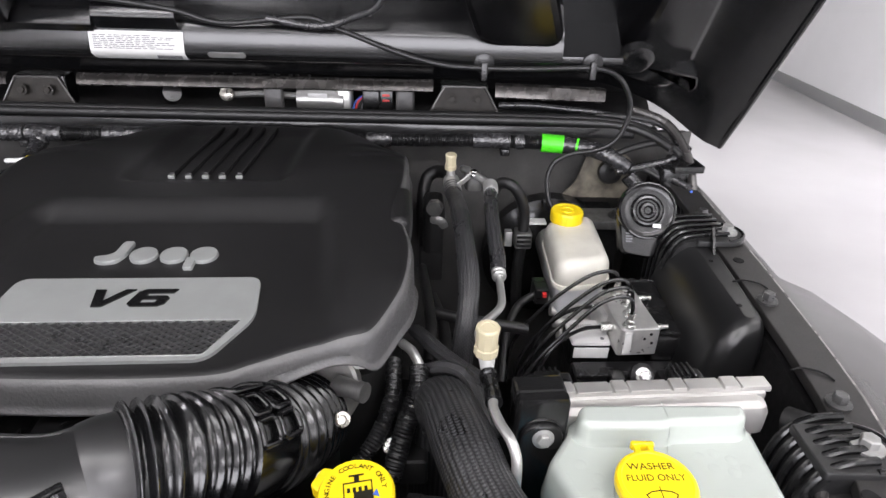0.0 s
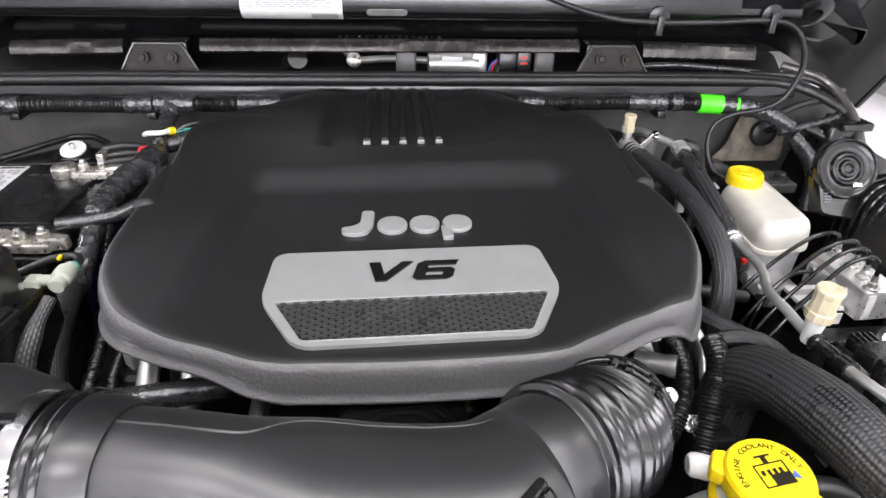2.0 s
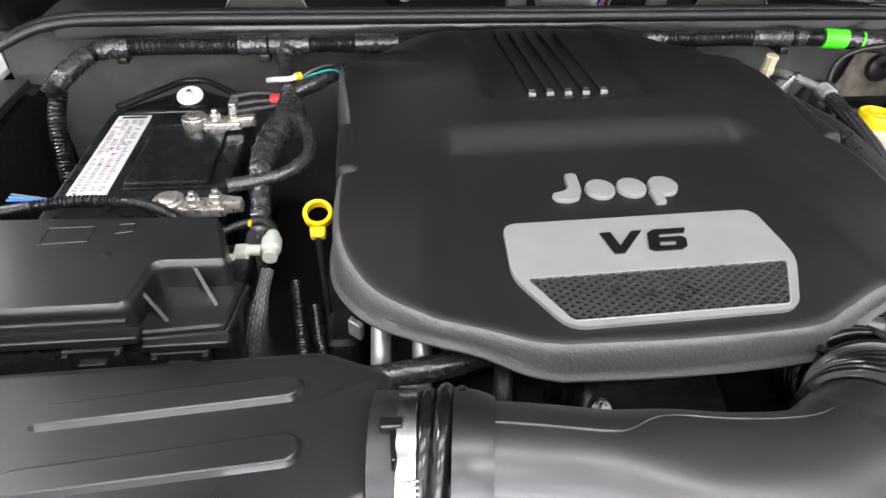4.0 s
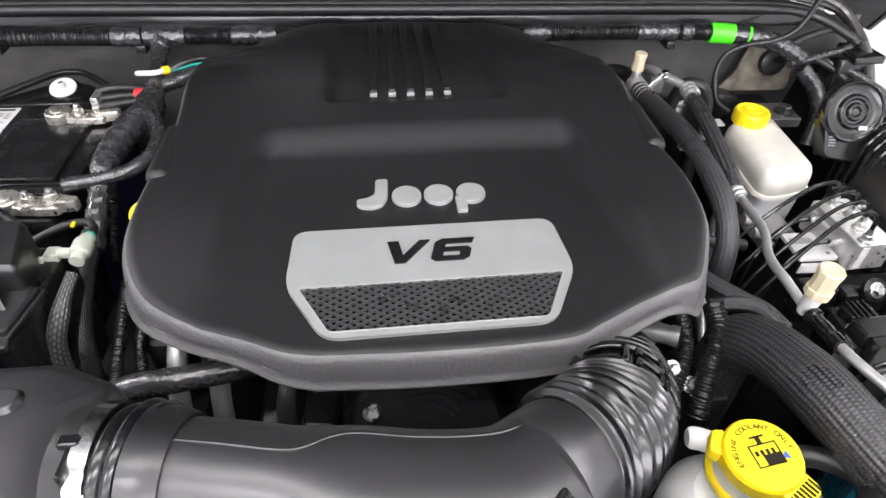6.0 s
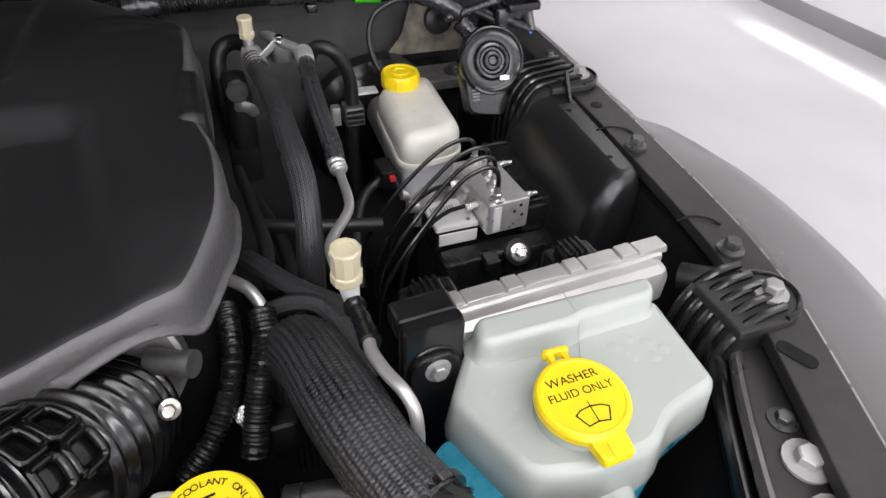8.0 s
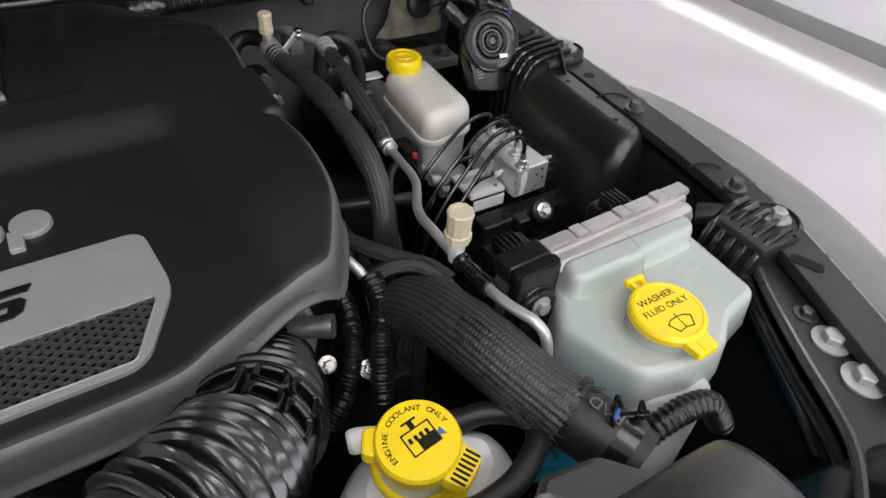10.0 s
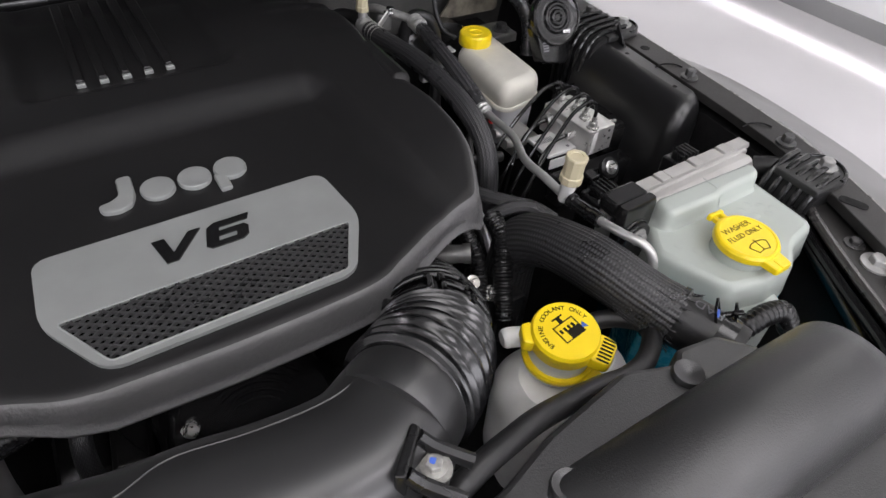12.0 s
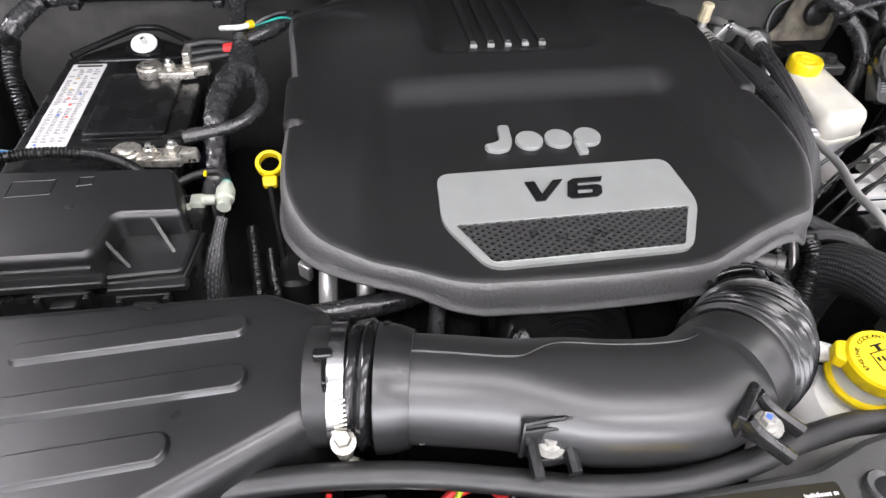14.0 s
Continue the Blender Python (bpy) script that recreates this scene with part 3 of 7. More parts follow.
hood_bar("beam_step", [(0.266, -0.06), (0.268, 0.0060), (0.290, 0.0050), (0.296, -0.002), (0.310, -0.06)], -0.235, -0.11)
hood_beam("side_beam", rounded([(0.60, 0.16), (0.68, 0.13), (0.73, 0.12), (0.75, 0.16), (0.70, 1.02), (0.60, 1.02), (0.64, 0.3)], 0.03), -0.02, "black painted side beam")
hood_beam("side_beam", rounded([(-0.60, 0.16), (-0.64, 0.3), (-0.60, 1.02), (-0.70, 1.02), (-0.75, 0.16), (-0.73, 0.12), (-0.68, 0.13)], 0.03), -0.02, "black painted side beam")
hood_beam("diagonal_beam", rounded([(0.36, 0.27), (0.50, 0.27), (0.25, 1.0), (0.10, 1.0)], 0.03), 0.03, "black painted diagonal beam")
hood_beam("diagonal_beam", rounded([(-0.50, 0.27), (-0.36, 0.27), (-0.10, 1.0), (-0.25, 1.0)], 0.03), 0.03, "black painted diagonal beam")
hood_beam("front_beam", rounded([(-0.74, 1.03), (0.74, 1.03), (0.72, 1.11), (-0.72, 1.11)], 0.03), 0.03, "black painted front beam")

# ---- engine cover ----
# Outline of the skirt with the height of its lip, from the front round by the right side
RIM = [(-0.10, -0.121, 1.000), (0.0, -0.1225, 0.999), (0.105, -0.117, 1.000), (0.145, -0.101, 1.004), (0.180, -0.083, 1.010), (0.208, -0.0715, 1.013), (0.230, -0.065, 1.008), (0.246, -0.058, 0.996), (0.257, -0.042, 1.000), (0.269, -0.016, 1.004), (0.279, 0.012, 1.002), (0.284, 0.050, 0.997), (0.284, 0.095, 0.988), (0.276, 0.135, 0.976), (0.266, 0.165, 0.972), (0.266, 0.195, 0.972), (0.273, 0.24, 0.972), (0.276, 0.30, 0.972), (0.275, 0.38, 0.975), (0.272, 0.45, 0.985), (0.255, 0.488, 0.995), (0.205, 0.512, 1.0), (0.13, 0.526, 1.005), (0.01, 0.536, 1.005), (-0.07, 0.531, 1.005), (-0.15, 0.517, 1.0), (-0.225, 0.500, 0.99), (-0.268, 0.487, 0.985), (-0.286, 0.465, 0.98), (-0.287, 0.42, 0.975), (-0.284, 0.36, 0.972), (-0.279, 0.29, 0.972), (-0.274, 0.23, 0.972), (-0.272, 0.17, 0.974), (-0.278, 0.11, 0.985), (-0.281, 0.060, 0.996), (-0.279, 0.012, 1.002), (-0.268, -0.024, 1.006), (-0.245, -0.057, 1.009), (-0.205, -0.083, 1.012), (-0.160, -0.101, 1.011), (-0.128, -0.115, 1.004)]


def cover_top(x, y):
    """Height of the cover's upper side."""
    z = 1.0375 + 0.06 * min(y, 0.27) - 0.28 * max(0.0, y - 0.27) ** 2
    z -= 0.004 * (abs(x) / 0.29) ** 4
    z -= 0.042 * smoothstep(0.34, 0.56, abs(x) * 0.9 + (y - 0.20)) * smoothstep(0.12, 0.26, abs(x))
    # wide recess, open towards the front, with a sloping rear step and sides that spread forwards
    yt = y - 0.035 * x
    side = 0.158 + 0.15 * (0.16 - yt)
    wall = max(0.0, min(1.0, (abs(x - 0.003) - side) / 0.026))
    step = max(0.0, min(1.0, (yt - 0.150) / 0.040))
    edge = 1 - (1 - wall) * (1 - step)
    edge = 0.45 * edge + 0.55 * edge * edge * (3 - 2 * edge)
    z += (0.001 + 0.0155 * smoothstep(-0.10, 0.05, y)) * edge
    # shallow rear recess that holds the ribs
    u = smoothstep(0.115, 0.092, abs(x - 0.004)) * smoothstep(0.232, 0.252, yt) * smoothstep(0.54, 0.46, y)
    z -= 0.0095 * u
    # two pressed strakes on each shoulder
    for y1 in (0.362, 0.412):
        d = y - y1 - 0.15 * (abs(x) - 0.28)
        z += 0.0035 * (smoothstep(-0.012, 0.0, d) - smoothstep(0.0, 0.05, d)) * smoothstep(0.16, 0.22, abs(x))
    return z


def cover_mesh():
    line = spline([*RIM, RIM[0]], 0.006)[:-1]
    n = len(line)
    flat2 = [(p.x, p.y) for p in line]
    cx, cy = 0.0, 0.20
    bm = bmesh.new()
    rings = []
    inner = inset(flat2, 0.016)
    for k in range(1, 61):
        q = 1 - (1 - k / 60) ** 1.25
        rings.append([bm.verts.new((cx + (x - cx) * q, cy + (y - cy) * q, cover_top(cx + (x - cx) * q, cy + (y - cy) * q))) for x, y in inner])
    flat = len(rings)
    for inward, drop in ((0.0125, 0.0004), (0.0090, 0.0016), (0.0062, 0.0038), (0.0044, 0.0070), (0.0032, 0.0110), (0.0022, 0.0165)):
        rings.append([bm.verts.new((x, y, max(cover_top(x, y) - drop, p.z + 0.004))) for (x, y), p in zip(inset(flat2, inward), line)])
    for inward, up in ((0.0012, 0.0075), (0.0002, 0.0032), (-0.0026, 0.0014), (-0.0032, 0.0), (-0.0026, -0.0014), (0.0010, -0.0014), (0.0022, 0.010)):
        rings.append([bm.verts.new((x, y, p.z + up)) for (x, y), p in zip(inset(flat2, inward), line)])
    for i, (a, b) in enumerate(zip(rings, rings[1:])):
        for k in range(n):
            f = bm.faces.new((a[k], a[(k + 1) % n], b[(k + 1) % n], b[k]))
            # Skirt rings take the front-lit copy of the cover plastic.
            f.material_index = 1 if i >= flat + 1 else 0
    mid = bm.verts.new((cx, cy, cover_top(cx, cy)))
    for k in range(n):
        bm.faces.new((rings[0][k], rings[0][(k + 1) % n], mid))
    return bm


cover = thing("engine_cover", 0, 0.2, 0.972, "satin black moulded plastic engine cover with a silver badge plate", "engine cover")
part("shell", cover_mesh(), [COVER, LITSKIRT], cover, smooth=50)
for bx, by in ((-0.264, 0.10), (0.264, 0.135)):
    part("side_boss", slab(rounded([(bx - 0.013, by), (bx + 0.013, by), (bx + 0.013, by + 0.105), (bx - 0.013, by + 0.105)], 0.011, 6), 0.985, cover_top(bx, by + 0.05) + 0.0015, 0.009), COVER, cover, "rounded boss on the edge", 60)
# the sloping floor of the recess; the badge sits a little askew to the bay
FACE = pose(0, -0.045, 0, 0, 0, 2) @ pose(0, 0.045, 0) @ pose(0, 0, 1.0375, 3.43)
for k in range(5):
    x = -0.0475 + 0.0225 * k
    y0 = 0.263 + 0.035 * x
    pts = rounded([(x - 0.0045, y0 + 0.002), (x + 0.0045, y0 + 0.002), (x + 0.0065, 0.50), (x - 0.0055, 0.50)], 0.002, 2)
    bm = loft([(pts, lambda a, b: cover_top(a, b) - 0.004), (pts, lambda a, b: cover_top(a, b) + 0.0045), (inset(pts, 0.0014), lambda a, b: cover_top(a, b) + 0.0062)])
    rib = part("rib", bm, COVER, cover)
    # Silver face paints the bright reflection at the slot's front end.
    part("rib_glint", box(x - 0.0045, y0 - 0.003, cover_top(x, y0) - 0.0004, x + 0.0045, y0 + 0.0015, cover_top(x, y0) + 0.0042, 0.0006), SILVER, rib, "silver tip standing for a glint")
# badge plate with its opening
outer_pts = rounded([(-0.1220, 0.0305), (0.1235, 0.0305), (0.1295, -0.0375), (0.0970, -0.0975), (-0.0950, -0.0975), (-0.1275, -0.0375)], [0.012, 0.012, 0.014, 0.014, 0.014, 0.014])
hole_pts = rounded([(-0.1165, -0.0410), (0.1182, -0.0410), (0.0925, -0.0910), (-0.0905, -0.0910)], 0.004)
plate = part("badge_plate", sheet(outer_pts, [hole_pts], 0.0042, FACE @ Matrix.Translation((0, 0, -0.0005))), SILVER, cover, "satin silver plate with worn edges", 25)
# Black sheet added under the mesh to paint the shade in its holes.
part("grille_hole_shade", slab(hole_pts, -0.002, 0.0004, 0.0002, FACE), HOLE, plate, "black sheet standing for the shade behind the mesh")


def clip_segment(a, b, poly):
    """The piece of a line inside a convex outline (anticlockwise)."""
    t0, t1 = 0.0, 1.0
    for i in range(len(poly)):
        p, q = Vector(poly[i - 1]), Vector(poly[i])
        e = q - p
        nrm = Vector((-e.y, e.x))
        da, db = (a - p).dot(nrm), (b - p).dot(nrm)
        if da < 0 and db < 0:
            return None
        if da < 0 or db < 0:
            t = da / (da - db)
            if da < 0:
                t0 = max(t0, t)
            else:
                t1 = min(t1, t)
    return (a + (b - a) * t0, a + (b - a) * t1) if t1 - t0 > 0.01 else None


trap = [(-0.0897, -0.0902), (0.0917, -0.0902), (0.1170, -0.0418), (-0.1153, -0.0418)]
part("grille_rim", sweep([tuple(FACE @ Vector((x, y, 0.0035))) for x, y in hole_pts + [hole_pts[0]]], 0.0008, 8, 0.002, smoothed=False), SILVER, plate, "rounded rim of the opening", 60)
wires = bmesh.new()
for slope in (1, -1):
    x = -0.24
    while x < 0.24:
        cut = clip_segment(Vector((x, -0.0910)), Vector((x + slope * 0.0500 * 1.6, -0.0410)), trap)
        if cut:
            a, b = cut
            d = (b - a).normalized()
            s = Vector((-d.y, d.x)) * 0.0012
            z = 0.0036 if slope > 0 else 0.0034
            vs = [wires.verts.new(FACE @ Vector((*q, zz))) for q, zz in ((a - s, 0.0010), (a - s * 0.45, z), (a + s * 0.45, z), (a + s, 0.0010), (b - s, 0.0010), (b - s * 0.45, z), (b + s * 0.45, z), (b + s, 0.0010))]
            for i in range(3):
                wires.faces.new((vs[i], vs[i + 1], vs[i + 5], vs[i + 4]))
        x += 0.0110
tagged(part("grille_mesh", wires, MESHM, plate, "black diamond mesh"), kind="stuff")
def slanted(pts, x, w):
    return [(x + px * w + 0.3 * (py * 0.028 - 0.014), -0.0195 + py * 0.028) for px, py in pts]


six = slanted([(0.14, 0), (0.86, 0), (1, 0.14), (1, 0.47), (0.88, 0.60), (0.30, 0.60), (0.30, 0.77), (0.98, 0.77), (1.02, 1), (0.16, 1), (0, 0.85), (0, 0.14)], 0.004, 0.036)
eye = slanted([(0.30, 0.20), (0.72, 0.20), (0.72, 0.41), (0.30, 0.41)], 0.004, 0.036)
vee = slanted([(0, 1), (0.36, 0), (0.62, 0), (1.08, 1), (0.80, 1), (0.51, 0.34), (0.28, 1)], -0.041, 0.037)
part("number_badge", merge(sheet(vee, [], 0.0018, FACE @ pose(0, 0, 0.0035)), sheet(six, [eye], 0.0018, FACE @ pose(0, 0, 0.0035))), GLOSS, plate, "black raised lettering V6", 25)
# maker's emblem as plain rounded silver shapes
emblem = part("emblem", slab(rounded([(-0.043, 0.104), (-0.030, 0.104), (-0.032, 0.076), (-0.038, 0.063), (-0.050, 0.0595), (-0.062, 0.063), (-0.064, 0.073), (-0.052, 0.075), (-0.045, 0.080)][::-1], 0.004, 3), 0, 0.0045, 0.0012, FACE), SILVER, cover, "raised silver emblem of plain rounded shapes", 25)


def oval(cx, cy, rx, ry):
    o = [(cx + rx * math.cos(a), cy + ry * math.sin(a)) for a in (2 * math.pi * k / 28 for k in range(28))]
    return slab(o, 0, 0.0045, 0.0012, FACE)


for ex in (-0.013, 0.0195, 0.0525):
    part("emblem_shape", oval(ex, 0.0765, 0.0150, 0.0150), SILVER, emblem, "", 25)
part("emblem_shape", slab(rounded([(0.0355, 0.049), (0.046, 0.049), (0.046, 0.0655), (0.0355, 0.072)], 0.002, 2), 0, 0.0045, 0.001, FACE), SILVER, emblem, "", 25)

# ---- engine under the cover ----
engine = thing("engine", 0, 0.2, 0.44, "dark engine block with pulleys and pipes under the cover", "engine")
part("block", box(-0.24, -0.02, 0.44, 0.26, 0.5, 0.955, 0.03), DARK, engine, "dark cast engine block")
part("front_case", box(-0.17, -0.10, 0.44, 0.2, 0.02, 0.90, 0.02), DARK, engine, "dark timing case")

# ---- air intake ----
intake = thing("air_intake_tube", -0.05, -0.22, 0.93, "matt black plastic intake tube with a ribbed rubber bellows", "intake tube")
TUBE = [(-0.196, -0.2095, 1.034), (-0.16, -0.216, 1.036), (-0.10, -0.228, 1.037), (-0.03, -0.240, 1.034), (0.03, -0.240, 1.032), (0.068, -0.2225, 1.031)]


def tube_size(u):
    """Half width, half height and squareness of the intake tube: round at first, then broad with a flat top."""
    k = smoothstep(0.30, 0.55, u)
    return 0.0395 + 0.0055 * k, 0.0395 - 0.0035 * k - 0.0012 * math.exp(-(((u - 0.36) / 0.07) ** 2)), 2.0 + 0.6 * k


def tube_mesh(points, seg=56, step=0.005):
    bm = bmesh.new()
    line = spline(points, step)
    rings = []
    for i, c in enumerate(line):
        t = (line[min(i + 1, len(line) - 1)] - line[max(i - 1, 0)]).normalized()
        side = t.cross(Vector((0, 0, 1))).normalized()
        up = side.cross(t)
        a, b, n = tube_size(i / (len(line) - 1))
        ring = []
        for k in range(seg):
            ca, sa = math.cos(2 * math.pi * k / seg), math.sin(2 * math.pi * k / seg)
            ring.append(bm.verts.new(c + side * (a * math.copysign(abs(ca) ** (2 / n), ca)) + up * (b * math.copysign(abs(sa) ** (2 / n), sa))))
        rings.append(ring)
    for p, q in zip(rings, rings[1:]):
        for k in range(seg):
            bm.faces.new((p[k], p[(k + 1) % seg], q[(k + 1) % seg], q[k]))
    bm.faces.new(rings[0])
    bm.faces.new(rings[-1])
    return bm


part("tube", tube_mesh(TUBE), TUBEM, intake, "matt black moulded tube", 60)
part("tube_end", sweep([(0.060, -0.228, 1.031), (0.072, -0.2205, 1.031), (0.082, -0.213, 1.029)], lambda s, u: 0.0448 + 0.0012 * math.sin(math.pi * u), 44, 0.002), TUBEM, intake, "rounded end of the tube", 60)


def bellows_r(s, u):
    if u < 0.35:
        return 0.0442 + 0.0068 * (0.5 - 0.5 * math.cos(2 * math.pi * s / 0.0104)) ** 1.4
    if u < 0.55:
        return 0.0458
    return 0.0441 - 0.006 * (u - 0.55) + 0.0070 * (0.5 - 0.5 * math.cos(2 * math.pi * s / 0.0150)) ** 1.4


BELL = [(0.074, -0.218, 1.033), (0.100, -0.200, 1.024), (0.124, -0.174, 1.005), (0.145, -0.142, 0.984), (0.162, -0.102, 0.958), (0.172, -0.055, 0.928)]
part("bellows", sweep(BELL, bellows_r, 56, 0.0011), RIBBED, intake, "black ribbed rubber bellows", 60)
for s0, r in ((-0.193, 0.0455), (-0.203, 0.0478), (-0.2135, 0.0455)):
    part("cuff_ring", sweep([(s0 - 0.0055, -0.204, 1.033), (s0, -0.205, 1.033), (s0 + 0.0055, -0.206, 1.033)], lambda s, u: r * (0.93 + 0.07 * math.sin(math.pi * u)), 36, 0.0012), RIBBED, intake, "black rubber cuff ring", 60)
clamp = part("hose_clamp", sweep([(-0.2295, -0.203, 1.033), (-0.2185, -0.204, 1.033)], 0.0462, 40, 0.004), CHROME, intake, "shiny steel hose clamp", 40)
CLAMP = pose(-0.224, -0.2035, 1.033)


def on_clamp(a, r, dx=0.0):
    """A place on the clamp band: degrees from the front upwards, distance from its axis."""
    return CLAMP @ Vector((dx, -r * math.cos(radians(a)), r * math.sin(radians(a))))


housing = part("screw_housing", sweep([tuple(on_clamp(-14, 0.0490, 0.001)), tuple(on_clamp(8, 0.0505, 0.001))], 0.0058, 12, 0.004), LEAD, clamp, "steel worm housing")
part("clamp_screw", hexa(0.0058, 0.012, Matrix.Translation(on_clamp(6, 0.0500, 0.001)) @ pose(0, 0, 0, 14)), LEAD, clamp, "steel clamp screw")
part("clamp_tail", sweep([tuple(on_clamp(-16, 0.0480)), tuple(on_clamp(-26, 0.0510)), tuple(on_clamp(-30, 0.0560, 0.012))], 0.0032, 8), LEAD, clamp, "steel band tail")
for k in range(7):
    a = 16 + 4.4 * k
    part("band_slot", sweep([tuple(on_clamp(a, 0.0464, -0.0042)), tuple(on_clamp(a + 1.6, 0.0464, 0.0042))], 0.0009, 6, 0.01), LEAD, clamp)

# ---- air cleaner box ----
airbox = thing("air_cleaner_box", -0.42, -0.2, 0.8, "large black plastic air cleaner housing with raised ribs", "air cleaner")
lid_pts = rounded([(-0.66, -0.36), (-0.385, -0.318), (-0.238, -0.240), (-0.228, -0.147), (-0.234, -0.139), (-0.276, -0.118), (-0.66, -0.124)], [0.022, 0.03, 0.010, 0.008, 0.008, 0.010, 0.022], 6)


def lid_z(drop):
    return lambda x, y: 1.0525 - drop


lid_top = inset(lid_pts, 0.0135)
levels = [(lid_pts, 0.86), (lid_pts, lid_z(0.020)), (inset(lid_pts, 0.002), lid_z(0.010)), (inset(lid_pts, 0.006), lid_z(0.0035)), (inset(lid_pts, 0.011), lid_z(0.0005)), (lid_top, lid_z(0))]
for share in (0.8, 0.4):
    levels.append(([(-0.42 + (x + 0.42) * share, -0.22 + (y + 0.22) * share) for x, y in lid_top], lid_z(0)))
part("lid", loft(levels), SATIN, airbox, "black plastic lid", 50)
part("housing", box(-0.60, -0.34, 0.44, -0.27, -0.14, 0.87, 0.01), BLACK, airbox)
for yl0, yl1, y0, y1, xe in ((-0.177, -0.160, -0.166, -0.147, -0.290), (-0.223, -0.205, -0.213, -0.192, -0.288), (-0.272, -0.249, -0.262, -0.240, -0.332)):
    pts = rounded([(-0.452, yl0), (xe, y0), (xe, y1), (-0.452, yl1)], [0.007, 0.009, 0.009, 0.007], 6)
    part("raised_rib", loft([(inset(pts, -0.0016), 1.0520), (pts, 1.0548), (inset(pts, 0.0006), 1.0562), (inset(pts, 0.0018), 1.0568)]), SATIN, airbox)
outlet = part("outlet", sweep([(-0.2435, -0.201, 1.031), (-0.2265, -0.203, 1.032)], 0.0435, 36, 0.006), RUBBER, airbox, "round black outlet")
part("outlet_clip", box(-0.240, -0.212, 1.075, -0.2265, -0.204, 1.080, 0.0015), GLOSS, outlet, "black plastic clip")
part("outlet_clip", box(-0.2345, -0.232, 1.068, -0.231, -0.206, 1.078, 0.0012), GLOSS, outlet, "black plastic clip")

# ---- fuse and relay box ----
fuse = thing("fuse_box", -0.46, 0.02, 0.85, "black plastic fuse box with latched lid", "fuse box")
fl = rounded([(-0.66, -0.047), (-0.437, -0.047), (-0.4275, 0.006), (-0.366, 0.004), (-0.386, 0.078), (-0.66, 0.088)], [0.008, 0.010, 0.006, 0.008, 0.010, 0.008], 5)
part("lid", loft([(fl, 0.985), (inset(fl, 0.0006), 1.022), (inset(fl, 0.0022), 1.0285), (inset(fl, 0.0050), 1.031)]), SATIN, fuse, "black plastic lid", 45)
fs = rounded([(-0.440, -0.050), (-0.366, -0.046), (-0.358, 0.012), (-0.430, 0.016)], 0.006)
part("lid_step", slab(fs, 0.985, 1.003, 0.004), SATIN, fuse)


def gusset(top, foot, out, w=0.0016):
    """A thin upright triangular web."""
    top, foot, out = Vector(top), Vector(foot), Vector(out)
    side = (top - foot).cross(out - foot).normalized() * w
    bm = bmesh.new()
    a, b = ([bm.verts.new(p + q) for p in (top, foot, out)] for q in (side, -side))
    bm.faces.new(a)
    bm.faces.new(b)
    for k in range(3):
        bm.faces.new((a[k], a[(k + 1) % 3], b[(k + 1) % 3], b[k]))
    return bm


part("gusset", gusset((-0.398, 0.008, 1.026), (-0.398, 0.008, 1.000), (-0.376, -0.022, 1.001)), SATIN, fuse)
part("gusset", gusset((-0.434, -0.020, 1.022), (-0.434, -0.020, 1.000), (-0.412, -0.038, 1.001)), SATIN, fuse)
part("base", box(-0.62, -0.055, 0.85, -0.362, 0.085, 0.99, 0.006), BLACK, fuse)
part("front_lip", box(-0.66, -0.058, 1.000, -0.432, -0.044, 1.0065, 0.002), SATIN, fuse)
part("front_lip", box(-0.432, -0.060, 0.992, -0.362, -0.048, 0.998, 0.002), SATIN, fuse)
for x, zt in ((-0.468, 0.999), (-0.402, 0.991)):
    lt = part("latch", box(x - 0.024, -0.0625, zt - 0.026, x + 0.024, -0.055, zt, 0.002), GLOSS, fuse)
    for dx in (-0.022, 0.018):
        part("latch_arm", box(x + dx, -0.067, zt - 0.024, x + dx + 0.005, -0.061, zt - 0.001, 0.001), GLOSS, lt)
    part("latch_tongue", box(x - 0.011, -0.070, zt - 0.016, x + 0.011, -0.061, zt - 0.008, 0.0015), GLOSS, lt)
    part("latch_bar", box(x - 0.017, -0.0675, zt - 0.028, x + 0.010, -0.062, zt - 0.0245, 0.001), LEAD, lt, "worn bright bar")
part("bracket_post", box(-0.6, -0.02, 0.44, -0.4, 0.06, 0.851, 0.004), PIT, fuse)

# ---- battery ----
BATT = Vector((0.012, -0.007, 0))  # the battery and what is bolted to it
battery = thing("battery", -0.52, 0.31, 0.77, "black car battery with a white warning label", "battery")
part("case", box(-0.625, 0.17, 0.77, -0.43, 0.46, 0.945, 0.004), BLACK, battery)
part("top", box(-0.628, 0.167, 0.945, -0.427, 0.463, 0.963, 0.005), BLACK, battery)
part("plug_cover", slab(rect(-0.552, 0.245, -0.452, 0.385, 0.006), 0.963, 0.969, 0.003), BLACK, battery, "raised black vent cover")
lab = part("label", slab(rect(-0.612, 0.222, -0.566, 0.437, 0.002), 0.9635, 0.9645, 0.0003), PAPER, battery, "white printed warning label")
part("tray", box(-0.65, 0.15, 0.44, -0.42, 0.48, 0.771, 0.004), PIT, battery, "black battery tray")
battery.location += BATT


# ---- brake fluid reservoir ----
res = thing("brake_fluid_reservoir", 0.53, 0.32, 0.8, "cream plastic brake fluid reservoir with a yellow cap", "fluid reservoir")
top = rounded([(0.490, 0.230), (0.577, 0.248), (0.586, 0.412), (0.498, 0.390)], 0.024, 6)
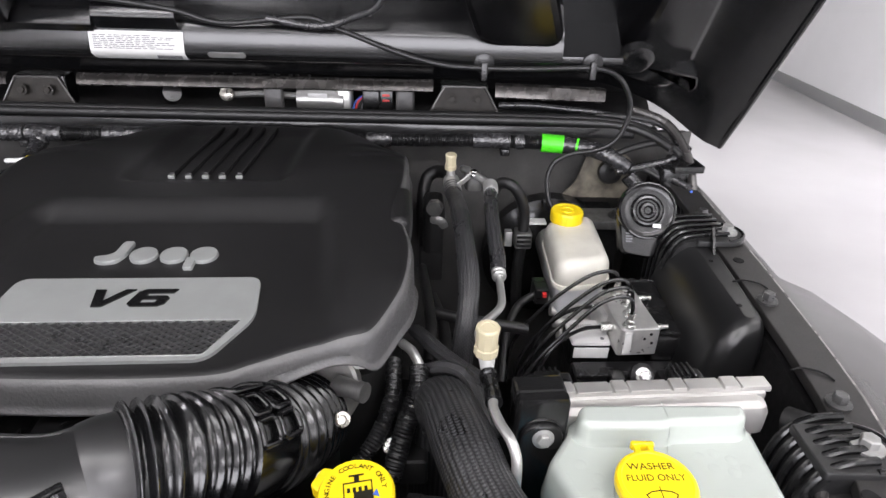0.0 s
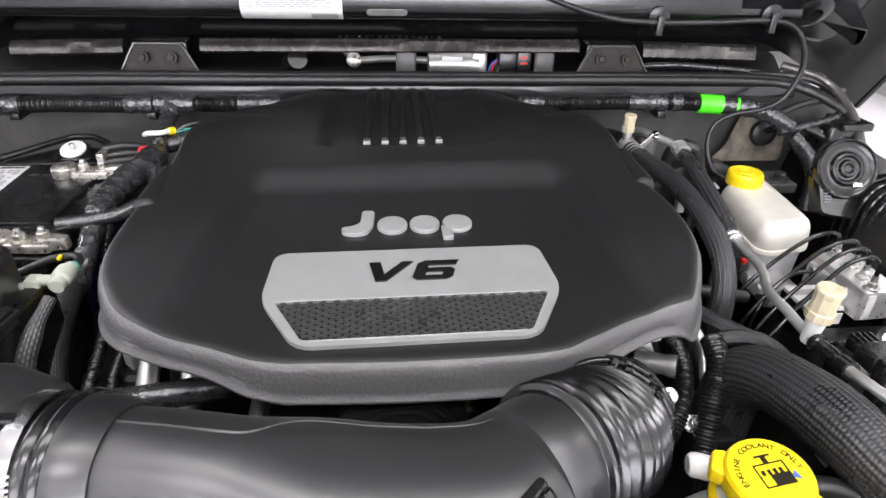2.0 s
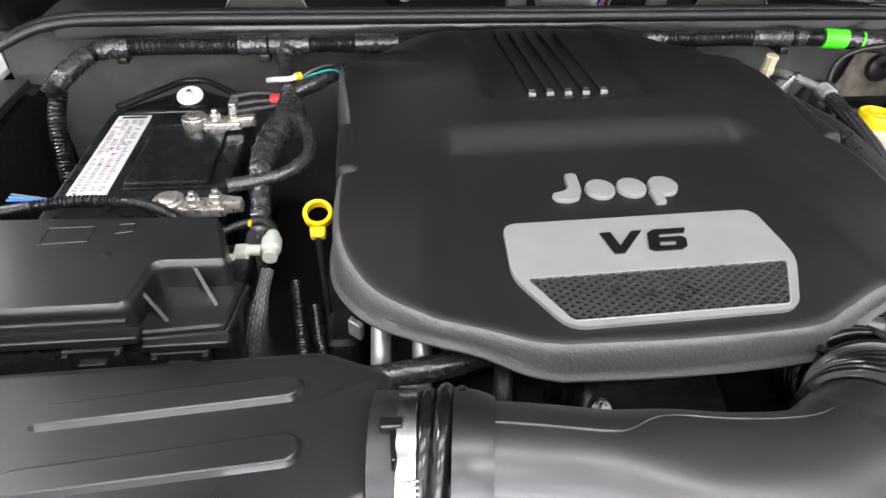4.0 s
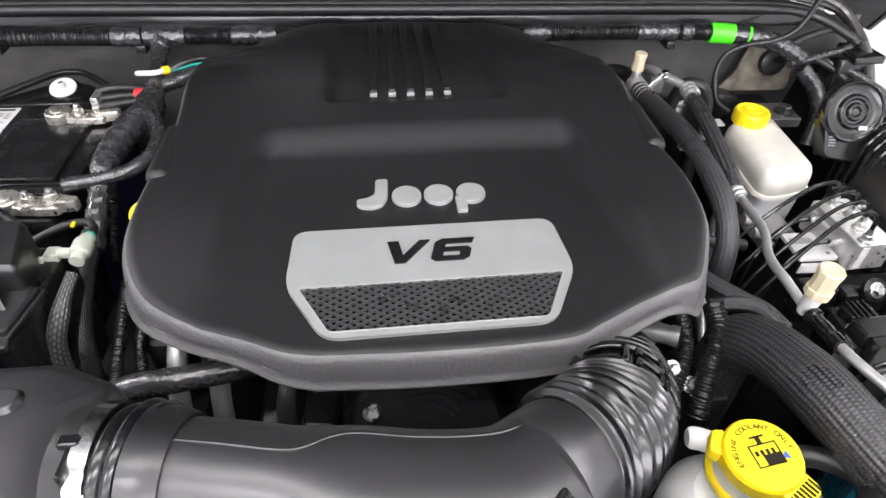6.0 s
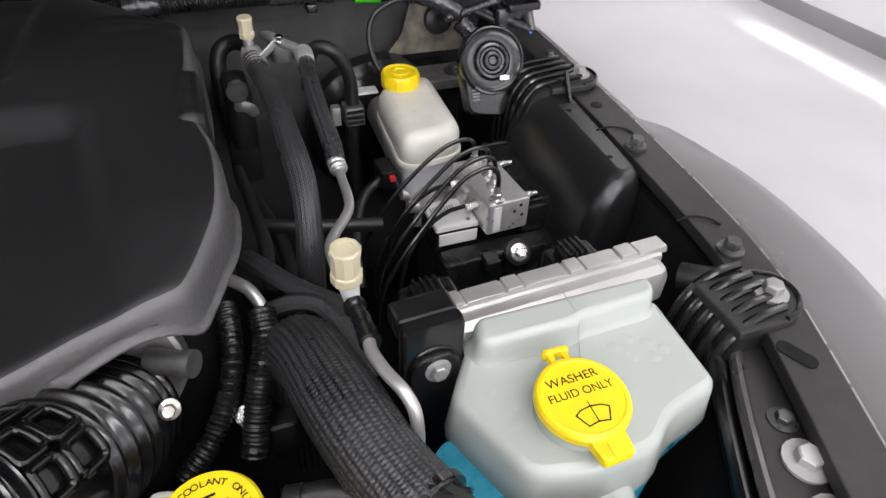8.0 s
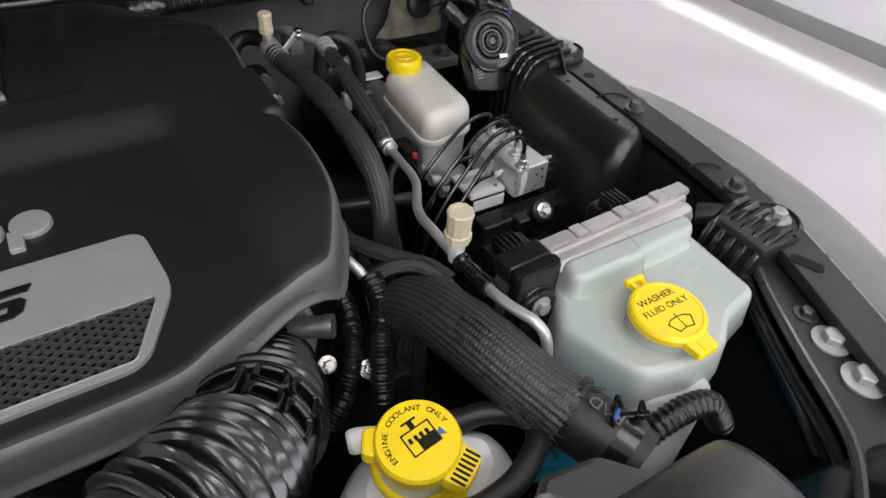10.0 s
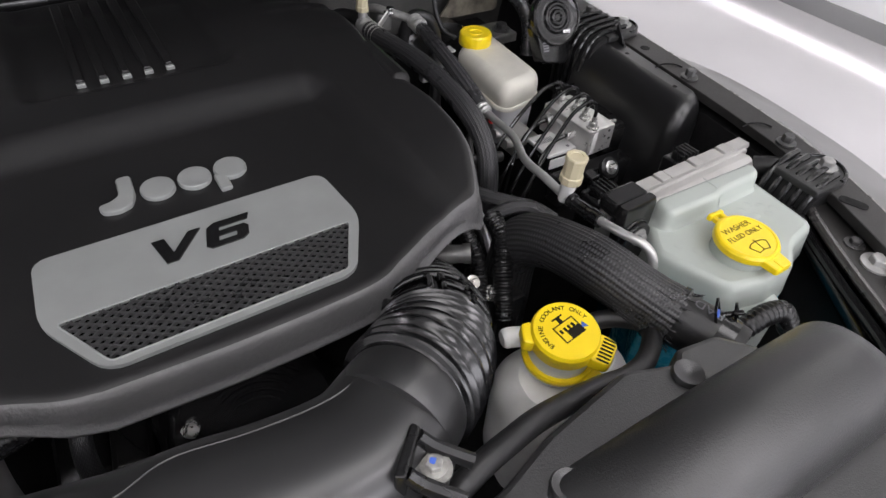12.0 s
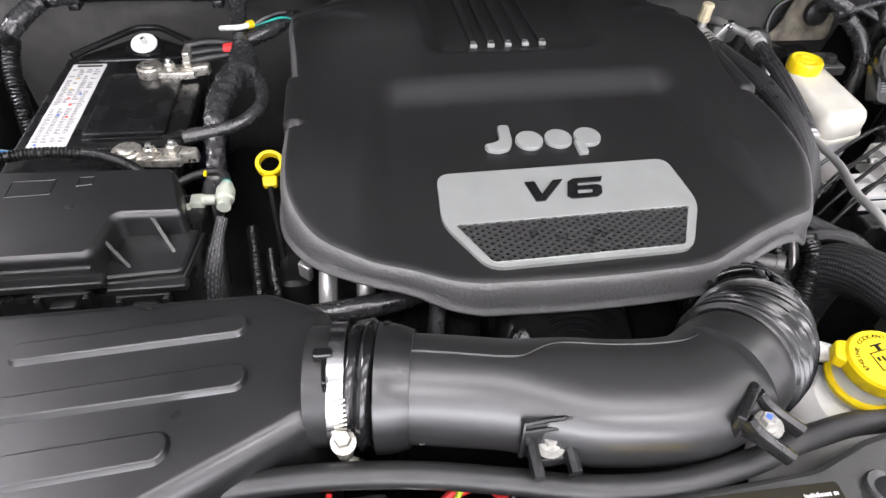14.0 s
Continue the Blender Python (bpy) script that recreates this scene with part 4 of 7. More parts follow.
part("upper_shell", loft([(inset(top, 0.004), 0.905), (top, 0.909), (top, 0.926), (inset(top, 0.0012), 0.9335), (inset(top, 0.0045), 0.9405), (inset(top, 0.010), 0.9452), (inset(top, 0.017), 0.9465)]), CREAM, res, "cream plastic upper shell", 45)
part("flange", slab(inset(top, -0.003), 0.902, 0.909, 0.002), CREAM, res)
part("lower_shell", loft([(inset(top, 0.010), 0.835), (inset(top, 0.006), 0.85), (inset(top, 0.003), 0.903)]), FROST, res, "frosted lower shell", 45)
capm = pose(0.533, 0.382, 0.945)
part("cap", lathe([(0, 0), (0.0255, 0), (0.0265, 0.002), (0.0265, 0.017), (0.0245, 0.0205), (0.021, 0.0205), (0.020, 0.0195), (0.012, 0.0195), (0.0115, 0.021), (0.009, 0.021), (0.0085, 0.0195), (0, 0.0195)], capm, 72, None, lambda a, i: 1 + (0.018 if 1 <= i <= 3 and int(a / (2 * math.pi) * 36 + 0.25) % 2 == 0 and (a / (2 * math.pi) * 72) % 2 < 1 else 0)), YELLOW, res, "yellow ribbed cap", 30)
part("master_cylinder", sweep([(0.53, 0.20, 0.845), (0.53, 0.3, 0.845), (0.535, 0.5, 0.85)], 0.026, 20), ALU, res, "aluminium master cylinder")
part("booster", lathe([(0, 0), (0.11, 0), (0.125, 0.02), (0.125, 0.05), (0.06, 0.08), (0, 0.085)], pose(0.54, 0.565, 0.80, 90), 40), GLOSS, res, "black brake booster")

# ---- brake pressure unit ----
absu = thing("brake_pressure_unit", 0.57, 0.15, 0.8, "aluminium brake valve block with black control box", "brake unit")
blk = part("valve_block", box(-0.0265, -0.048, 0, 0.0265, 0.050, 0.040, 0.0022, pose(0.572, 0.151, 0.887, 0, 0, 4)), BLOCKM, absu, "machined aluminium block")
part("block_shoulder", box(-0.034, 0.000, 0, -0.020, 0.046, 0.030, 0.003, pose(0.572, 0.151, 0.887, 0, 0, 4)), BLOCKM, blk)
part("pump_motor", merge(lathe([(0, 0), (0.024, 0), (0.025, 0.004), (0.025, 0.046), (0.022, 0.050), (0, 0.050)], pose(0.546, 0.145, 0.868, 0, -90), 32), box(0.492, 0.116, 0.862, 0.546, 0.170, 0.8905, 0.003)), GLOSS, absu, "black pump motor")
part("motor_label", merge(slab(rect(0.493, 0.117, 0.545, 0.169, 0.002), 0.8905, 0.8955, 0.0008), box(0.496, 0.1145, 0.872, 0.543, 0.1165, 0.888, 0.0006)), PAPER, absu, "white motor label with small print")
for k in range(9):
    part("label_bar", box(0.498 + 0.0034 * k, 0.146, 0.8956, 0.4996 + 0.0034 * k, 0.158, 0.8960, 0.0001), GREY, absu)
part("label_mark", lathe([(0.0015, 0), (0.0028, 0), (0.0028, 0.0004), (0.0015, 0.0004)], pose(0.535, 0.126, 0.8956), 14), GREY, absu)
part("control_box", box(0.600, 0.112, 0.85, 0.656, 0.250, 0.905, 0.004), GLOSS, absu, "black control box")
part("control_lid", box(0.606, 0.118, 0.905, 0.650, 0.244, 0.911, 0.003), BLACK, absu)
part("lid_ridge", sweep([(0.604, 0.246, 0.910), (0.654, 0.246, 0.910), (0.654, 0.120, 0.910)], 0.0042, 8, 0.02, smoothed=False), GLOSS, absu)
for x, y in ((0.655, 0.118), (0.662, 0.128), (0.655, 0.150), (0.662, 0.158), (0.612, 0.252), (0.630, 0.254)):
    part("lid_screw", lathe([(0, 0), (0.0062, 0), (0.0062, 0.010), (0.004, 0.012), (0, 0.012)], pose(x, y, 0.900), 14), GLOSS, absu)
for y in (0.121, 0.190):
    part("block_pin", sweep([(0.597, y, 0.918), (0.609, y + 0.001, 0.9185), (0.618, y + 0.001, 0.9185)], lambda s, u: 0.0040 - 0.001 * (u > 0.6), 12, 0.002), ZINC, absu, "bright pin")
part("bracket", slab(rounded([(0.49, 0.078), (0.66, 0.082), (0.66, 0.112), (0.49, 0.108)], 0.006), 0.83, 0.872, 0.004), BLACK, absu, "black mounting bracket")
part("bracket_leg", box(0.5, 0.085, 0.44, 0.65, 0.2, 0.86, 0.004), PIT, absu)
part("rubber_bush", lathe([(0, 0), (0.015, 0), (0.016, 0.003), (0.016, 0.008), (0.012, 0.011), (0, 0.011)], pose(0.578, 0.080, 0.871, 50), 24), RUBBER, absu, "black rubber bush")
part("bolt", hexa(0.0068, 0.008, pose(0.577, 0.072, 0.878, 50)), ZINC, absu, "zinc bolt")
part("bracket_tab", slab(rounded([(0.535, 0.066), (0.556, 0.068), (0.556, 0.092), (0.535, 0.090)], 0.004), 0.862, 0.874, 0.003), BLACK, absu)

# ---- air duct along the fender ----
duct = thing("side_duct", 0.70, 0.2, 0.8, "black plastic duct box beside the fender rail", "duct")
def duct_ring(x0, y0, x1, y1, r):
    return rounded([(x0, y0), (x1, y0 + 0.010), (x1 + 0.018, y1), (x0 + 0.010, y1)], [r, r * 0.7, 0.004, 0.004], 8)


part("body", loft([(duct_ring(0.618, 0.030, 0.704, 0.262, 0.022), 0.44), (duct_ring(0.622, 0.030, 0.704, 0.262, 0.022), 0.84), (duct_ring(0.630, 0.031, 0.704, 0.262, 0.022), 0.90), (duct_ring(0.638, 0.032, 0.704, 0.262, 0.022), 0.932), (duct_ring(0.646, 0.034, 0.7035, 0.262, 0.021), 0.951), (duct_ring(0.654, 0.038, 0.703, 0.262, 0.020), 0.963), (duct_ring(0.662, 0.043, 0.702, 0.262, 0.019), 0.970), (duct_ring(0.671, 0.050, 0.700, 0.262, 0.016), 0.9745), (duct_ring(0.680, 0.058, 0.698, 0.262, 0.012), 0.9758)]), SATIN, duct, "black moulded duct body", 60)
part("fin", gusset((0.712, 0.246, 1.004), (0.712, 0.246, 0.974), (0.706, 0.214, 0.9745)), BLACK, duct, "upright plastic fin")
for px, py in ((0.684, 0.088), (0.694, 0.198)):
    part("pin_hole", lathe([(0, 0), (0.0034, 0), (0.0034, 0.0006), (0, 0.0006)], pose(px, py, 0.9756), 12), PIT, duct, "small dark hole")


def rubber_mount(bx, by, z, x0, y0, y1, ribs):
    """A ribbed rubber boot that arches over x, with a flat tongue and bolt on the rail."""
    mt = thing("rubber_mount", bx, by, z - 0.1, "black ribbed rubber mount bolted to the fender rail", "rubber mount", "rubber mounts on the rail")
    x1 = bx - 0.022

    def arch(grow, low):
        pts = [(x0 - grow, low), (x0 - grow, z - 0.050), (x0 + 0.003 - grow * 0.8, z - 0.024), (x0 + 0.014 - grow * 0.3, z - 0.006 + grow * 0.4), (x0 + 0.030, z + grow * 0.8), (x1, z + 0.001 + grow), (x1 + 0.02, z + grow)]
        return pts

    core = arch(-0.002, z - 0.12)
    bm = bmesh.new()
    rows = [[bm.verts.new((x, y, zz)) for x, zz in spline_xz(core)] for y in (y0, y1)]
    for k in range(len(rows[0]) - 1):
        bm.faces.new((rows[0][k], rows[0][k + 1], rows[1][k + 1], rows[1][k]))
    for row, y in ((rows[0], y0), (rows[1], y1)):
        bm.faces.new(row + [bm.verts.new((x1 + 0.02, y, z - 0.12))])
    part("core", bm, RUBBER, mt, "", 50)
    for k in range(ribs):
        y = y0 + (y1 - y0) * (k + 0.5) / ribs
        part("rib", sweep([(x, y + 0.10 * (x - x0), zz) for x, zz in arch(0.0022, z - 0.11)], 0.0042, 10, 0.005, flat=1.0), GLOSS, mt)
    tongue = rounded([(bx - 0.055, by - 0.030), (bx + 0.006, by - 0.031), (bx + 0.026, by - 0.010), (bx + 0.026, by + 0.014), (bx + 0.006, by + 0.031), (bx - 0.055, by + 0.030)], [0.004, 0.02, 0.014, 0.014, 0.02, 0.004], 5)
    part("tongue", slab(tongue, z - 0.007, z + 0.001, 0.002), RUBBER, mt)
    part("tongue_rim", sweep([(x, y, z + 0.001) for x, y in inset(tongue, 0.0028)][6:-6], 0.0026, 8, smoothed=False), GLOSS, mt, "raised rubber rim")
    part("bolt", hexa(0.0085, 0.012, pose(bx, by, z + 0.001), None, 0.0145), SOFTZINC, mt, "zinc bolt with a washer")


def spline_xz(pts):
    return [(p.x, p.z) for p in spline([(x, 0, z) for x, z in pts], 0.005)]


rubber_mount(0.744, 0.266, 0.985, 0.654, 0.240, 0.318, 5)
rubber_mount(0.690, -0.148, 0.982, 0.628, -0.178, -0.110, 5)

# ---- control module ----
pcm = thing("engine_control_module", 0.52, -0.08, 0.85, "finned aluminium engine control module standing on edge", "control module")
part("housing", box(0.40, -0.074, 0.86, 0.636, -0.054, 0.986, 0.003), ALU, pcm, "aluminium housing")
part("front_bar", box(0.424, -0.093, 0.952, 0.634, -0.060, 0.9842, 0.011, corner=0.0125), ALU, pcm, "smooth rounded aluminium bar")
part("edge", box(0.396, -0.070, 0.984, 0.642, -0.053, 0.9885, 0.0012), ALU, pcm, "folded aluminium edge")
part("corner_boss", sweep([(0.402, -0.078, 0.975), (0.402, -0.062, 0.976)], 0.013, 20), ALU, pcm, "rounded aluminium corner")
x = 0.398
for w in (0.030, 0.012, 0.034, 0.014, 0.040, 0.014, 0.034, 0.016, 0.030):
    part("tab", box(x, -0.0695, 0.988, x + w, -0.0535, 0.9905 if w > 0.02 else 0.992, 0.0010), ALU, pcm)
    x += w + 0.0024
for x in (0.405, 0.545):
    cn = part("connector", box(x, -0.050, 0.93, x + 0.048, -0.018, 0.974, 0.003), BLACK, pcm, "black connector")
    part("connector_lock", box(x + 0.006, -0.044, 0.974, x + 0.034, -0.026, 0.984, 0.002), BLACK, cn)
    for k in range(4):
        part("connector_rib", box(x + 0.010 + 0.006 * k, -0.046, 0.9745, x + 0.0125 + 0.006 * k, -0.024, 0.9865, 0.0005), BLACK, cn)
br = part("bracket", merge(loft([(rect(0.379, -0.103, 0.427, -0.090, 0.003), 0.80), (rect(0.379, -0.103, 0.427, -0.090, 0.003), 1.008), (rect(0.3805, -0.1015, 0.4255, -0.0915, 0.0028), 1.0135)]), box(0.379, -0.090, 0.996, 0.427, -0.066, 1.0125, 0.003)), GLOSS, pcm, "black plastic bracket")
part("bracket_rib", sweep([(0.384, -0.1035, 0.90), (0.386, -0.1035, 0.975), (0.394, -0.1035, 0.990), (0.410, -0.1035, 0.990), (0.419, -0.1035, 0.975), (0.421, -0.1035, 0.90)], 0.0016, 8), GLOSS, br)
part("bracket_plate", slab(rounded([(-0.020, -0.09), (0.020, -0.09), (0.020, 0.004), (0.010, 0.014), (-0.010, 0.014), (-0.020, 0.004)], 0.006), 0, 0.006, 0.002, pose(0.402, -0.1035, 0.975, 90)), BLACK, br)
part("bracket_bolt", hexa(0.0068, 0.007, pose(0.403, -0.1095, 0.975, 82)), SOFTZINC, br, "zinc bolt")
part("foot", box(0.42, -0.11, 0.44, 0.62, -0.05, 0.861, 0.003), PIT, pcm)
pcm.location += Vector((-0.003, -0.013, 0))
pcm.rotation_euler.z = radians(3.2)

# ---- washer fluid bottle ----
wash = thing("washer_fluid_bottle", 0.53, -0.17, 0.75, "pale translucent washer bottle half full of blue fluid", "washer bottle")
w_low = rounded([(0.412, -0.146), (0.439, -0.219), (0.486, -0.230), (0.532, -0.226), (0.556, -0.207), (0.606, -0.196), (0.612, -0.104), (0.440, -0.104)], [0.008, 0.012, 0.010, 0.010, 0.012, 0.010, 0.010, 0.010], 6)
w_foot = rounded([(0.410, -0.146), (0.438, -0.220), (0.490, -0.236), (0.528, -0.232), (0.552, -0.208), (0.582, -0.199), (0.590, -0.104), (0.436, -0.104)], 0.016, 6)
part("fluid", loft([(inset(w_foot, 0.012), 0.74), (inset(w_foot, 0.002), 0.78), (w_foot, 0.90), (inset(w_low, -0.003), 0.932)]), BLUE, wash, "blue fluid behind the translucent wall", 45)
part("body", loft([(inset(w_low, -0.003), 0.932), (inset(w_low, -0.0035), 0.9345), (inset(w_low, -0.001), 0.955), (w_low, 0.966), (inset(w_low, 0.0015), 0.9715), (inset(w_low, 0.0045), 0.9750), (inset(w_low, 0.008), 0.976)]), PALE, wash, "pale green-white translucent body", 45)
w_top = rounded([(0.440, -0.128), (0.518, -0.128), (0.530, -0.124), (0.598, -0.122), (0.604, -0.098), (0.446, -0.098)], [0.012, 0.004, 0.004, 0.012, 0.010, 0.010], 6)
part("upper_tank", loft([(inset(w_top, -0.006), 0.972), (inset(w_top, -0.002), 0.9775), (w_top, 0.982), (inset(w_top, 0.0008), 0.992), (inset(w_top, 0.0022), 0.9962), (inset(w_top, 0.0045), 0.9985), (inset(w_top, 0.007), 0.999)]), PALE, wash, "raised rear chamber", 45)
part("mould_line", sweep([(0.524, -0.098, 0.9995), (0.524, -0.116, 0.9995), (0.524, -0.124, 0.995), (0.524, -0.128, 0.982), (0.522, -0.135, 0.977), (0.515, -0.15, 0.9758)], 0.0005, 6), PALE, wash)
for px, py in ((0.548, -0.142), (0.562, -0.138), (0.575, -0.146), (0.556, -0.155), (0.572, -0.160), (0.584, -0.156), (0.440, -0.15), (0.452, -0.165), (0.447, -0.18)):
    part("dimple", lathe([(0, 0.0007), (0.0026, 0.0006), (0.0045, 0.0003), (0.006, 0)], pose(px, py, 0.9759), 16), PALE, wash)
sp = rounded([(0.420, -0.165), (0.440, -0.226), (0.466, -0.245), (0.516, -0.245), (0.526, -0.21), (0.47, -0.16)], [0.01, 0.016, 0.014, 0.012, 0.012, 0.012], 6)
part("spout_side", loft([(sp, 0.80), (sp, 0.930), (inset(sp, 0.003), 0.9375), (inset(sp, 0.008), 0.9425), (inset(sp, 0.014), 0.944)]), PALE, wash, "", 45)
part("neck", lathe([(0, 0), (0.029, 0), (0.029, 0.020), (0, 0.020)], pose(0.489, -0.186, 0.972), 36), PALE, wash)
WCAP = pose(0.4905, -0.187, 0.9885, 3, 0, -14)
wc = part("cap", lathe([(0, 0), (0.0318, 0), (0.0328, 0.0015), (0.0328, 0.007), (0.0312, 0.0094), (0.0285, 0.010), (0.0275, 0.0094), (0, 0.0094)], WCAP, 56), YELLOW, wash, "yellow flip cap with a printed warning", 30)
part("cap_tab", slab(rounded([(-0.014, -0.026), (0.014, -0.026), (0.0115, -0.046), (-0.0115, -0.046)], 0.003), 0.0005, 0.0075, 0.002, WCAP @ pose(0, 0, 0, 0, 0, 16)), YELLOW, wc)
part("tab_groove", slab(rounded([(-0.004, -0.034), (0.004, -0.034), (0.004, -0.0455), (-0.004, -0.0455)], 0.001), 0.0072, 0.0082, 0.0004, WCAP @ pose(0, 0, 0, 0, 0, 16)), YELLOW, wc)
for sx in (-1, 1):
    part("cap_hinge", slab(rounded([(sx * 0.0055 - 0.0025, 0.029), (sx * 0.0055 + 0.0025, 0.029), (sx * 0.0055 + 0.0025, 0.042), (sx * 0.0055 - 0.0025, 0.042)], 0.001), 0.001, 0.006, 0.001, WCAP @ pose(0, 0, 0, 0, 0, 12)), YELLOW, wc)
part("cap_hinge", slab(rounded([(-0.010, 0.039), (0.010, 0.039), (0.010, 0.0445), (-0.010, 0.0445)], 0.002), 0.0, 0.007, 0.002, WCAP @ pose(0, 0, 0, 0, 0, 12)), YELLOW, wc)
WT = WCAP @ pose(0, 0, 0.0094, 0, 0, 14)
part("lettering", lettering("WASHER", 0.0092, WT @ pose(-0.001, 0.0145, 0), 0.0004, 1.05), INK, wc, "black printed words")
part("lettering", lettering("FLUID ONLY", 0.0086, WT @ pose(0, 0.0035, 0), 0.0004, 1.0), INK, wc, "black printed words")
sym = [(-0.013, -0.012), (-0.008, -0.009), (0, -0.0078), (0.008, -0.009), (0.013, -0.012), (0.008, -0.022), (0, -0.0205), (-0.008, -0.022)]
wash.location += Vector((-0.011, -0.010, 0))
part("symbol", merge(sheet(sym, [inset(sym[::-1], 0.0009)[::-1]], 0.0003, WT), sweep([tuple(WT @ Vector((0.0, -0.005 - 0.003 * k, 0.0003))) for k in range(6)], 0.00035, 6)), INK, wc, "black windscreen symbol")

# ---- coolant bottle ----
cool = thing("coolant_bottle", 0.25, -0.21, 0.8, "white plastic coolant bottle with a big yellow cap", "coolant bottle")
CB = rounded([(0.175, -0.235), (0.215, -0.262), (0.27, -0.262), (0.318, -0.235), (0.325, -0.19), (0.275, -0.155), (0.215, -0.155), (0.18, -0.185)], 0.02, 5)
part("body", loft([(inset(CB, 0.01), 0.80), (CB, 0.84), (CB, 0.915), (inset(CB, 0.008), 0.93), (inset(CB, 0.022), 0.943)]), WHITE, cool, "", 45)
CM = pose(0.243, -0.197, 0.94, 6, -3, 0)
part("neck", lathe([(0, 0), (0.0285, 0), (0.0275, 0.045), (0, 0.045)], CM, 36), WHITE, cool)
part("collar", lathe([(0.0265, 0.014), (0.0315, 0.014), (0.033, 0.0165), (0.033, 0.020), (0.0315, 0.022), (0.0265, 0.022)], CM, 48), YELLOW, cool, "yellow collar ring")
part("collar_tab", slab(rounded([(-0.010, -0.032), (0.010, -0.032), (0.008, -0.043), (-0.008, -0.043)], 0.003), 0.014, 0.021, 0.002, CM @ pose(0, 0, 0, 0, 0, 18)), YELLOW, cool)
cc = part("cap", lathe([(0, 0.038), (0.0280, 0.038), (0.0298, 0.0395), (0.0303, 0.042), (0.0303, 0.0525), (0.0285, 0.0556), (0, 0.056)], CM, 56), YELLOW, cool, "yellow screw cap with a printed warning", 30)
part("cap_wing", slab(rounded([(-0.012, 0.028), (0.012, 0.028), (0.009, 0.038), (-0.009, 0.038)], 0.003), 0.040, 0.052, 0.002, CM @ pose(0, 0, 0, 0, 0, 62)), YELLOW, cc)
part("cap_tab", slab(rounded([(-0.0155, -0.024), (0.0155, -0.024), (0.0135, -0.044), (-0.0135, -0.044)], 0.006), 0.04, 0.052, 0.003, CM @ pose(0, 0, 0, 0, 0, 32)), YELLOW, cc)
CT = CM @ pose(0, 0, 0.056, 0, 0, 0)
for i, ch in enumerate("ENGINE COOLANT ONLY"):
    if ch != " ":
        a = 200 - i * 10.6
        part("letter", lettering(ch, 0.0056, CT @ pose(0.0222 * math.cos(radians(a)), 0.0222 * math.sin(radians(a)), 0, 0, 0, a - 90), 0.0004, 1.1), INK, cc)
SY = CT @ pose(0.001, 0.002, 0, 0, 0, 8)
fr = [(-0.011, -0.012), (0.012, -0.012), (0.012, 0.006), (-0.011, 0.006)]
part("symbol", merge(sheet(fr, [inset(fr, 0.001)], 0.0004, SY), box(-0.003, -0.011, 0, 0.011, -0.003, 0.0004, 0.0001, SY), *[box(-0.008 + 0.0045 * k, -0.003, 0, -0.0055 + 0.0045 * k, 0.001, 0.0004, 0.0001, SY) for k in range(4)], box(-0.002, 0.006, 0, 0.002, 0.012, 0.0004, 0.0001, SY), box(-0.006, 0.011, 0, 0.006, 0.0125, 0.0004, 0.0001, SY)), INK, cc, "black coolant symbol")
part("pointer", slab([(0.013, -0.004), (0.019, -0.006), (0.0165, 0.001)], 0, 0.0005, 0.0001, CT), BLUEINK, cc, "small blue mark")
for k in range(7):
    part("stripe", box(-0.0125 + 0.0037 * k, -0.042, 0.0521, -0.0107 + 0.0037 * k, -0.031, 0.0526, 0.0001, CM @ pose(0, 0, 0, 0, 0, 32)), INK, cc)
part("side_spout", sweep([(0.224, -0.172, 0.962), (0.212, -0.168, 0.964), (0.203, -0.166, 0.964)], lambda s, u: 0.0095 - 0.0025 * smoothstep(0.85, 1.0, u), 16, 0.002), WHITE, cool)

# ---- radiator hose ----
rad = thing("radiator_hose", 0.35, -0.17, 0.80, "thick black radiator hose in a braided sleeve", "radiator hose")
RH = [(0.306, -0.046, 0.80), (0.307, -0.045, 0.90), (0.311, -0.052, 0.942), (0.318, -0.082, 0.966), (0.325, -0.122, 0.978), (0.333, -0.158, 0.980), (0.342, -0.187, 0.976), (0.352, -0.211, 0.971), (0.358, -0.225, 0.968)]
HOSE_END = Vector((-0.0065, -0.004, -0.011))
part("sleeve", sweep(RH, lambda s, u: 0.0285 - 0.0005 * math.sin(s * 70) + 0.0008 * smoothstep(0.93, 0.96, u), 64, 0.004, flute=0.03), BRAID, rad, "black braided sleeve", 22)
rad_end = part("end", sweep([(0.366, -0.215, 0.978), (0.378, -0.247, 0.976), (0.388, -0.275, 0.972)], 0.0265, 32), RUBBER, rad, "bare black rubber end")
rad_band = part("band", sweep([(0.3665, -0.217, 0.978), (0.3685, -0.222, 0.978)], 0.0305, 36, 0.003), GLOSS, rad, "black tie band")
for k in range(26):
    a = 0.24 * k + 0.3 * random.random()
    c, q = Vector((0.3645, -0.2235, 0.980)) + HOSE_END, Vector((0.30 + 0.1 * random.random(), -0.90, 0.0))
    r0 = Vector((0.0275 * math.cos(a), 0.008 * math.cos(a), 0.0275 * math.sin(a)))
    part("frayed_end", sweep([tuple(c + r0), tuple(c + r0 * 1.05 + q * 0.005), tuple(c + r0 * random.uniform(1.0, 1.16) + q * random.uniform(0.007, 0.011))], 0.0005, 4), BLACK, rad)

# ---- air conditioning lines ----
ac = thing("air_conditioning_line", 0.37, 0.15, 0.80, "aluminium and rubber air conditioning lines with filler caps", "refrigerant line")
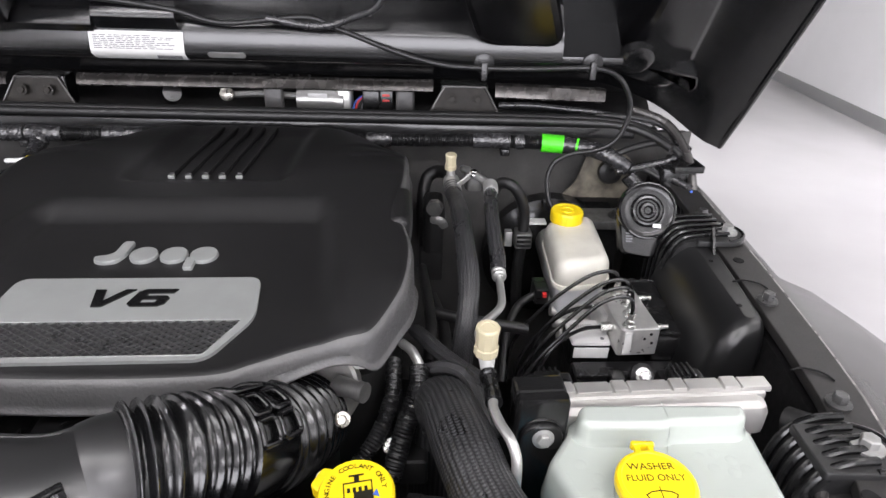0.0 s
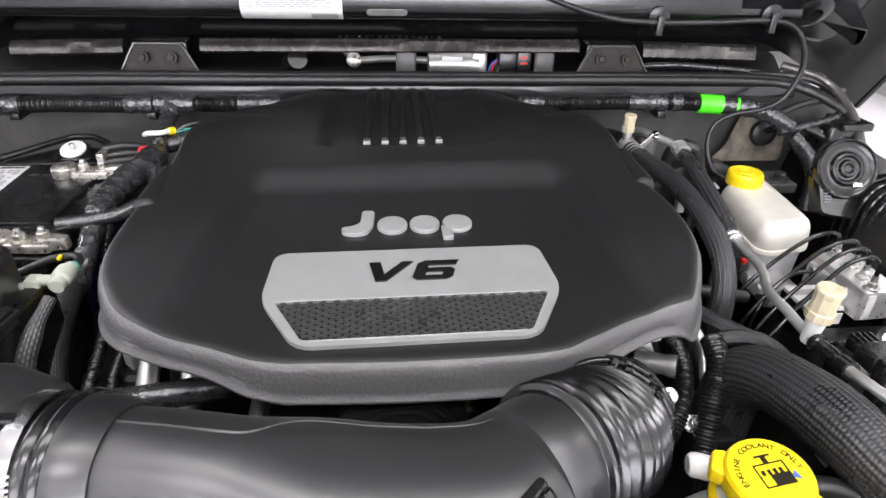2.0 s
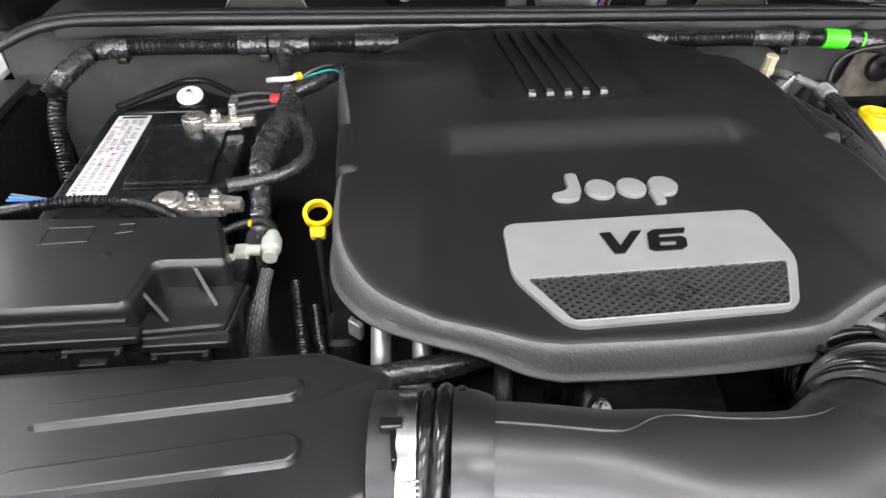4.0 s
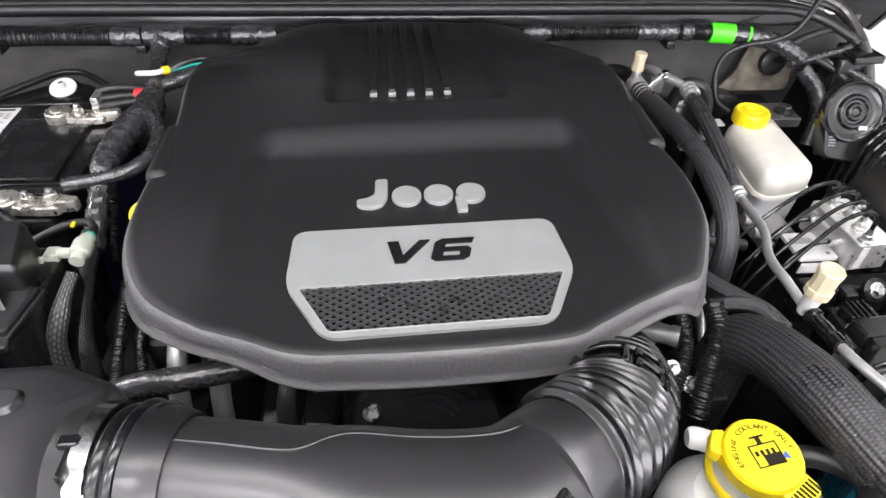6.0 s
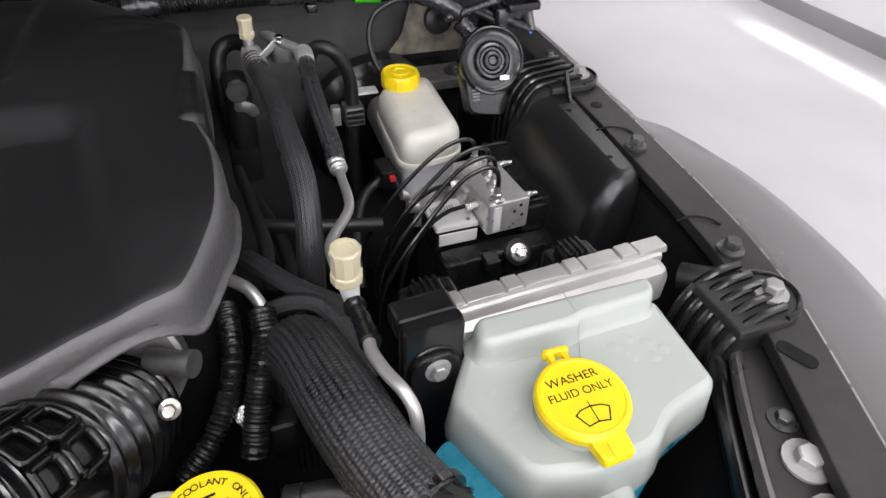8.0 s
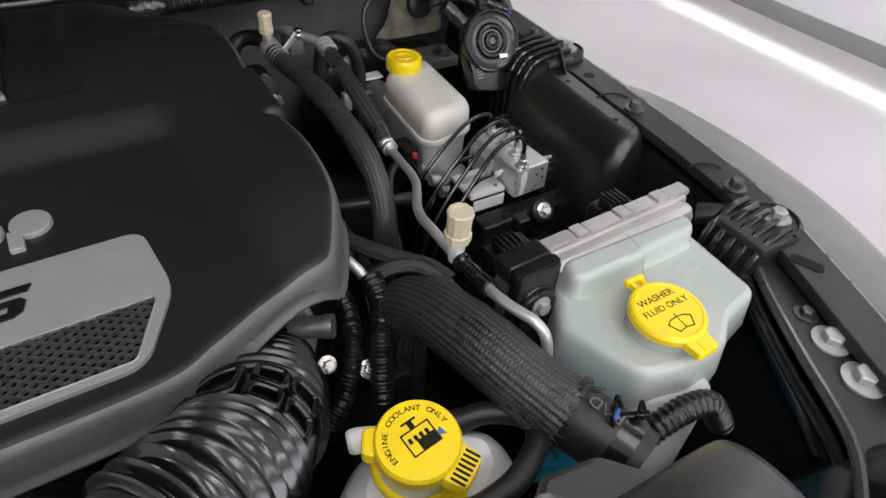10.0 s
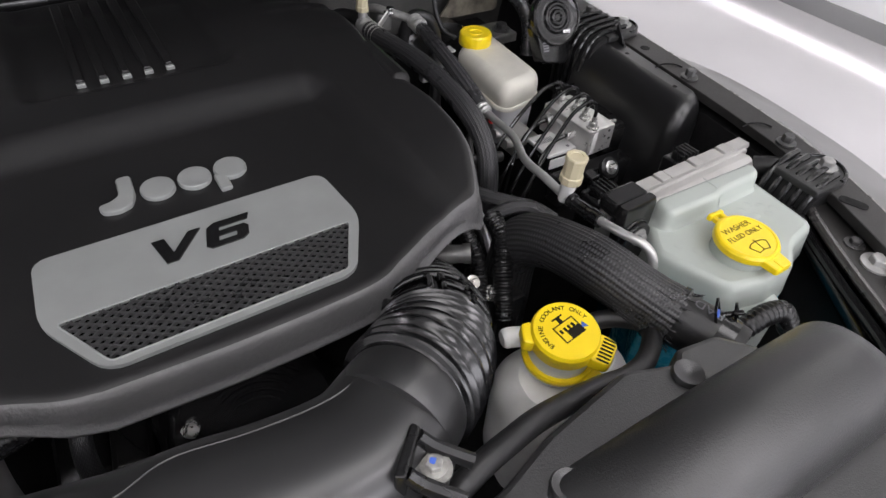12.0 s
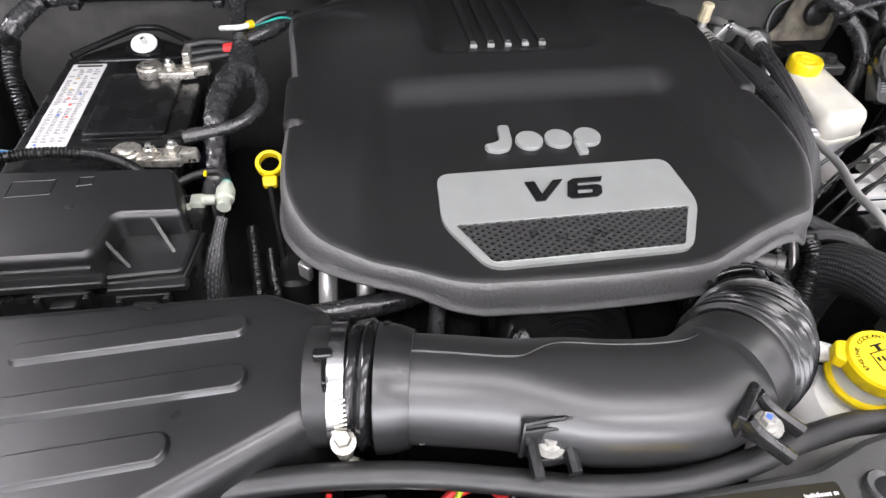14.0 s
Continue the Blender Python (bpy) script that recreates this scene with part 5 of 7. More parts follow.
part("suction_hose", sweep([(0.341, 0.385, 1.003), (0.343, 0.354, 1.003), (0.346, 0.290, 1.010), (0.348, 0.217, 1.014), (0.349, 0.153, 1.008), (0.350, 0.107, 0.994), (0.347, 0.074, 0.972), (0.343, 0.060, 0.938), (0.341, 0.058, 0.89), (0.340, 0.058, 0.82)], lambda s, u: 0.0130 + 0.0006 * math.sin(s * 55), 36, 0.003, flute=0.04), FINEBRAID, ac, "black braided suction hose", 22)
part("pressure_hose", sweep([(0.397, 0.332, 1.018), (0.394, 0.285, 1.014), (0.392, 0.236, 1.006), (0.393, 0.200, 0.995), (0.394, 0.178, 0.987)], lambda s, u: 0.0098 + 0.0008 * u, 22, 0.003, flute=0.13), FINEBRAID, ac, "black braided pressure hose", 22)
part("hose_tape", sweep([(0.394, 0.181, 0.988), (0.393, 0.166, 0.983), (0.392, 0.157, 0.980)], 0.0106, 18, 0.002, wrinkle=0.10), TAPE, ac, "black taped hose end", 60)
part("pipe", sweep([(0.393, 0.152, 0.979), (0.391, 0.120, 0.980), (0.389, 0.089, 0.982), (0.385, 0.070, 0.983), (0.375, 0.049, 0.987), (0.362, 0.025, 0.993), (0.353, 0.0, 0.999), (0.352, -0.025, 1.001), (0.354, -0.048, 0.998), (0.356, -0.066, 0.997)], 0.0048, 16), PIPE, ac, "bent aluminium pipe")
part("pipe", sweep([(0.357, -0.108, 1.001), (0.355, -0.122, 1.005), (0.359, -0.144, 1.007), (0.365, -0.161, 1.007), (0.369, -0.172, 1.000), (0.370, -0.178, 0.984), (0.370, -0.180, 0.955), (0.370, -0.180, 0.91)], 0.0046, 16), PIPE, ac, "bent aluminium pipe")
part("coupling", sweep([(0.356, -0.067, 0.997), (0.3575, -0.088, 0.998), (0.357, -0.112, 1.002)], lambda s, u: 0.0066 + 0.0022 * (u < 0.12) + 0.0016 * smoothstep(0.66, 0.72, u) + 0.0007 * (0.3 < u < 0.55), 18, 0.0012), GLOSS, ac, "black coupling")
part("ferrule", sweep([(0.3925, 0.157, 0.980), (0.3925, 0.141, 0.979)], lambda s, u: 0.0094 - 0.0018 * (0.35 < u < 0.55) - 0.003 * (u > 0.8), 18, 0.0012), PIPE, ac, "aluminium ferrule")


# ---- radiator top panel and the hose behind it ----
panel = thing("radiator_top_panel", 0.1, -0.35, 0.88, "black moulded plastic panel over the radiator", "radiator panel")
part("deck", slab(rounded([(-0.30, -0.60), (0.40, -0.60), (0.40, -0.40), (0.345, -0.300), (0.325, -0.278), (0.285, -0.273), (0.275, -0.283), (0.234, -0.268), (0.150, -0.283), (0.10, -0.300), (0.0, -0.306), (-0.30, -0.315)], 0.006), 0.90, 1.022, 0.005), PANELM, panel)
arc = bmesh.new()
rows = []
for x, s in ((0.115, 0.06), (0.14, 0.30), (0.17, 0.55), (0.20, 0.75), (0.235, 0.90), (0.28, 0.97), (0.33, 1.0), (0.360, 0.98), (0.378, 0.9), (0.390, 0.72), (0.396, 0.3), (0.397, 0.02)):
    rows.append([arc.verts.new((x, -0.354 - 0.046 * math.cos(math.pi * i / 20), 1.017 + 0.052 * s * math.sin(math.pi * i / 20) ** 0.8)) for i in range(21)])
for a, b in zip(rows, rows[1:]):
    for k in range(20):
        arc.faces.new((a[k], a[k + 1], b[k + 1], b[k]))
part("ridge", arc, PANELM, panel, "rounded black ridge", 60)
for x, y in ((0.139, -0.320), (0.274, -0.296)):
    part("push_pin", lathe([(0, 0), (0.0125, 0), (0.0125, 0.004), (0.0115, 0.0055), (0.009, 0.005), (0.0045, 0.0025), (0, 0.002)], pose(x, y, 1.0215), 28), PANELM, panel, "round black push pin")
PL = pose(0.04, -0.340, 1.0225, 4, 0, 0)
plab = part("label", slab(rect(-0.085, -0.028, 0.068, 0.028, 0.003), 0, 0.0007, 0.0003, PL), INK, panel, "black refrigerant label with white print")
part("label_band", slab(rect(-0.083, 0.010, -0.018, 0.026, 0.001), 0.0007, 0.001, 0.0001, PL), YELLOW, plab, "yellow warning band")
part("label_white", slab(rect(-0.083, -0.026, -0.06, 0.008, 0.001), 0.0007, 0.001, 0.0001, PL), PAPER, plab, "white field")
def small_print(x0, y0, w, h, m):
    """A line of unreadable print as narrow bars."""
    bars = bmesh.new()
    x = x0
    while x < x0 + w:
        wd = random.choice((0.0008, 0.0012, 0.0016))
        box(x, y0, 0.0007, x + wd, y0 + h * random.choice((0.75, 0.75, 1.0)), 0.001, 0.0001, m, bars)
        x += wd + random.choice((0.0006, 0.0006, 0.0007, 0.0020))
    return bars


for x0, y0, w, h in ((0.040, 0.019, 0.024, 0.003), (0.006, 0.006, 0.054, 0.0042), (0.010, -0.002, 0.049, 0.0042), (0.034, -0.018, 0.028, 0.0022), (-0.054, -0.004, 0.03, 0.003), (-0.05, -0.014, 0.03, 0.0024), (-0.054, 0.002, 0.022, 0.0022)):
    part("print_line", small_print(x0, y0, w, h, PL), PAPER, plab)
part("warning_mark", slab([(-0.056, 0.012), (-0.046, 0.012), (-0.051, 0.022)], 0.001, 0.0012, 0.0001, PL), INK, plab, "black triangle mark")
part("lettering", lettering("R-1234yf", 0.0062, PL @ pose(0.0, 0.0195, 0.0008), 0.0004), PAPER, plab, "white printed words")
part("label_rule", box(-0.01, -0.0135, 0.0007, 0.06, -0.0127, 0.001, 0.0001, PL), PAPER, plab)
solo("trim_strip", sweep([(0.26, -0.408, 1.004), (0.33, -0.407, 1.006), (0.42, -0.404, 1.004), (0.47, -0.39, 0.99)], 0.006, 12), PIPE, "bright metal strip in front of the panel", "trim strip")

oh = thing("overflow_hose", 0, -0.29, 0.94, "black rubber overflow hose along the radiator panel", "hose")
part("hose", sweep([(-0.40, -0.278, 1.014), (-0.336, -0.269, 1.018), (-0.283, -0.266, 1.020), (-0.228, -0.267, 1.020), (-0.171, -0.273, 1.020), (-0.114, -0.284, 1.020), (-0.06, -0.2955, 1.020), (0.0, -0.299, 1.020), (0.058, -0.2905, 1.020), (0.100, -0.279, 1.019), (0.125, -0.2735, 1.017), (0.155, -0.267, 1.012), (0.185, -0.263, 1.004), (0.225, -0.262, 0.998), (0.257, -0.262, 0.99), (0.295, -0.250, 0.975), (0.330, -0.226, 0.962), (0.335, -0.205, 0.955), (0.312, -0.186, 0.952), (0.285, -0.180, 0.948)], 0.0092, 16), RUBBER, oh)
part("hose_end", sweep([(0.292, -0.182, 0.9495), (0.281, -0.179, 0.9475)], 0.0108, 16), RUBBER, oh, "thicker rubber hose end")

def arched_plate(m):
    """A plate bent round the side of the tube, with a raised upper edge."""
    rows = []
    bm = bmesh.new()
    for a in span(-12, 33, 10):
        rows.append([bm.verts.new(m @ Vector((x, 0.058 - r * math.cos(radians(a)), 0.008 + r * math.sin(radians(a))))) for x, r in ((-0.030, 0.052), (-0.030, 0.058), (0.030, 0.058), (0.030, 0.052))])
    for p, q in zip(rows, rows[1:]):
        for k in range(3):
            bm.faces.new((p[k], p[k + 1], q[k + 1], q[k]))
    bm.faces.new(rows[0])
    bm.faces.new(rows[-1])
    rim = [(-0.030, -4), (-0.030, 18), (-0.028, 32), (0.0, 33), (0.028, 32), (0.030, 18), (0.030, -4)]
    sweep([tuple(m @ Vector((x, 0.058 - 0.0590 * math.cos(radians(a)), 0.008 + 0.0590 * math.sin(radians(a))))) for x, a in rim], 0.0022, 8, 0.01, bm, smoothed=False)
    sweep([tuple(m @ Vector((x, 0.058 - 0.0590 * math.cos(radians(24)), 0.008 + 0.0590 * math.sin(radians(24))))) for x in (-0.029, 0.0, 0.029)], 0.0018, 8, 0.01, bm, smoothed=False)
    return bm


for x, y, z, rz in ((-0.086, -0.272, 1.031, 2), (0.063, -0.281, 1.043, 46)):
    br = thing("hose_bracket", x, y, z, "black plastic bracket with a pale bolt on the intake tube", "bracket", "hose brackets")
    m = pose(x, y, z, 0, 0, rz) @ Matrix.Diagonal((0.66, 0.80, 0.80, 1))
    mb = pose(x, y, z - 0.001, 0, 0, rz)
    part("backplate", arched_plate(m) if rz < 10 else slab(rounded([(-0.026, 0.018), (0.026, 0.018), (0.028, 0.027), (-0.028, 0.027)], 0.003), -0.012, 0.030, 0.002, m), BLACK, br, "", 40)
    for sx in (-1, 1):
        part("prong", sweep([tuple(m @ Vector((sx * 0.019, q, h))) for q, h in ((0.020, 0.024), (0.008, 0.015), (-0.010, 0.010), (-0.025, 0.007))], 0.0048, 8, 0.01, flat=1.4), BLACK, br)
    part("web", slab(rounded([(-0.018, -0.012), (0.018, -0.012), (0.018, 0.02), (-0.018, 0.02)], 0.002), 0.000, 0.010, 0.002, m), BLACK, br)
    bolt = part("bolt", merge(lathe([(0, 0), (0.0112, 0), (0.0116, 0.001), (0.0112, 0.0022), (0, 0.0025)], mb @ pose(0, 0.002, 0.010), 28), hexa(0.0055, 0.007, mb @ pose(0, 0.002, 0.0122))), DULLBOLT, br, "pale washer head bolt")
    part("paint_dot", slab(rounded([(-0.002, -0.0015), (0.0025, -0.002), (0.002, 0.002), (-0.0015, 0.0018)], 0.0008), 0.0190, 0.0196, 0.0001, mb @ pose(0, 0.003, 0)), BLUEINK, bolt, "blue paint dot")

# ---- wiring below the panel edge ----
wl = thing("wiring_bundle", 0.0, -0.33, 0.95, "loose coloured wires behind the grille", "wiring")
for pts, r, mt, lb in (([(-0.172, -0.296, 0.975), (-0.158, -0.283, 0.994), (-0.142, -0.2765, 1.000), (-0.126, -0.277, 1.001), (-0.116, -0.284, 0.994), (-0.113, -0.297, 0.975)], 0.0042, RED, "red wire"), ([(-0.164, -0.300, 0.975), (-0.152, -0.288, 0.998), (-0.143, -0.276, 1.004), (-0.135, -0.268, 0.998)], 0.0022, LIME, "yellow-green wire"), ([(-0.100, -0.30, 0.975), (-0.108, -0.286, 0.992), (-0.104, -0.272, 0.996)], 0.0024, BLACK, ""), ([(-0.241, -0.292, 0.985), (-0.238, -0.280, 0.999), (-0.236, -0.270, 1.000)], 0.0022, RED, "red wire")):
    part("wire", sweep(pts, r, 10), mt, wl, lb)
part("plate", box(-0.236, -0.315, 0.968, -0.196, -0.268, 0.990, 0.003), STEEL, wl, "grey metal plate")
part("connector", box(-0.190, -0.312, 0.965, -0.166, -0.276, 0.988, 0.004), PIPE, wl, "pale metal connector")
part("support", box(-0.62, -0.60, 0.44, -0.305, -0.37, 0.90, 0.01), PIT, wl)

# ---- intake tube details ----
line = spline(TUBE, 0.01)
seam = []
for i, p in enumerate(line[1:-1]):
    u = (i + 1) / (len(line) - 1)
    a, b, n = tube_size(u)
    tilt = radians(84 - 26 * smoothstep(0.25, 0.5, u) + 6 * math.exp(-(((u - 0.36) / 0.06) ** 2)))
    seam.append((p.x, p.y + a * math.cos(tilt) ** (2 / n), p.z + b * math.sin(tilt) ** (2 / n)))
part("seam", sweep(seam, 0.0010, 8, 0.01), SATIN, intake, "raised mould seam")
part("shoulder", sweep([(-0.196, -0.2095, 1.034), (-0.186, -0.211, 1.0345), (-0.172, -0.2135, 1.0352)], lambda s, u: 0.0470 - 0.0050 * u ** 2, 44, 0.003), SATIN, intake, "", 60)
for x, y in ((-0.172, -0.2535), (-0.012, -0.285)):
    for dz in (0.0, 0.0042):
        part("mould_mark", box(x, y, 1.024 + dz, x + 0.010, y + 0.004, 1.0255 + dz, 0.0006), SATIN, intake)
# raised windows on the elbow of the bellows
bl = spline(BELL, 0.002)


def on_bellows(s, ang, r):
    """A point on the bellows: share along, angle from the outer side over the top, radius."""
    i = min(len(bl) - 2, int(s * (len(bl) - 1)))
    t = (bl[i + 1] - bl[i]).normalized()
    side = t.cross(Vector((0, 0, 1))).normalized()
    up = side.cross(t)
    a = radians(ang)
    return bl[i] + r * (math.cos(a) * side + math.sin(a) * up)


for a0, a1 in ((30, 54), (60, 84), (96, 146)):
    for s0, s1 in (((0.37, 0.53),) if a1 > 100 else ((0.365, 0.44), (0.46, 0.54))):
        ring = [(s0, a0 + 4), (s0, a1 - 4), (s0 + 0.01, a1), (s1 - 0.01, a1), (s1, a1 - 4), (s1, a0 + 4), (s1 - 0.01, a0), (s0 + 0.01, a0), (s0, a0 + 4)]
        fine = []
        for (sa, aa), (sb, ab) in zip(ring, ring[1:]):
            for k in range(4):
                fine.append(tuple(on_bellows(sa + (sb - sa) * k / 4, aa + (ab - aa) * k / 4, 0.0492)))
        part("raised_window", sweep(fine + [fine[0]], 0.0029, 8, 0.002, smoothed=False), RIBBED, intake, "", 60)

# ---- engine front: alternator, pipes, throttle body ----
alt = thing("alternator", -0.03, -0.10, 0.84, "black alternator with slotted face and a steel nut", "alternator")
part("housing", lathe([(0, 0), (0.07, 0), (0.075, 0.01), (0.075, 0.05), (0.065, 0.065), (0.03, 0.07), (0, 0.07)], pose(-0.01, -0.07, 0.90, 60, 0, 0), 40), GLOSS, alt)
am = pose(-0.01, -0.07, 0.90, 60, 0, 0)
for k in range(5):
    pts = [tuple(am @ Vector(((0.028 + 0.007 * k) * math.cos(a), (0.028 + 0.007 * k) * math.sin(a), 0.0705))) for a in (radians(40 + 10 * i) for i in range(9))]
    part("vent_ridge", sweep(pts, 0.0016, 6), GLOSS, alt)
part("nut", hexa(0.006, 0.011, pose(-0.057, -0.113, 0.952, 50)), ZINC, alt, "bright steel nut")
part("strap", box(-0.085, -0.10, 0.915, -0.035, -0.06, 0.945, 0.006), GLOSS, alt)
cp = thing("coolant_pipe", -0.22, -0.03, 0.85, "two bright aluminium coolant pipes below the cover", "pipe")
for x in (-0.238, -0.2):
    part("pipe", sweep([(x, 0.03, 0.985), (x, -0.005, 0.968), (x - 0.002, -0.04, 0.94), (x - 0.004, -0.06, 0.89), (x - 0.004, -0.065, 0.80)], 0.0095, 18), PIPE, cp, "bright aluminium pipe")
solo("vent_hose", sweep([(-0.30, -0.085, 0.95), (-0.262, -0.083, 0.966), (-0.22, -0.082, 0.972), (-0.17, -0.072, 0.972), (-0.13, -0.05, 0.965), (-0.10, -0.02, 0.95)], 0.0115, 16), TAPE, "black taped hose below the engine cover", "hose")
solo("sleeved_lead", sweep([(-0.128, -0.02, 0.965), (-0.131, -0.06, 0.955), (-0.136, -0.09, 0.93), (-0.137, -0.10, 0.85)], 0.0085, 14), FINEBRAID, "black braided lead hanging below the cover", "cable")
sf = thing("front_bracket", -0.1, -0.08, 0.87, "dark cast bracket with a red clip behind the tube", "bracket")
part("casting", slab(rounded([(-0.125, -0.10), (-0.09, -0.105), (-0.085, -0.06), (-0.12, -0.05)], 0.006), 0.85, 0.915, 0.006), DARK, sf, "dark cast bracket")
part("clip", box(-0.106, -0.112, 0.914, -0.101, -0.108, 0.918, 0.0008), RED, sf, "small red clip")
thr = thing("throttle_body", 0.22, -0.06, 0.90, "grey cast throttle body with sensor and screws", "throttle body")
part("flange", lathe([(0, 0), (0.047, 0), (0.049, 0.003), (0.049, 0.016), (0.046, 0.019), (0, 0.019)], pose(0.182, -0.02, 0.945, 68, 0, -10), 36), ALU, thr, "cast flange")
part("sensor", sweep([(0.205, -0.045, 0.964), (0.222, -0.055, 0.967), (0.234, -0.062, 0.968)], lambda s, u: 0.0105 - 0.0015 * u, 18), CASTGREY, thr, "round cast sensor body")
part("sensor_ring", sweep([(0.229, -0.059, 0.968), (0.236, -0.063, 0.969)], 0.0105, 18, 0.002), CASTGREY, thr)
part("screw", hexa(0.005, 0.009, pose(0.217, -0.095, 0.965, 50)), LEAD, thr, "brass-tinted screw")
part("plug", box(0.21, -0.03, 0.972, 0.235, -0.005, 0.99, 0.003), WHITE, thr, "pale plug")


def corrugated(r, pitch=0.0036, amp=0.0008):
    return lambda s, u: r + amp * math.sin(2 * math.pi * s / pitch)


def loom(name, pts, r, label, parent=None):
    bm = sweep(pts, corrugated(r), 14, 0.001)
    return part(name, bm, LOOM, parent, label, 60) if parent else solo(name, bm, LOOM, label, "cable loom", "corrugated looms", smooth=60)


loom("cable_loom", [(0.262, 0.01, 0.95), (0.262, -0.03, 0.942), (0.253, -0.06, 0.925), (0.235, -0.085, 0.905), (0.21, -0.10, 0.885)], 0.0085, "black corrugated cable loom beside the bellows")
loom("cable_loom", [(0.290, -0.02, 0.965), (0.288, -0.045, 0.955), (0.276, -0.07, 0.93), (0.262, -0.10, 0.89)], 0.0105, "black corrugated cable loom beside the bellows")
solo("braided_harness", sweep([(0.285, 0.075, 0.945), (0.297, 0.045, 0.955), (0.313, 0.018, 0.957), (0.332, -0.005, 0.957), (0.350, -0.022, 0.955), (0.362, -0.045, 0.95)], 0.0098, 18, flat=0.75, flute=0.10), FINEBRAID, "flat black braided harness beside the cover", "cable harness")
solo("braided_harness", sweep([(0.295, -0.012, 0.955), (0.318, -0.020, 0.966), (0.338, -0.035, 0.968), (0.352, -0.065, 0.958), (0.362, -0.095, 0.94)], 0.0080, 16, flute=0.10), FINEBRAID, "black braided harness above the radiator hose", "cable harness")
for pts, r in (([(0.295, 0.30, 0.90), (0.300, 0.22, 0.915), (0.306, 0.12, 0.92), (0.30, 0.05, 0.915)], 0.007), ([(0.31, 0.25, 0.88), (0.325, 0.15, 0.89), (0.322, 0.05, 0.885), (0.315, 0.0, 0.87)], 0.008), ([(0.30, 0.18, 0.90), (0.36, 0.16, 0.90), (0.44, 0.16, 0.885)], 0.008)):
    solo("sleeved_lead", sweep(pts, r, 14), RUBBER, "black rubber sleeved lead beside the engine", "cable", "leads beside the engine")
sb = thing("engine_side_bracket", 0.31, -0.05, 0.87, "dull metal bracket with bolts beside the engine", "bracket")
part("arm", sweep([(0.27, 0.03, 0.96), (0.283, 0.015, 0.958), (0.292, -0.005, 0.945), (0.29, -0.03, 0.92)], 0.0055, 12), PIPE, sb, "bare metal arm")
part("bolt", hexa(0.006, 0.01, pose(0.262, -0.072, 0.905, 40)), ZINC, sb, "zinc bolt")
part("plate", box(0.26, -0.09, 0.87, 0.30, -0.02, 0.90, 0.004), DARK, sb)

# ---- washer side: hose end, clamp, small hose ----
rad_text = part("lettering", lettering("RAD", 0.014, Matrix.Translation((0.3772, -0.2415, 1.0045)) @ pose(0, 0, 0, 2, -4, 110), 0.0005), GREY, rad, "grey printed letters RAD")
clamp2 = part("spring_clamp", sweep([(0.3795, -0.252, 0.975), (0.385, -0.266, 0.973)], 0.0285, 32, 0.004), GLOSS, rad, "black spring clamp")
for dx, sc in ((-0.007, 1.0), (0.009, 0.8)):
    ear = rounded([(-0.014 * sc, 0), (0.014 * sc, 0), (0.010 * sc, 0.021 * sc), (-0.010 * sc, 0.021 * sc)], 0.0045)
    part("clamp_ear", sheet(ear, [inset(ear, 0.0034)], 0.0022, pose(0.391 + dx, -0.252 - dx * 0.5, 0.993, 68, 0, 34)), GLOSS, clamp2)
part("clamp_bridge", box(-0.012, -0.0025, 0, 0.012, 0.0025, 0.0025, 0.001, pose(0.393, -0.253, 1.001, 0, -10, -28)), GLOSS, clamp2)
rad_stripe = part("paint_stripe", sweep([(0.3865, -0.2445, 1.0012), (0.3815, -0.2475, 1.0038), (0.376, -0.2505, 1.0042)], 0.0016, 6), BLUEINK, rad, "blue paint stripe")
for piece in (rad_end, rad_band, rad_text, rad_stripe, clamp2):
    piece.location += HOSE_END
solo("corrugated_hose", sweep([(0.405, -0.258, 0.940), (0.43, -0.259, 0.952), (0.455, -0.260, 0.956), (0.478, -0.264, 0.950), (0.492, -0.274, 0.925)], lambda s, u: 0.0105 + 0.0010 * math.sin(2 * math.pi * s / 0.0060), 20, 0.0014), LOOM, "short black ribbed hose beside the washer bottle", "hose", smooth=60)
lower = thing("blue_fluid_line", 0.33, -0.2, 0.88, "lower tank wall tinted blue by the fluid", "tank")
part("wall", loft([(rounded([(0.335, -0.21), (0.40, -0.245), (0.43, -0.20), (0.40, -0.16)], 0.01), 0.86), (rounded([(0.335, -0.21), (0.40, -0.245), (0.43, -0.20), (0.40, -0.16)], 0.01), 0.935)]), BLUE, lower)


# ---- harness along the firewall ----
har = thing("firewall_harness", 0, 0.53, 1.0, "long black corrugated harness with shiny taped joints", "cable harness")
HP = [(-0.70, 0.44, 0.985), (-0.672, 0.475, 1.01), (-0.64, 0.51, 1.022), (-0.56, 0.522, 1.024), (-0.45, 0.520, 1.024), (-0.37, 0.522, 1.024), (-0.2, 0.527, 1.022), (0.0, 0.53, 1.02), (0.245, 0.532, 1.022), (0.40, 0.53, 1.024), (0.53, 0.524, 1.022), (0.61, 0.50, 1.016), (0.66, 0.485, 0.99)]
part("conduit", sweep(HP, corrugated(0.0125, 0.0038, 0.0009), 18, 0.00095), LOOM, har, "black corrugated conduit", 60)
hl = spline(HP, 0.004)


def near_x(x):
    return min(range(len(hl)), key=lambda i: abs(hl[i].x - x))


def wrap(name, xa, xb, r, material, label, wob=0.0012):
    pts = [tuple(p) for p in hl[near_x(xa) : near_x(xb) + 1]]
    return part(name, sweep(pts, lambda s, u: r + wob * noise.noise(Vector((s * 90, xa * 50, 0))), 22, 0.0025, wrinkle=0.16 if material is TAPE else 0), material, har, label, 28)


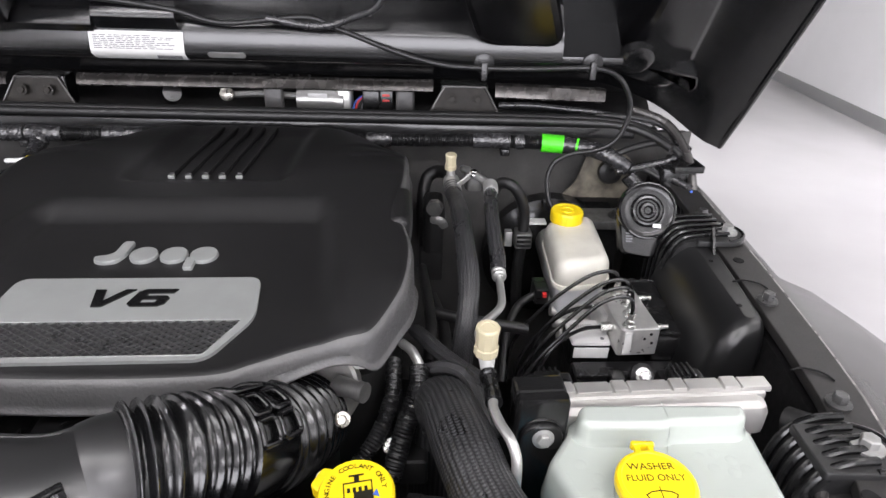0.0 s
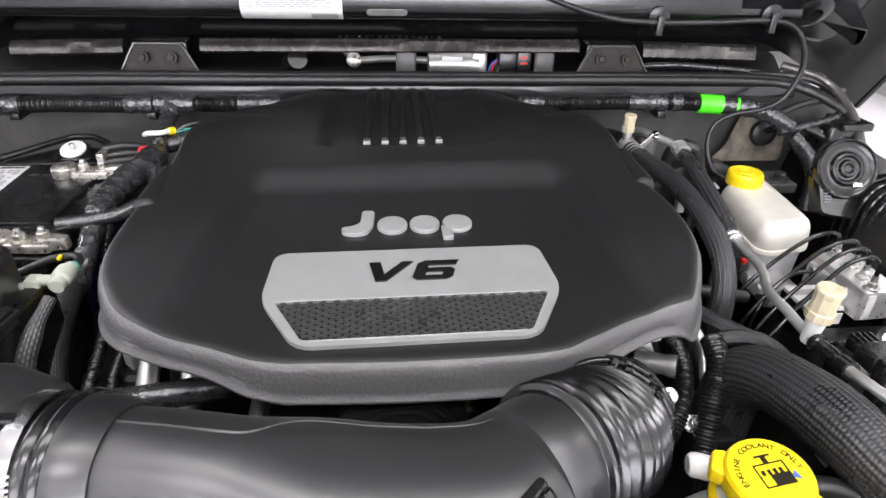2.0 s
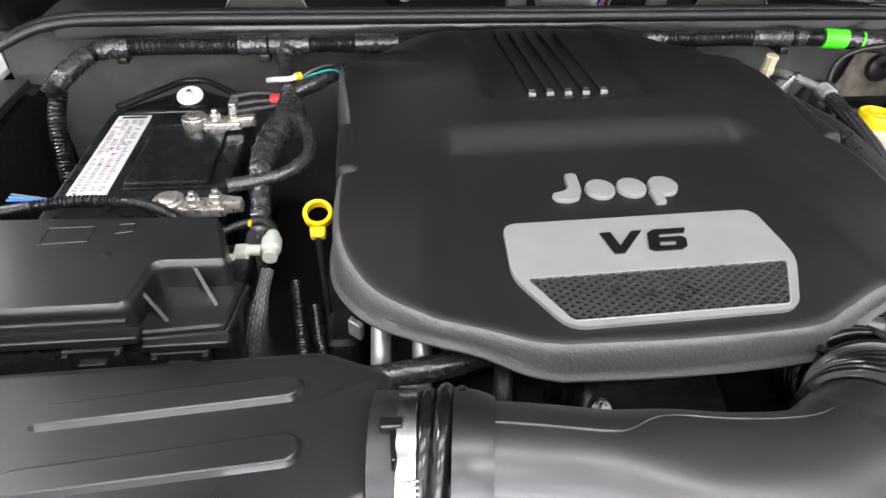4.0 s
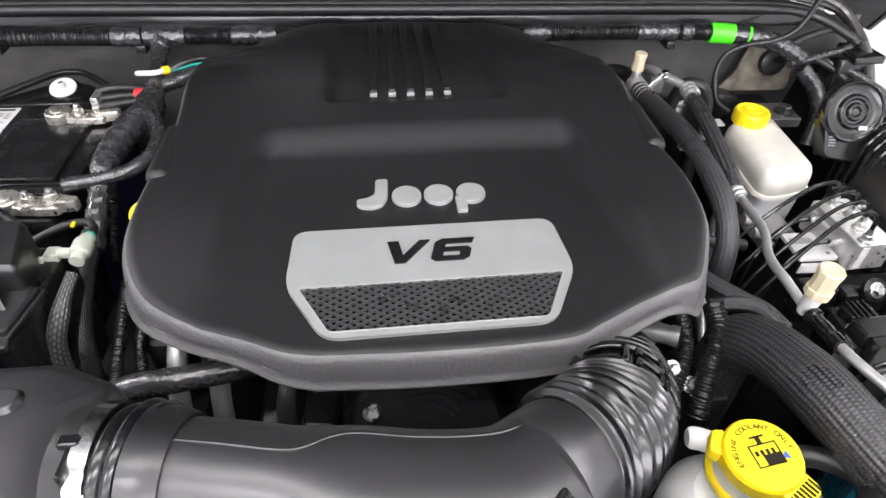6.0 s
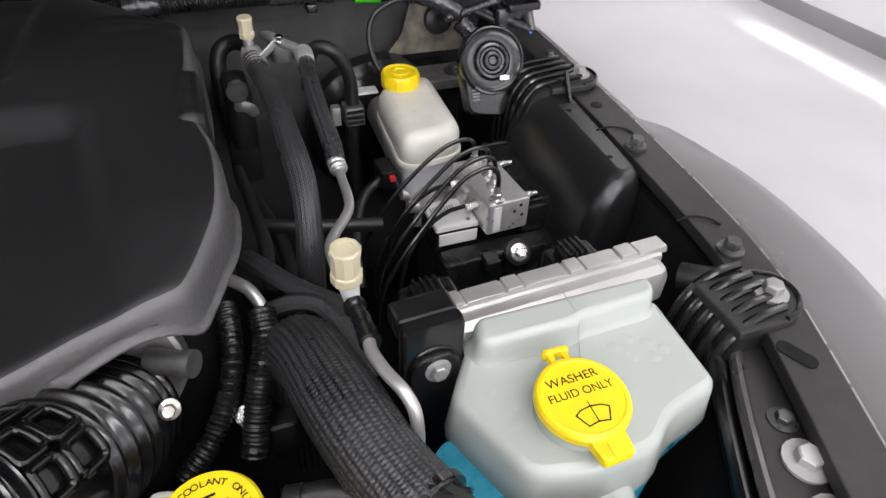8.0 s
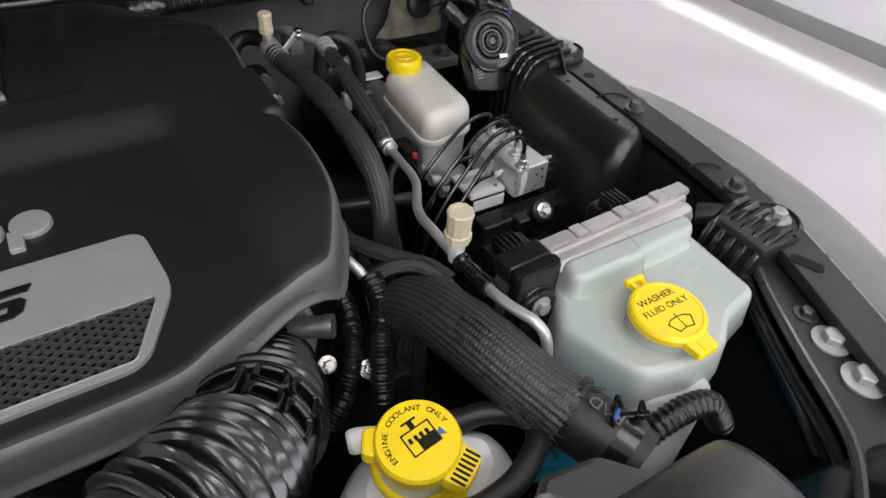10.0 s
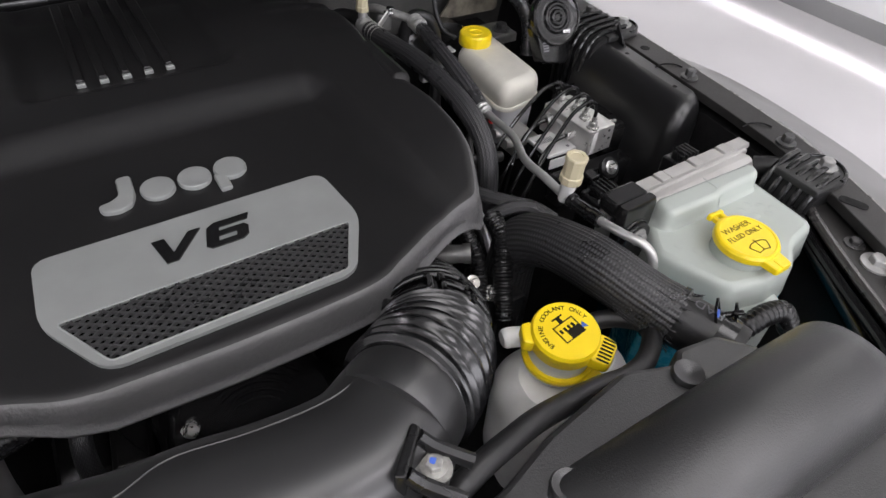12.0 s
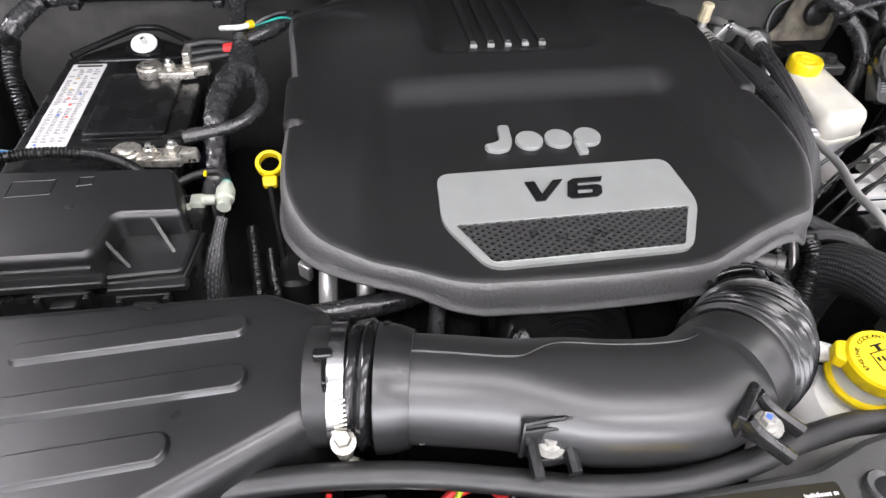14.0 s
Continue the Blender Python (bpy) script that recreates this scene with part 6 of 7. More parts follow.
for xa, xb in ((-0.69, -0.655), (-0.645, -0.60), (-0.44, -0.40), (-0.395, -0.335), (-0.265, -0.20), (0.19, 0.235), (0.38, 0.45), (0.455, 0.475), (0.54, 0.655)):
    wrap("tape_wrap", xa, xb, 0.0148, TAPE, "shiny black tape")
wrap("green_tape", 0.507, 0.545, 0.0165, GREEN, "bright green tape", 0.0004)
wrap("green_tape", 0.567, 0.572, 0.0155, GREEN, "bright green tape", 0.0004)
part("branch", sweep([(-0.372, 0.522, 1.022), (-0.373, 0.50, 1.008), (-0.368, 0.46, 0.998), (-0.36, 0.40, 0.995), (-0.352, 0.345, 0.998), (-0.350, 0.305, 0.998)], lambda s, u: 0.0165 - 0.0045 * smoothstep(0.02, 0.2, u) + 0.002 * noise.noise(Vector((s * 70, 3, 0))) + 0.009 * smoothstep(0.45, 0.9, u), 24, 0.0025, wrinkle=0.26), TAPE, har, "shiny taped branch", 28)
part("branch", sweep([(-0.358, 0.32, 0.998), (-0.372, 0.27, 0.992), (-0.377, 0.22, 0.985), (-0.375, 0.17, 0.965), (-0.372, 0.12, 0.94)], lambda s, u: 0.0185 - 0.006 * smoothstep(0.1, 0.8, u) + 0.0018 * noise.noise(Vector((s * 80, 9, 0))), 24, 0.0025, wrinkle=0.26), TAPE, har, "shiny taped branch", 28)
part("branch", sweep([(-0.342, 0.325, 0.998), (-0.325, 0.28, 0.998), (-0.322, 0.235, 0.995), (-0.342, 0.205, 0.99), (-0.375, 0.192, 0.987), (-0.41, 0.183, 0.986)], lambda s, u: 0.0085 + 0.0008 * noise.noise(Vector((s * 80, 5, 0))), 14), TAPE, har, "taped black battery cable", 60)
part("tie", sweep([(-0.392, 0.441, 1.002), (-0.380, 0.424, 1.010), (-0.360, 0.421, 1.012), (-0.347, 0.434, 1.011)], 0.0038, 10), WHITE, har, "white sleeve end")
part("tie_band", sweep([(-0.351, 0.429, 1.0115), (-0.345, 0.435, 1.0105)], 0.0056, 10), YELLOW, har, "yellow band")
for k, mt in enumerate((TEAL, BLACK, GREY)):
    part("wire", sweep([(-0.346, 0.432, 1.008), (-0.325, 0.438, 1.012 + 0.003 * k), (-0.30, 0.455 + 0.008 * k, 1.010), (-0.275, 0.47, 0.99)], 0.0017, 8), mt, har)
part("wrapped_end", sweep([(-0.36, 0.42, 0.99), (-0.325, 0.435, 0.998), (-0.298, 0.468, 1.0), (-0.285, 0.50, 0.99)], 0.0115, 14), TAPE, har, "", 60)
part("side_branch", sweep([(-0.69, 0.455, 0.985), (-0.695, 0.43, 0.95), (-0.69, 0.40, 0.90), (-0.685, 0.38, 0.84)], corrugated(0.012, 0.005, 0.001), 14, 0.0015), LOOM, har, "", 60)
har.location += Vector((0.004, 0.010, 0.003))
for x in (-0.615, -0.405, 0.44):
    part("clip", box(x - 0.008, 0.515, 1.0, x + 0.008, 0.56, 1.012, 0.002), BLACK, har, "black retaining clip")

# ---- battery fittings ----
for nm, x, y, z, rz in (("post", -0.475, 0.393, 0.963, 0), ("post", -0.462, 0.187, 0.963, -4)):
    m = pose(x, y, z, 0, 0, rz)
    tc = thing("battery_clamp", x, y, z, "dull tinned battery clamp with studs and nuts", "battery clamp", "battery clamps")
    part("ring", lathe([(0.009, 0.004), (0.0165, 0.004), (0.0175, 0.006), (0.0175, 0.018), (0.016, 0.020), (0.009, 0.020)], m @ pose(-0.020, 0, 0), 28), LEAD, tc)
    part("post", lathe([(0, 0), (0.0105, 0), (0.0095, 0.021), (0.008, 0.022), (0, 0.022)], m @ pose(-0.020, 0, 0), 24), LEAD, tc, "round lead post")
    part("arm", slab(rounded([(-0.012, -0.012), (0.022, -0.014), (0.044, -0.012), (0.044, 0.010), (0.018, 0.014), (-0.012, 0.012)], 0.004), 0.004, 0.014, 0.003, m), LEAD, tc)
    for k, (sx, sy) in enumerate(((0.008, -0.002), (0.032, 0.004))):
        part("stud", lathe([(0, 0.012), (0.004, 0.012), (0.0042, 0.028), (0.003, 0.030), (0, 0.030)], m @ pose(sx, sy, 0), 14), ZINC, tc)
        part("nut", hexa(0.0075, 0.010, m @ pose(sx, sy, 0.014)), LEAD, tc, "hex nut")
    tc.location += BATT
    part("ear", slab(rounded([(0.038, -0.01), (0.062, -0.006), (0.062, 0.006), (0.038, 0.01)], 0.003), 0.006, 0.020, 0.003, m), LEAD, tc)
pc = thing("positive_cable", -0.40, 0.405, 0.975, "black battery cables with a red sleeve", "cable")
for dy, dz in ((0.010, 0.014), (0.0, 0.006), (-0.010, 0.0)):
    part("lead", sweep([(-0.432, 0.400 + dy, 0.985 + dz), (-0.40, 0.404 + dy, 0.988 + dz), (-0.366, 0.402 + dy * 0.6, 0.992 + dz * 0.6), (-0.352, 0.395, 0.995)], 0.0055, 12), RUBBER, pc)
part("terminal", box(-0.436, 0.385, 0.985, -0.425, 0.42, 1.0, 0.002), LEAD, pc, "tinned cable lug")
part("sleeve", sweep([(-0.378, 0.403, 0.996), (-0.366, 0.400, 0.998), (-0.358, 0.397, 0.998)], 0.0085, 14), RED, pc, "red sleeve")
solo("battery_lead", sweep([(-0.68, 0.17, 0.975), (-0.61, 0.176, 0.982), (-0.57, 0.180, 0.984), (-0.53, 0.178, 0.984), (-0.49, 0.168, 0.984), (-0.455, 0.15, 0.978), (-0.43, 0.13, 0.96)], lambda s, u: 0.0062 + (0.0012 * math.sin(2 * math.pi * s / 0.0045) if 0.25 < u < 0.62 else 0), 14, 0.001), LOOM, "black lead crossing the battery front", "cable", smooth=60)
for k, mt in enumerate((BLUEINK, BLUE, GREY)):
    part("wire", sweep([(-0.64, 0.185 + 0.006 * k, 0.985), (-0.615, 0.181 + 0.003 * k, 0.987), (-0.585, 0.18, 0.986)], 0.0016, 6), mt, pc)
hold = thing("battery_bracket", -0.52, 0.50, 0.95, "black battery hold-down bracket with a white disc", "bracket")
part("plate", slab(rounded([(-0.61, 0.458), (-0.43, 0.464), (-0.432, 0.482), (-0.50, 0.53), (-0.545, 0.53), (-0.606, 0.478)], 0.008), 0.945, 0.966, 0.005), GLOSS, hold)
part("brace", sweep([(-0.612, 0.462, 0.972), (-0.545, 0.527, 0.978), (-0.53, 0.536, 0.979), (-0.505, 0.536, 0.979), (-0.49, 0.527, 0.978), (-0.426, 0.474, 0.972)], 0.005, 10, smoothed=False), GLOSS, hold)
part("boss", lathe([(0, 0), (0.026, 0), (0.026, 0.012), (0.024, 0.014), (0, 0.014)], pose(-0.518, 0.496, 0.958, 18), 32), GLOSS, hold)
disc = part("disc", lathe([(0, 0), (0.0185, 0), (0.019, 0.001), (0.0185, 0.003), (0.016, 0.0034), (0, 0.003)], pose(-0.518, 0.495, 0.972, 22), 36), WHITE, hold, "white plastic disc")
hold.location += Vector((0.009, -0.021, 0))
part("disc_stud", lathe([(0, 0), (0.004, 0), (0.004, 0.010), (0.003, 0.011), (0, 0.011)], pose(-0.517, 0.494, 0.974, 22), 12), ZINC, disc, "bright stud")
# print on the battery label
lm = Matrix.Translation((-0.589, 0.33, 0.9646))
for k in range(30):
    y = 0.088 - 0.0062 * k
    bars = bmesh.new()
    for c in range(4):
        if random.random() < 0.8:
            x = -0.0195 + 0.0100 * c
            for q in range(2):
                box(x, y + 0.0024 * q, 0, x + random.uniform(0.004, 0.0085), y + 0.0024 * q + 0.0009, 0.0003, 0.0001, lm, bars)
    if bars.verts:
        part("print_bar", bars, GREY, lab)
    else:
        bars.free()
part("print_bar", box(-0.016, 0.098, 0, 0.018, 0.103, 0.0003, 0.0001, lm), INK, lab, "black bar code")
for x, y, mt in ((-0.006, 0.062, YELLOW), (-0.008, 0.038, YELLOW), (0.008, 0.022, BLUEINK), (0.002, -0.005, RED), (-0.006, -0.03, BLUEINK), (0.006, -0.035, RED), (-0.004, 0.012, RED), (-0.014, -0.097, BLUEINK)):
    part("print_mark", lathe([(0, 0), (0.0022, 0), (0.0022, 0.0003), (0, 0.0003)], lm @ pose(x, y, 0.0001), 14 if mt is not YELLOW else 3), mt, lab, "small coloured warning mark")
for x0, y0, x1, y1 in ((-0.55, 0.398, -0.43, 0.404), (-0.55, 0.236, -0.43, 0.241), (-0.53, 0.215, -0.45, 0.219)):
    part("moulding", box(x0, y0, 0.963, x1, y1, 0.9675, 0.0015), BLACK, battery)
part("side_sheet", grid_sheet(span(0, 1, 3), span(0, 1, 3), lambda u, v: (-0.418 + 0.008 * math.sin(3 * v), 0.20 + 0.2 * u, 0.80 + 0.13 * v)), NAVY, battery, "dark blue battery sleeve")

# ---- between battery and engine ----
dip = thing("dipstick", -0.303, 0.11, 0.80, "yellow ring-shaped dipstick handle", "dipstick")
dm = pose(-0.302, 0.137, 0.985, 28)
part("ring", lathe([(0.0115, -0.0055), (0.0150, -0.0058), (0.0162, -0.0045), (0.0162, 0.0045), (0.0150, 0.0058), (0.0115, 0.0055), (0.0110, 0), (0.0115, -0.0055)], dm, 44, caps=False), YELLOW, dip, "yellow plastic ring", 40)
part("stem", slab(rounded([(-0.008, -0.029), (0.008, -0.029), (0.009, -0.016), (-0.009, -0.016)], 0.003), -0.004, 0.004, 0.002, dm), YELLOW, dip)
part("tube", sweep([(-0.302, 0.114, 0.972), (-0.299, 0.095, 0.94), (-0.292, 0.06, 0.86), (-0.28, 0.05, 0.75)], 0.0035, 12), PIT, dip, "dark dipstick tube")
VC = Vector((0.0, -0.012, -0.012))
val = thing("vapour_connector", -0.345, 0.07, 0.90, "pale plastic quick connector with teal rings", "connector")
part("body", sweep([(-0.343, 0.098, 1.008), (-0.342, 0.082, 1.010), (-0.342, 0.062, 1.008)], lambda s, u: 0.0072 + 0.0026 * smoothstep(0.25, 0.3, u) * smoothstep(0.75, 0.7, u), 20, 0.0012), PALEGREEN, val)
part("side_lock", sweep([(-0.352, 0.078, 1.006), (-0.366, 0.079, 1.006)], 0.0055, 14), PALEGREEN, val)
part("side_fork", box(-0.378, 0.071, 0.999, -0.364, 0.087, 1.009, 0.002), PALEGREEN, val)
part("fork_tip", box(-0.384, 0.068, 1.001, -0.377, 0.074, 1.007, 0.001), PALEGREEN, val)
val.location += VC
part("o_ring", sweep([(-0.3445, 0.100, 1.006), (-0.344, 0.105, 1.004)], 0.0066, 16, 0.002), TEAL, val, "teal ring")
part("upper_hose", sweep([(-0.345, 0.108, 1.004), (-0.348, 0.125, 1.0), (-0.36, 0.138, 0.998), (-0.385, 0.136, 0.995), (-0.415, 0.125, 0.985)], 0.0046, 12), RUBBER, val)
part("tag", box(-0.373, 0.128, 0.999, -0.3695, 0.136, 1.002, 0.0008), YELLOW, val, "yellow tag")
part("lower_hose", sweep([(-0.343, 0.05, 1.004), (-0.35, 0.02, 0.985), (-0.358, 0.0, 0.95), (-0.36, -0.005, 0.88)], lambda s, u: 0.006 + 0.003 * smoothstep(0.1, 0.3, u), 20), BRIGHTBRAID, val, "braided black sleeve", 60)
solo("braided_harness", sweep([(-0.372, 0.15, 0.95), (-0.374, 0.10, 0.935), (-0.372, 0.06, 0.915), (-0.366, 0.03, 0.89), (-0.36, 0.01, 0.84)], lambda s, u: 0.0125 + 0.003 * math.sin(math.pi * u), 18), FINEBRAID, "black braided harness beside the fuse box", "cable harness")
for pts in ([(-0.33, 0.1, 0.92), (-0.32, 0.03, 0.91), (-0.31, -0.03, 0.90), (-0.29, -0.06, 0.88)], [(-0.31, 0.08, 0.90), (-0.30, 0.02, 0.90), (-0.285, -0.03, 0.89)], [(-0.40, 0.30, 0.93), (-0.395, 0.25, 0.90), (-0.39, 0.20, 0.86)]):
    loom("cable_loom", pts, 0.006, "thin black corrugated loom beside the engine")
solo("side_bracket", slab(rounded([(-0.270, -0.005), (-0.258, -0.016), (-0.254, -0.010), (-0.266, 0.003)], 0.002), 0.945, 0.962, 0.002), PIPE, "small pale bracket below the cover corner", "bracket")
tr = thing("transmission_tray", -0.33, 0.1, 0.44, "black metal parts deep beside the engine", "engine part")
part("plate", box(-0.41, -0.05, 0.44, -0.25, 0.45, 0.80, 0.01), PIT, tr)
part("casting", box(-0.30, 0.02, 0.80, -0.26, 0.2, 0.90, 0.01), DARK, tr)

# fuse box lid details: moulded marks and the rolled front edge
for x0, y0, w, h in ((-0.535, 0.040, 0.040, 0.024), (-0.474, 0.052, 0.014, 0.014)):
    part("lid_mark", sweep([(x0, y0, 1.0312), (x0 + w, y0 + 0.002, 1.0312), (x0 + w, y0 + h, 1.0312), (x0, y0 + h, 1.0312), (x0, y0, 1.0312)], 0.0007, 6, smoothed=False), SATIN, fuse)
part("lid_mark", lathe([(0, 0), (0.004, 0), (0.004, 0.0008), (0.003, 0.001), (0, 0.001)], pose(-0.472, 0.022, 1.0308), 16), SATIN, fuse)
part("lid_edge", sweep([(-0.62, -0.048, 1.016), (-0.440, -0.048, 1.016)], 0.003, 8, 0.05), SATIN, fuse)
part("lid_edge", sweep([(-0.440, -0.0505, 0.9965), (-0.366, -0.0475, 0.9965), (-0.357, 0.010, 0.9965)], 0.0025, 8, 0.02, smoothed=False), SATIN, fuse)

# ---- refrigerant fittings at the firewall ----
part("filler_cap", lathe([(0, 0), (0.0092, 0), (0.0096, 0.001), (0.0096, 0.007), (0.0086, 0.008), (0.0086, 0.0205), (0.0094, 0.0215), (0.0094, 0.0250), (0.0082, 0.0265), (0, 0.0265)], pose(0.339, 0.401, 1.025, 4), 9), BEIGE, ac, "beige plastic filler cap", 20)
part("filler_stem", sweep([(0.341, 0.400, 1.000), (0.340, 0.4005, 1.012), (0.339, 0.401, 1.027)], lambda s, u: 0.0085 - 0.0025 * u, 16), SOFTZINC, ac, "grey filler stem")
part("filler_stem", sweep([(0.357, -0.056, 0.990), (0.355, -0.060, 1.008), (0.353, -0.063, 1.024)], lambda s, u: 0.0062 + 0.0030 * u, 18), WHITE, ac, "white filler stem")
part("filler_cap", lathe([(0, 0), (0.0116, 0), (0.0121, 0.001), (0.0121, 0.0085), (0.0108, 0.0095), (0.0108, 0.0262), (0.0118, 0.0272), (0.0118, 0.0310), (0.0106, 0.0325), (0.0070, 0.0325), (0.0065, 0.0315), (0, 0.0315)], pose(0.353, -0.063, 1.020, 3), 10), BEIGE, ac, "beige plastic filler cap", 20)
for pts, r in (([(0.341, 0.404, 1.003), (0.3415, 0.385, 1.003), (0.343, 0.356, 1.003)], 0.0128), ([(0.3985, 0.352, 1.019), (0.398, 0.340, 1.0185), (0.397, 0.326, 1.018)], 0.0108)):
    part("ferrule", sweep(pts, lambda s, u, r=r: r + 0.0010 * math.sin(2 * math.pi * s / 0.009), 20, 0.0015), PIPE, ac, "ringed aluminium ferrule")
part("pipe", sweep([(0.341, 0.402, 1.003), (0.338, 0.428, 1.004), (0.322, 0.448, 1.002), (0.304, 0.448, 0.992), (0.297, 0.435, 0.97), (0.297, 0.42, 0.93)], 0.0105, 16), DARK, ac, "bent dark pipe")
part("pipe", sweep([(0.3985, 0.350, 1.019), (0.388, 0.368, 1.021), (0.375, 0.386, 1.022), (0.368, 0.410, 1.020), (0.362, 0.44, 1.01)], 0.0062, 14), SOFTZINC, ac, "bent metal pipe")
part("tie_arm", sweep([(0.343, 0.368, 1.006), (0.360, 0.376, 1.016), (0.374, 0.382, 1.026)], 0.0024, 8, flat=2.0), SOFTZINC, ac, "thin metal tie arm")
part("tie_nut", hexa(0.0062, 0.008, pose(0.375, 0.382, 1.023)), CHROME, ac, "bright nut")
part("joint_block", box(0.366, 0.405, 0.985, 0.392, 0.440, 1.012, 0.006), CASTGREY, ac, "cast joint block")
exp = thing("expansion_valve", 0.31, 0.40, 0.88, "cast fitting with clamps at the firewall", "fitting")
part("block", box(0.296, 0.345, 0.90, 0.33, 0.41, 0.985, 0.010), DARK, exp, "dark cast fitting")
part("clamp_leaf", sweep([(0.300, 0.36, 0.955), (0.312, 0.345, 0.962), (0.325, 0.344, 0.958), (0.329, 0.352, 0.945)], 0.0035, 10, flat=2.2), SOFTZINC, exp, "pale clamp leaf")
part("ring", sweep([(0.315, 0.345, 0.985), (0.312, 0.334, 0.984)], 0.0125, 20, 0.004), CASTGREY, exp)
part("foot", box(0.29, 0.36, 0.84, 0.33, 0.58, 0.905, 0.004), DARK, exp)
hh = thing("heater_hose", 0.44, 0.35, 0.88, "black looped hose with a grey end connector", "hose")
part("hose", sweep([(0.408, 0.405, 0.945), (0.412, 0.402, 0.985), (0.422, 0.397, 1.004), (0.440, 0.388, 1.003), (0.456, 0.390, 0.981), (0.465, 0.394, 0.950), (0.465, 0.390, 0.918)], 0.0092, 18), RUBBER, hh)
part("connector", box(0.451, 0.374, 0.895, 0.479, 0.404, 0.922, 0.003), CASTGREY, hh, "dark ribbed connector")
for k in range(3):
    part("connector_rib", box(0.453, 0.3725, 0.899 + 0.008 * k, 0.477, 0.3745, 0.903 + 0.008 * k, 0.0006), BLACK, hh)
part("tag", box(0.433, 0.378, 0.897, 0.446, 0.392, 0.924, 0.002), SOFTZINC, hh, "pale grey plug")
part("stub", sweep([(0.465, 0.39, 0.90), (0.46, 0.38, 0.85), (0.46, 0.36, 0.78)], 0.010, 10), DARK, hh)
fp = thing("firewall_plate", 0.63, 0.55, 0.93, "tan stained metal plate with a rubber grommet", "metal plate")
part("plate", sheet(rounded([(-0.075, -0.05), (0.062, -0.05), (0.058, 0.025), (0.02, 0.046), (-0.025, 0.04), (-0.045, -0.02)], 0.012), [], 0.004, pose(0.632, 0.556, 0.965, 80)), mat("stained_primer", (0.15, 0.135, 0.105), 0.6, 0.1, 0.4, 200, 0.6, 40), fp)
part("grommet", lathe([(0.01, 0), (0.023, 0), (0.024, 0.004), (0.022, 0.010), (0.014, 0.014), (0.01, 0.014)], pose(0.648, 0.55, 0.968, 80), 28), RUBBER, fp, "black rubber grommet")
part("boot", sweep([(0.648, 0.552, 0.968), (0.652, 0.52, 0.985), (0.685, 0.50, 0.995), (0.73, 0.47, 0.975), (0.76, 0.42, 0.94)], 0.0055, 12), RUBBER, fp, "black cable through the grommet")
bm_ = thing("brake_bracket", 0.63, 0.46, 0.86, "grey steel bracket behind the brake reservoir", "bracket")
part("plate", slab(rounded([(0.585, 0.44), (0.67, 0.44), (0.668, 0.50), (0.59, 0.50)], 0.006), 0.90, 0.915, 0.003, None), mat("grey_steel", (0.2, 0.2, 0.195), 0.4, 0.7, 0.1, 200, 0.2, 60), bm_)
part("bolt", hexa(0.011, 0.012, pose(0.648, 0.465, 0.915), None, 0.017), STEEL, bm_, "flanged bolt")
part("post", box(0.60, 0.47, 0.7, 0.66, 0.56, 0.901, 0.003), PIT, bm_)
rs = thing("level_sensor", 0.47, 0.30, 0.85, "black sensor plug with a red lock", "sensor plug")
part("body", box(0.465, 0.245, 0.87, 0.487, 0.285, 0.895, 0.003), BLACK, rs)
part("lock", box(0.475, 0.238, 0.886, 0.482, 0.246, 0.892, 0.001), RED, rs, "red lock tab")
part("tag", box(0.475, 0.395, 0.93, 0.505, 0.415, 0.933, 0.001, None), PAPER, rs, "white paper tag")
part("lead", sweep([(0.47, 0.26, 0.88), (0.44, 0.24, 0.87), (0.42, 0.2, 0.85), (0.41, 0.15, 0.8)], 0.006, 10), RUBBER, rs)
for k in range(5):
    part("port", lathe([(0, 0), (0.008, 0), (0.008, 0.014), (0, 0.014)], pose(0.506, 0.19 + 0.03 * k, 0.853, 0, -80), 14), ALU, res, "aluminium port")

# ---- brake lines ----
bl_t = thing("brake_line_set", 0.52, 0.15, 0.80, "bundle of bent black brake lines with steel nuts", "brake lines")
ends = [(0.562, 0.112, 0.927), (0.570, 0.138, 0.927), (0.574, 0.163, 0.927), (0.567, 0.190, 0.927)]
for k, (ex, ey, ez) in enumerate(ends):
    h = 0.968 - 0.003 * k
    part("line", sweep([(ex, ey, ez), (ex, ey + 0.001, h - 0.012), (ex - 0.004, ey + 0.004, h - 0.002), (ex - 0.018, ey + 0.005, h), (ex - 0.045, ey + 0.002, 0.957 - 0.002 * k), (ex - 0.085, ey - 0.010 + 0.002 * k, 0.922), (ex - 0.120, ey - 0.022 + 0.004 * k, 0.886), (ex - 0.145, ey - 0.03 + 0.004 * k, 0.845), (ex - 0.15, ey - 0.03, 0.79)], 0.0027, 10, 0.004), GLOSS, bl_t)
    part("nut", merge(hexa(0.0060, 0.010, pose(ex, ey, ez)), lathe([(0, 0), (0.0042, 0), (0.0036, 0.008), (0, 0.008)], pose(ex, ey, ez + 0.010), 12)), ZINC, bl_t, "zinc line nut")
for k, y in enumerate((0.131, 0.178)):
    part("side_nut", sweep([(0.546, y, 0.912), (0.536, y - 0.001, 0.912), (0.531, y - 0.001, 0.912)], 0.0066, 6, 0.02), ZINC, bl_t, "zinc line nut")
    part("line", sweep([(0.532, y - 0.001, 0.912), (0.505, y - 0.006, 0.911), (0.475, y - 0.018, 0.900), (0.452, y - 0.032, 0.876), (0.44, y - 0.04, 0.83)], 0.0027, 8), GLOSS, bl_t)
